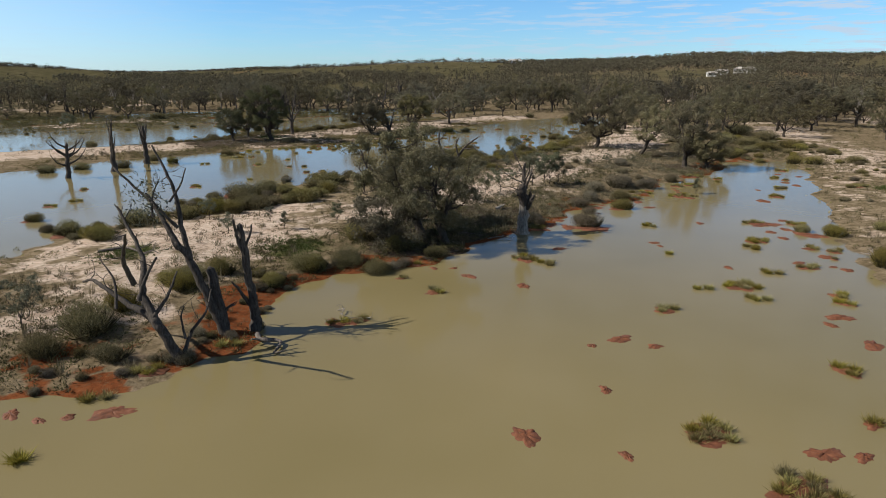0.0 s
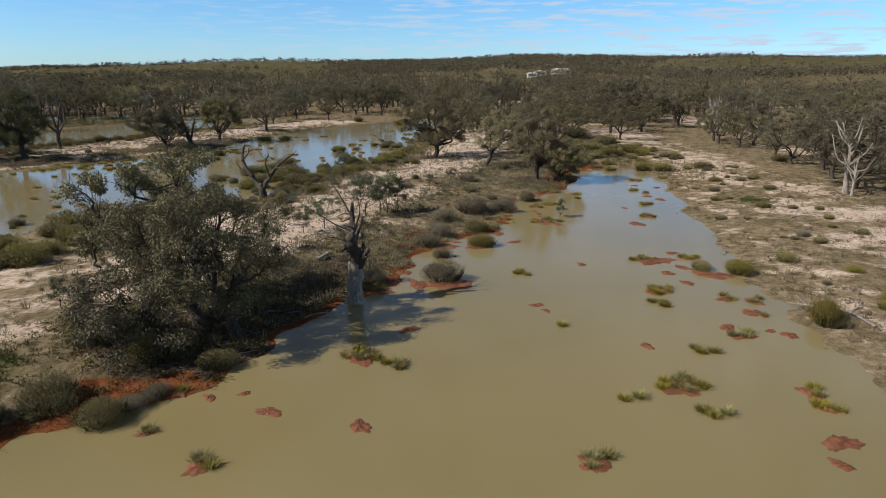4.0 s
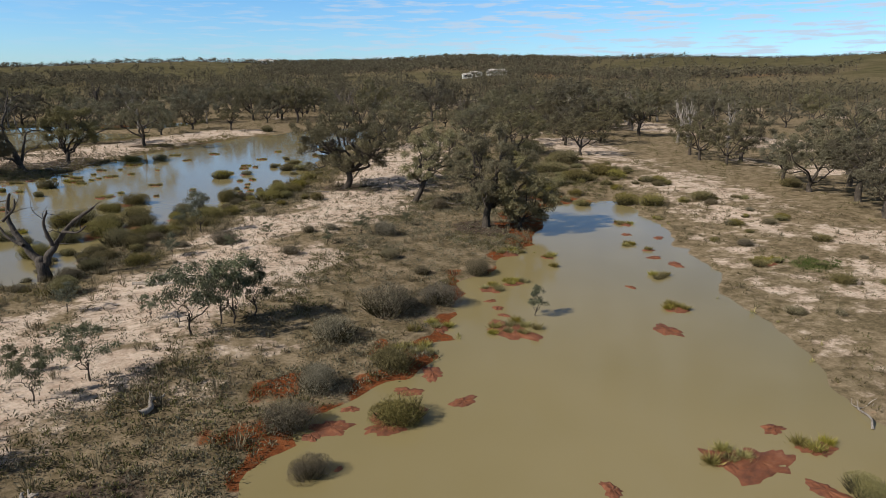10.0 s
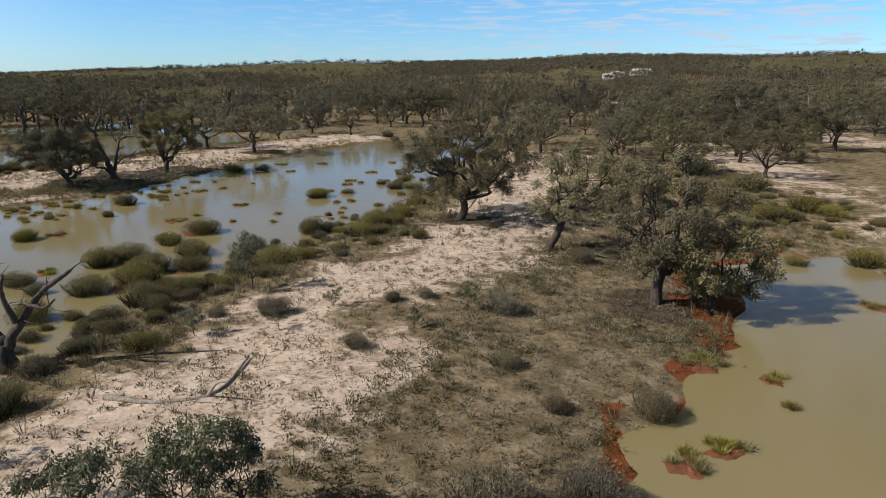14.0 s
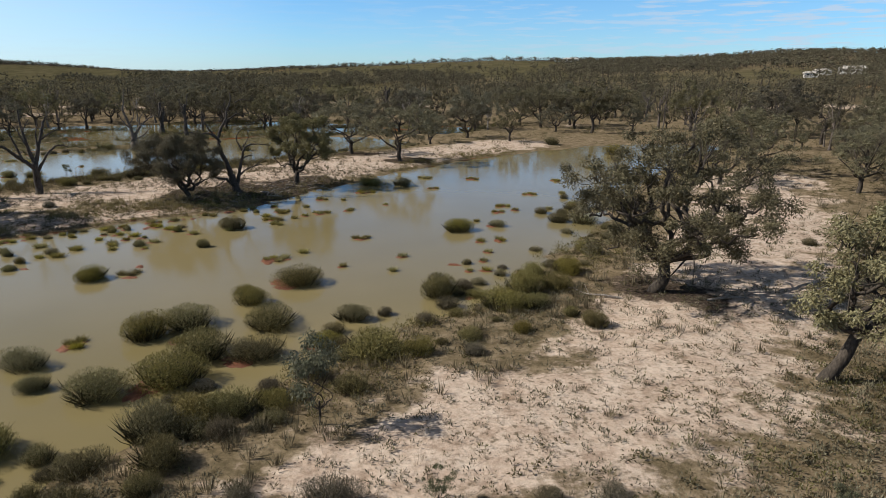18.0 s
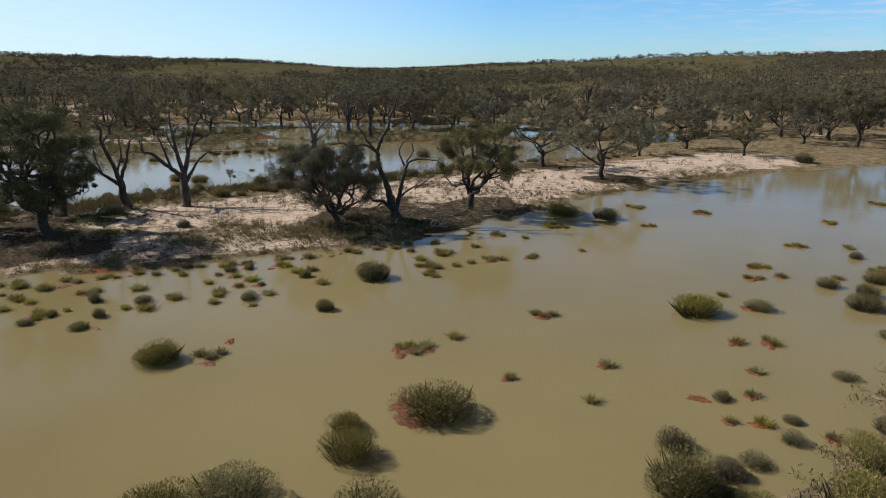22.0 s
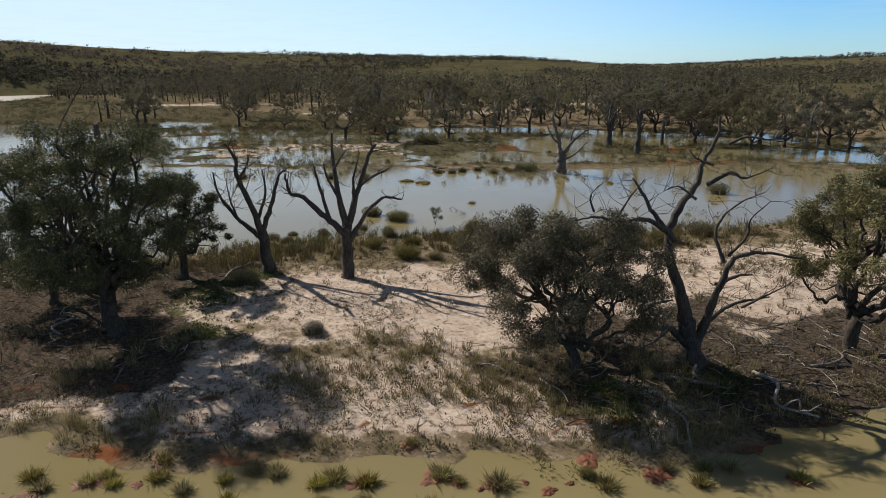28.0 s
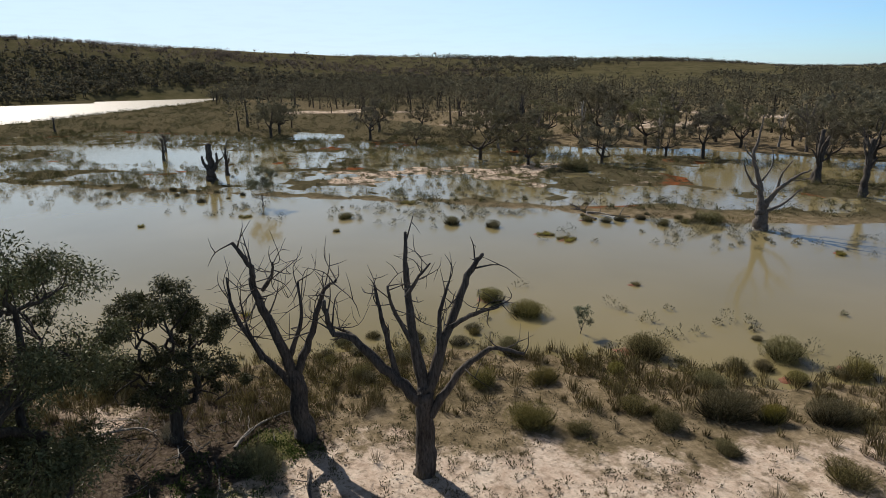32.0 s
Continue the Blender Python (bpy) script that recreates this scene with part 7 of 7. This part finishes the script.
FALLEN += [(35.8, 47.6, 2.0, 3.0, 0.08), (36.6, 44.6, 0.2, 2.8, 0.07), (36.2, 49.0, 2.8, 2.6, 0.07), (38.2, 62.0, 0.6, 2.0, 0.06), (-10.4, 33.6, -0.72, 2.7, 0.17), (-7.0, 36.0, 0.1, 2.4, 0.06), (-5.6, 36.6, 2.4, 1.6, 0.05), (-67, 196.5, 2.8, 6.0, 0.16), (-70, 198, 0.3, 5.0, 0.13), (52, 70, 0.2, 2.6, 0.07),
           (1.0, 55.5, 0.4, 2.8, 0.08), (4.0, 55.8, 0.2, 2.2, 0.06), (-20.5, 151.8, 0.3, 1.8, 0.05), (-15.8, 162.3, 0.8, 2.6, 0.07), (-6.0, 169.5, 2.0, 2.6, 0.07), (5.6, 67.0, 0.7, 1.3, 0.2)]
for k, (x, y, a, ln, r) in enumerate(FALLEN):
    fallen("bleached fallen branch lying on the ground" if k % 3 else "dark fallen limb with broken side branches", x, y, a, ln, r, 300 + k, 2 + k % 4, pale_bark if k % 3 else dead_bark)

stick_rng = np.random.default_rng(93)
for bark_, text, many in ((pale_bark, "bleached fallen sticks strewn under the trees", 420), (dark_and_backlit_bark, "dark fallen sticks strewn under the trees", 420)):
    sticks = Soup()
    for _ in range(many):
        cx, cy, cr = LITTER[int(stick_rng.choice([0, 1, 2, 3, 4, 5, 8, 12, 13, 16]))]
        x, y = cx + stick_rng.normal() * cr * 0.5, cy + stick_rng.normal() * cr * 0.5
        z = float(ground_z(x, y)[0])
        if z < 0.1:
            continue
        a, ln = stick_rng.uniform(0, 6.283), stick_rng.uniform(0.35, 1.7)
        e = np.array([math.cos(a) * ln, math.sin(a) * ln, stick_rng.uniform(0.0, 0.3)])
        b = np.array([x, y, z + 0.02])
        sticks.tube(np.array([b, b + e * 0.5 + stick_rng.normal(size=3) * np.array([0.12, 0.12, 0.05]), b + e]), stick_rng.uniform(0.015, 0.045), 0.01, 4, stick_rng, 0.05, cap=False)
    tagged(new("fallen_sticks", sticks.mesh("fallen_sticks", bark_)), text, "sticks", kind="stuff")

# ---------------------------------------------------------------- the farmstead on the hill
wall_mat, n_, l_, p_ = material("white_render")
c_ = ramp(n_, [(0.3, (0.62, 0.60, 0.55)), (0.7, (0.80, 0.78, 0.74))])
l_.new(noise_node(n_, l_, 1.2, 4.0).outputs["Fac"], c_.inputs["Fac"])
l_.new(c_.outputs["Color"], p_.inputs["Base Color"])
roof_mat, n_, l_, p_ = material("pale_roof_sheet")
c_ = ramp(n_, [(0.3, (0.48, 0.44, 0.38)), (0.7, (0.66, 0.62, 0.55))])
l_.new(noise_node(n_, l_, 2.0, 4.0).outputs["Fac"], c_.inputs["Fac"])
l_.new(c_.outputs["Color"], p_.inputs["Base Color"])
p_.inputs["Roughness"].default_value = 0.5
pane_mat, n_, l_, p_ = material("dark_window_glass")
p_.inputs["Base Color"].default_value = (0.03, 0.035, 0.04, 1)
p_.inputs["Roughness"].default_value = 0.08


def box(lo, hi):
    (a, b, c), (d, e, f) = lo, hi
    v = [(a, b, c), (d, b, c), (d, e, c), (a, e, c), (a, b, f), (d, b, f), (d, e, f), (a, e, f)]
    return v, [(0, 3, 2, 1), (4, 5, 6, 7), (0, 1, 5, 4), (1, 2, 6, 5), (2, 3, 7, 6), (3, 0, 4, 7)]


def house(label, x, y, turn, wide, deep, high, ridge, windows):
    top = new("house")
    part("wall", fast_mesh("wall", *box((-wide / 2, -deep / 2, -3), (wide / 2, deep / 2, high)), None, [wall_mat]), top)
    w, d, e = wide / 2 + 0.5, deep / 2 + 0.5, 0.18
    v = [(-w, -d, high), (w, -d, high), (w, d, high), (-w, d, high), (-w * 0.7, 0, high + ridge), (w * 0.7, 0, high + ridge), (-w, -d, high - e), (w, -d, high - e), (w, d, high - e), (-w, d, high - e)]
    part("roof", fast_mesh("roof", v, [(0, 1, 5, 4), (2, 3, 4, 5), (6, 9, 8, 7), (0, 6, 7, 1), (1, 7, 8, 2), (2, 8, 9, 3), (3, 9, 6, 0)], [(1, 2, 5), (3, 0, 4)], [roof_mat]), top)
    for k in range(windows):
        cx = -wide / 2 + (k + 0.5) * wide / windows
        win = part("window", fast_mesh("window", *box((cx - 0.9, -deep / 2 - 0.06, 0.9), (cx + 0.9, -deep / 2 + 0.02, 2.2)), None, [roof_mat]), top)
        part("pane", fast_mesh("pane", *box((cx - 0.78, -deep / 2 - 0.09, 1.0), (cx + 0.78, -deep / 2 - 0.064, 2.1)), None, [pane_mat]), win)
    top.matrix_basis = Matrix.LocRotScale((x, y, float(ground_z(x, y)[0]) + 0.3), Euler((0, 0, turn)), (1, 1, 1))
    return tagged(top, label, "house")


house("white single-storey farmhouse with a pale roof on the hill", 256, 566, -0.5, 17, 9, 3.4, 1.8, 5)
house("low pale farm shed beside the farmhouse", 238, 570, -0.3, 11, 7, 2.8, 1.2, 2)
house("small cream outbuilding on the hillside", 226, 560, -0.2, 8, 6, 2.6, 1.1, 2)
house("distant pale house on the ridge", 94, 874, 0.1, 17, 9, 3.4, 1.6, 4)
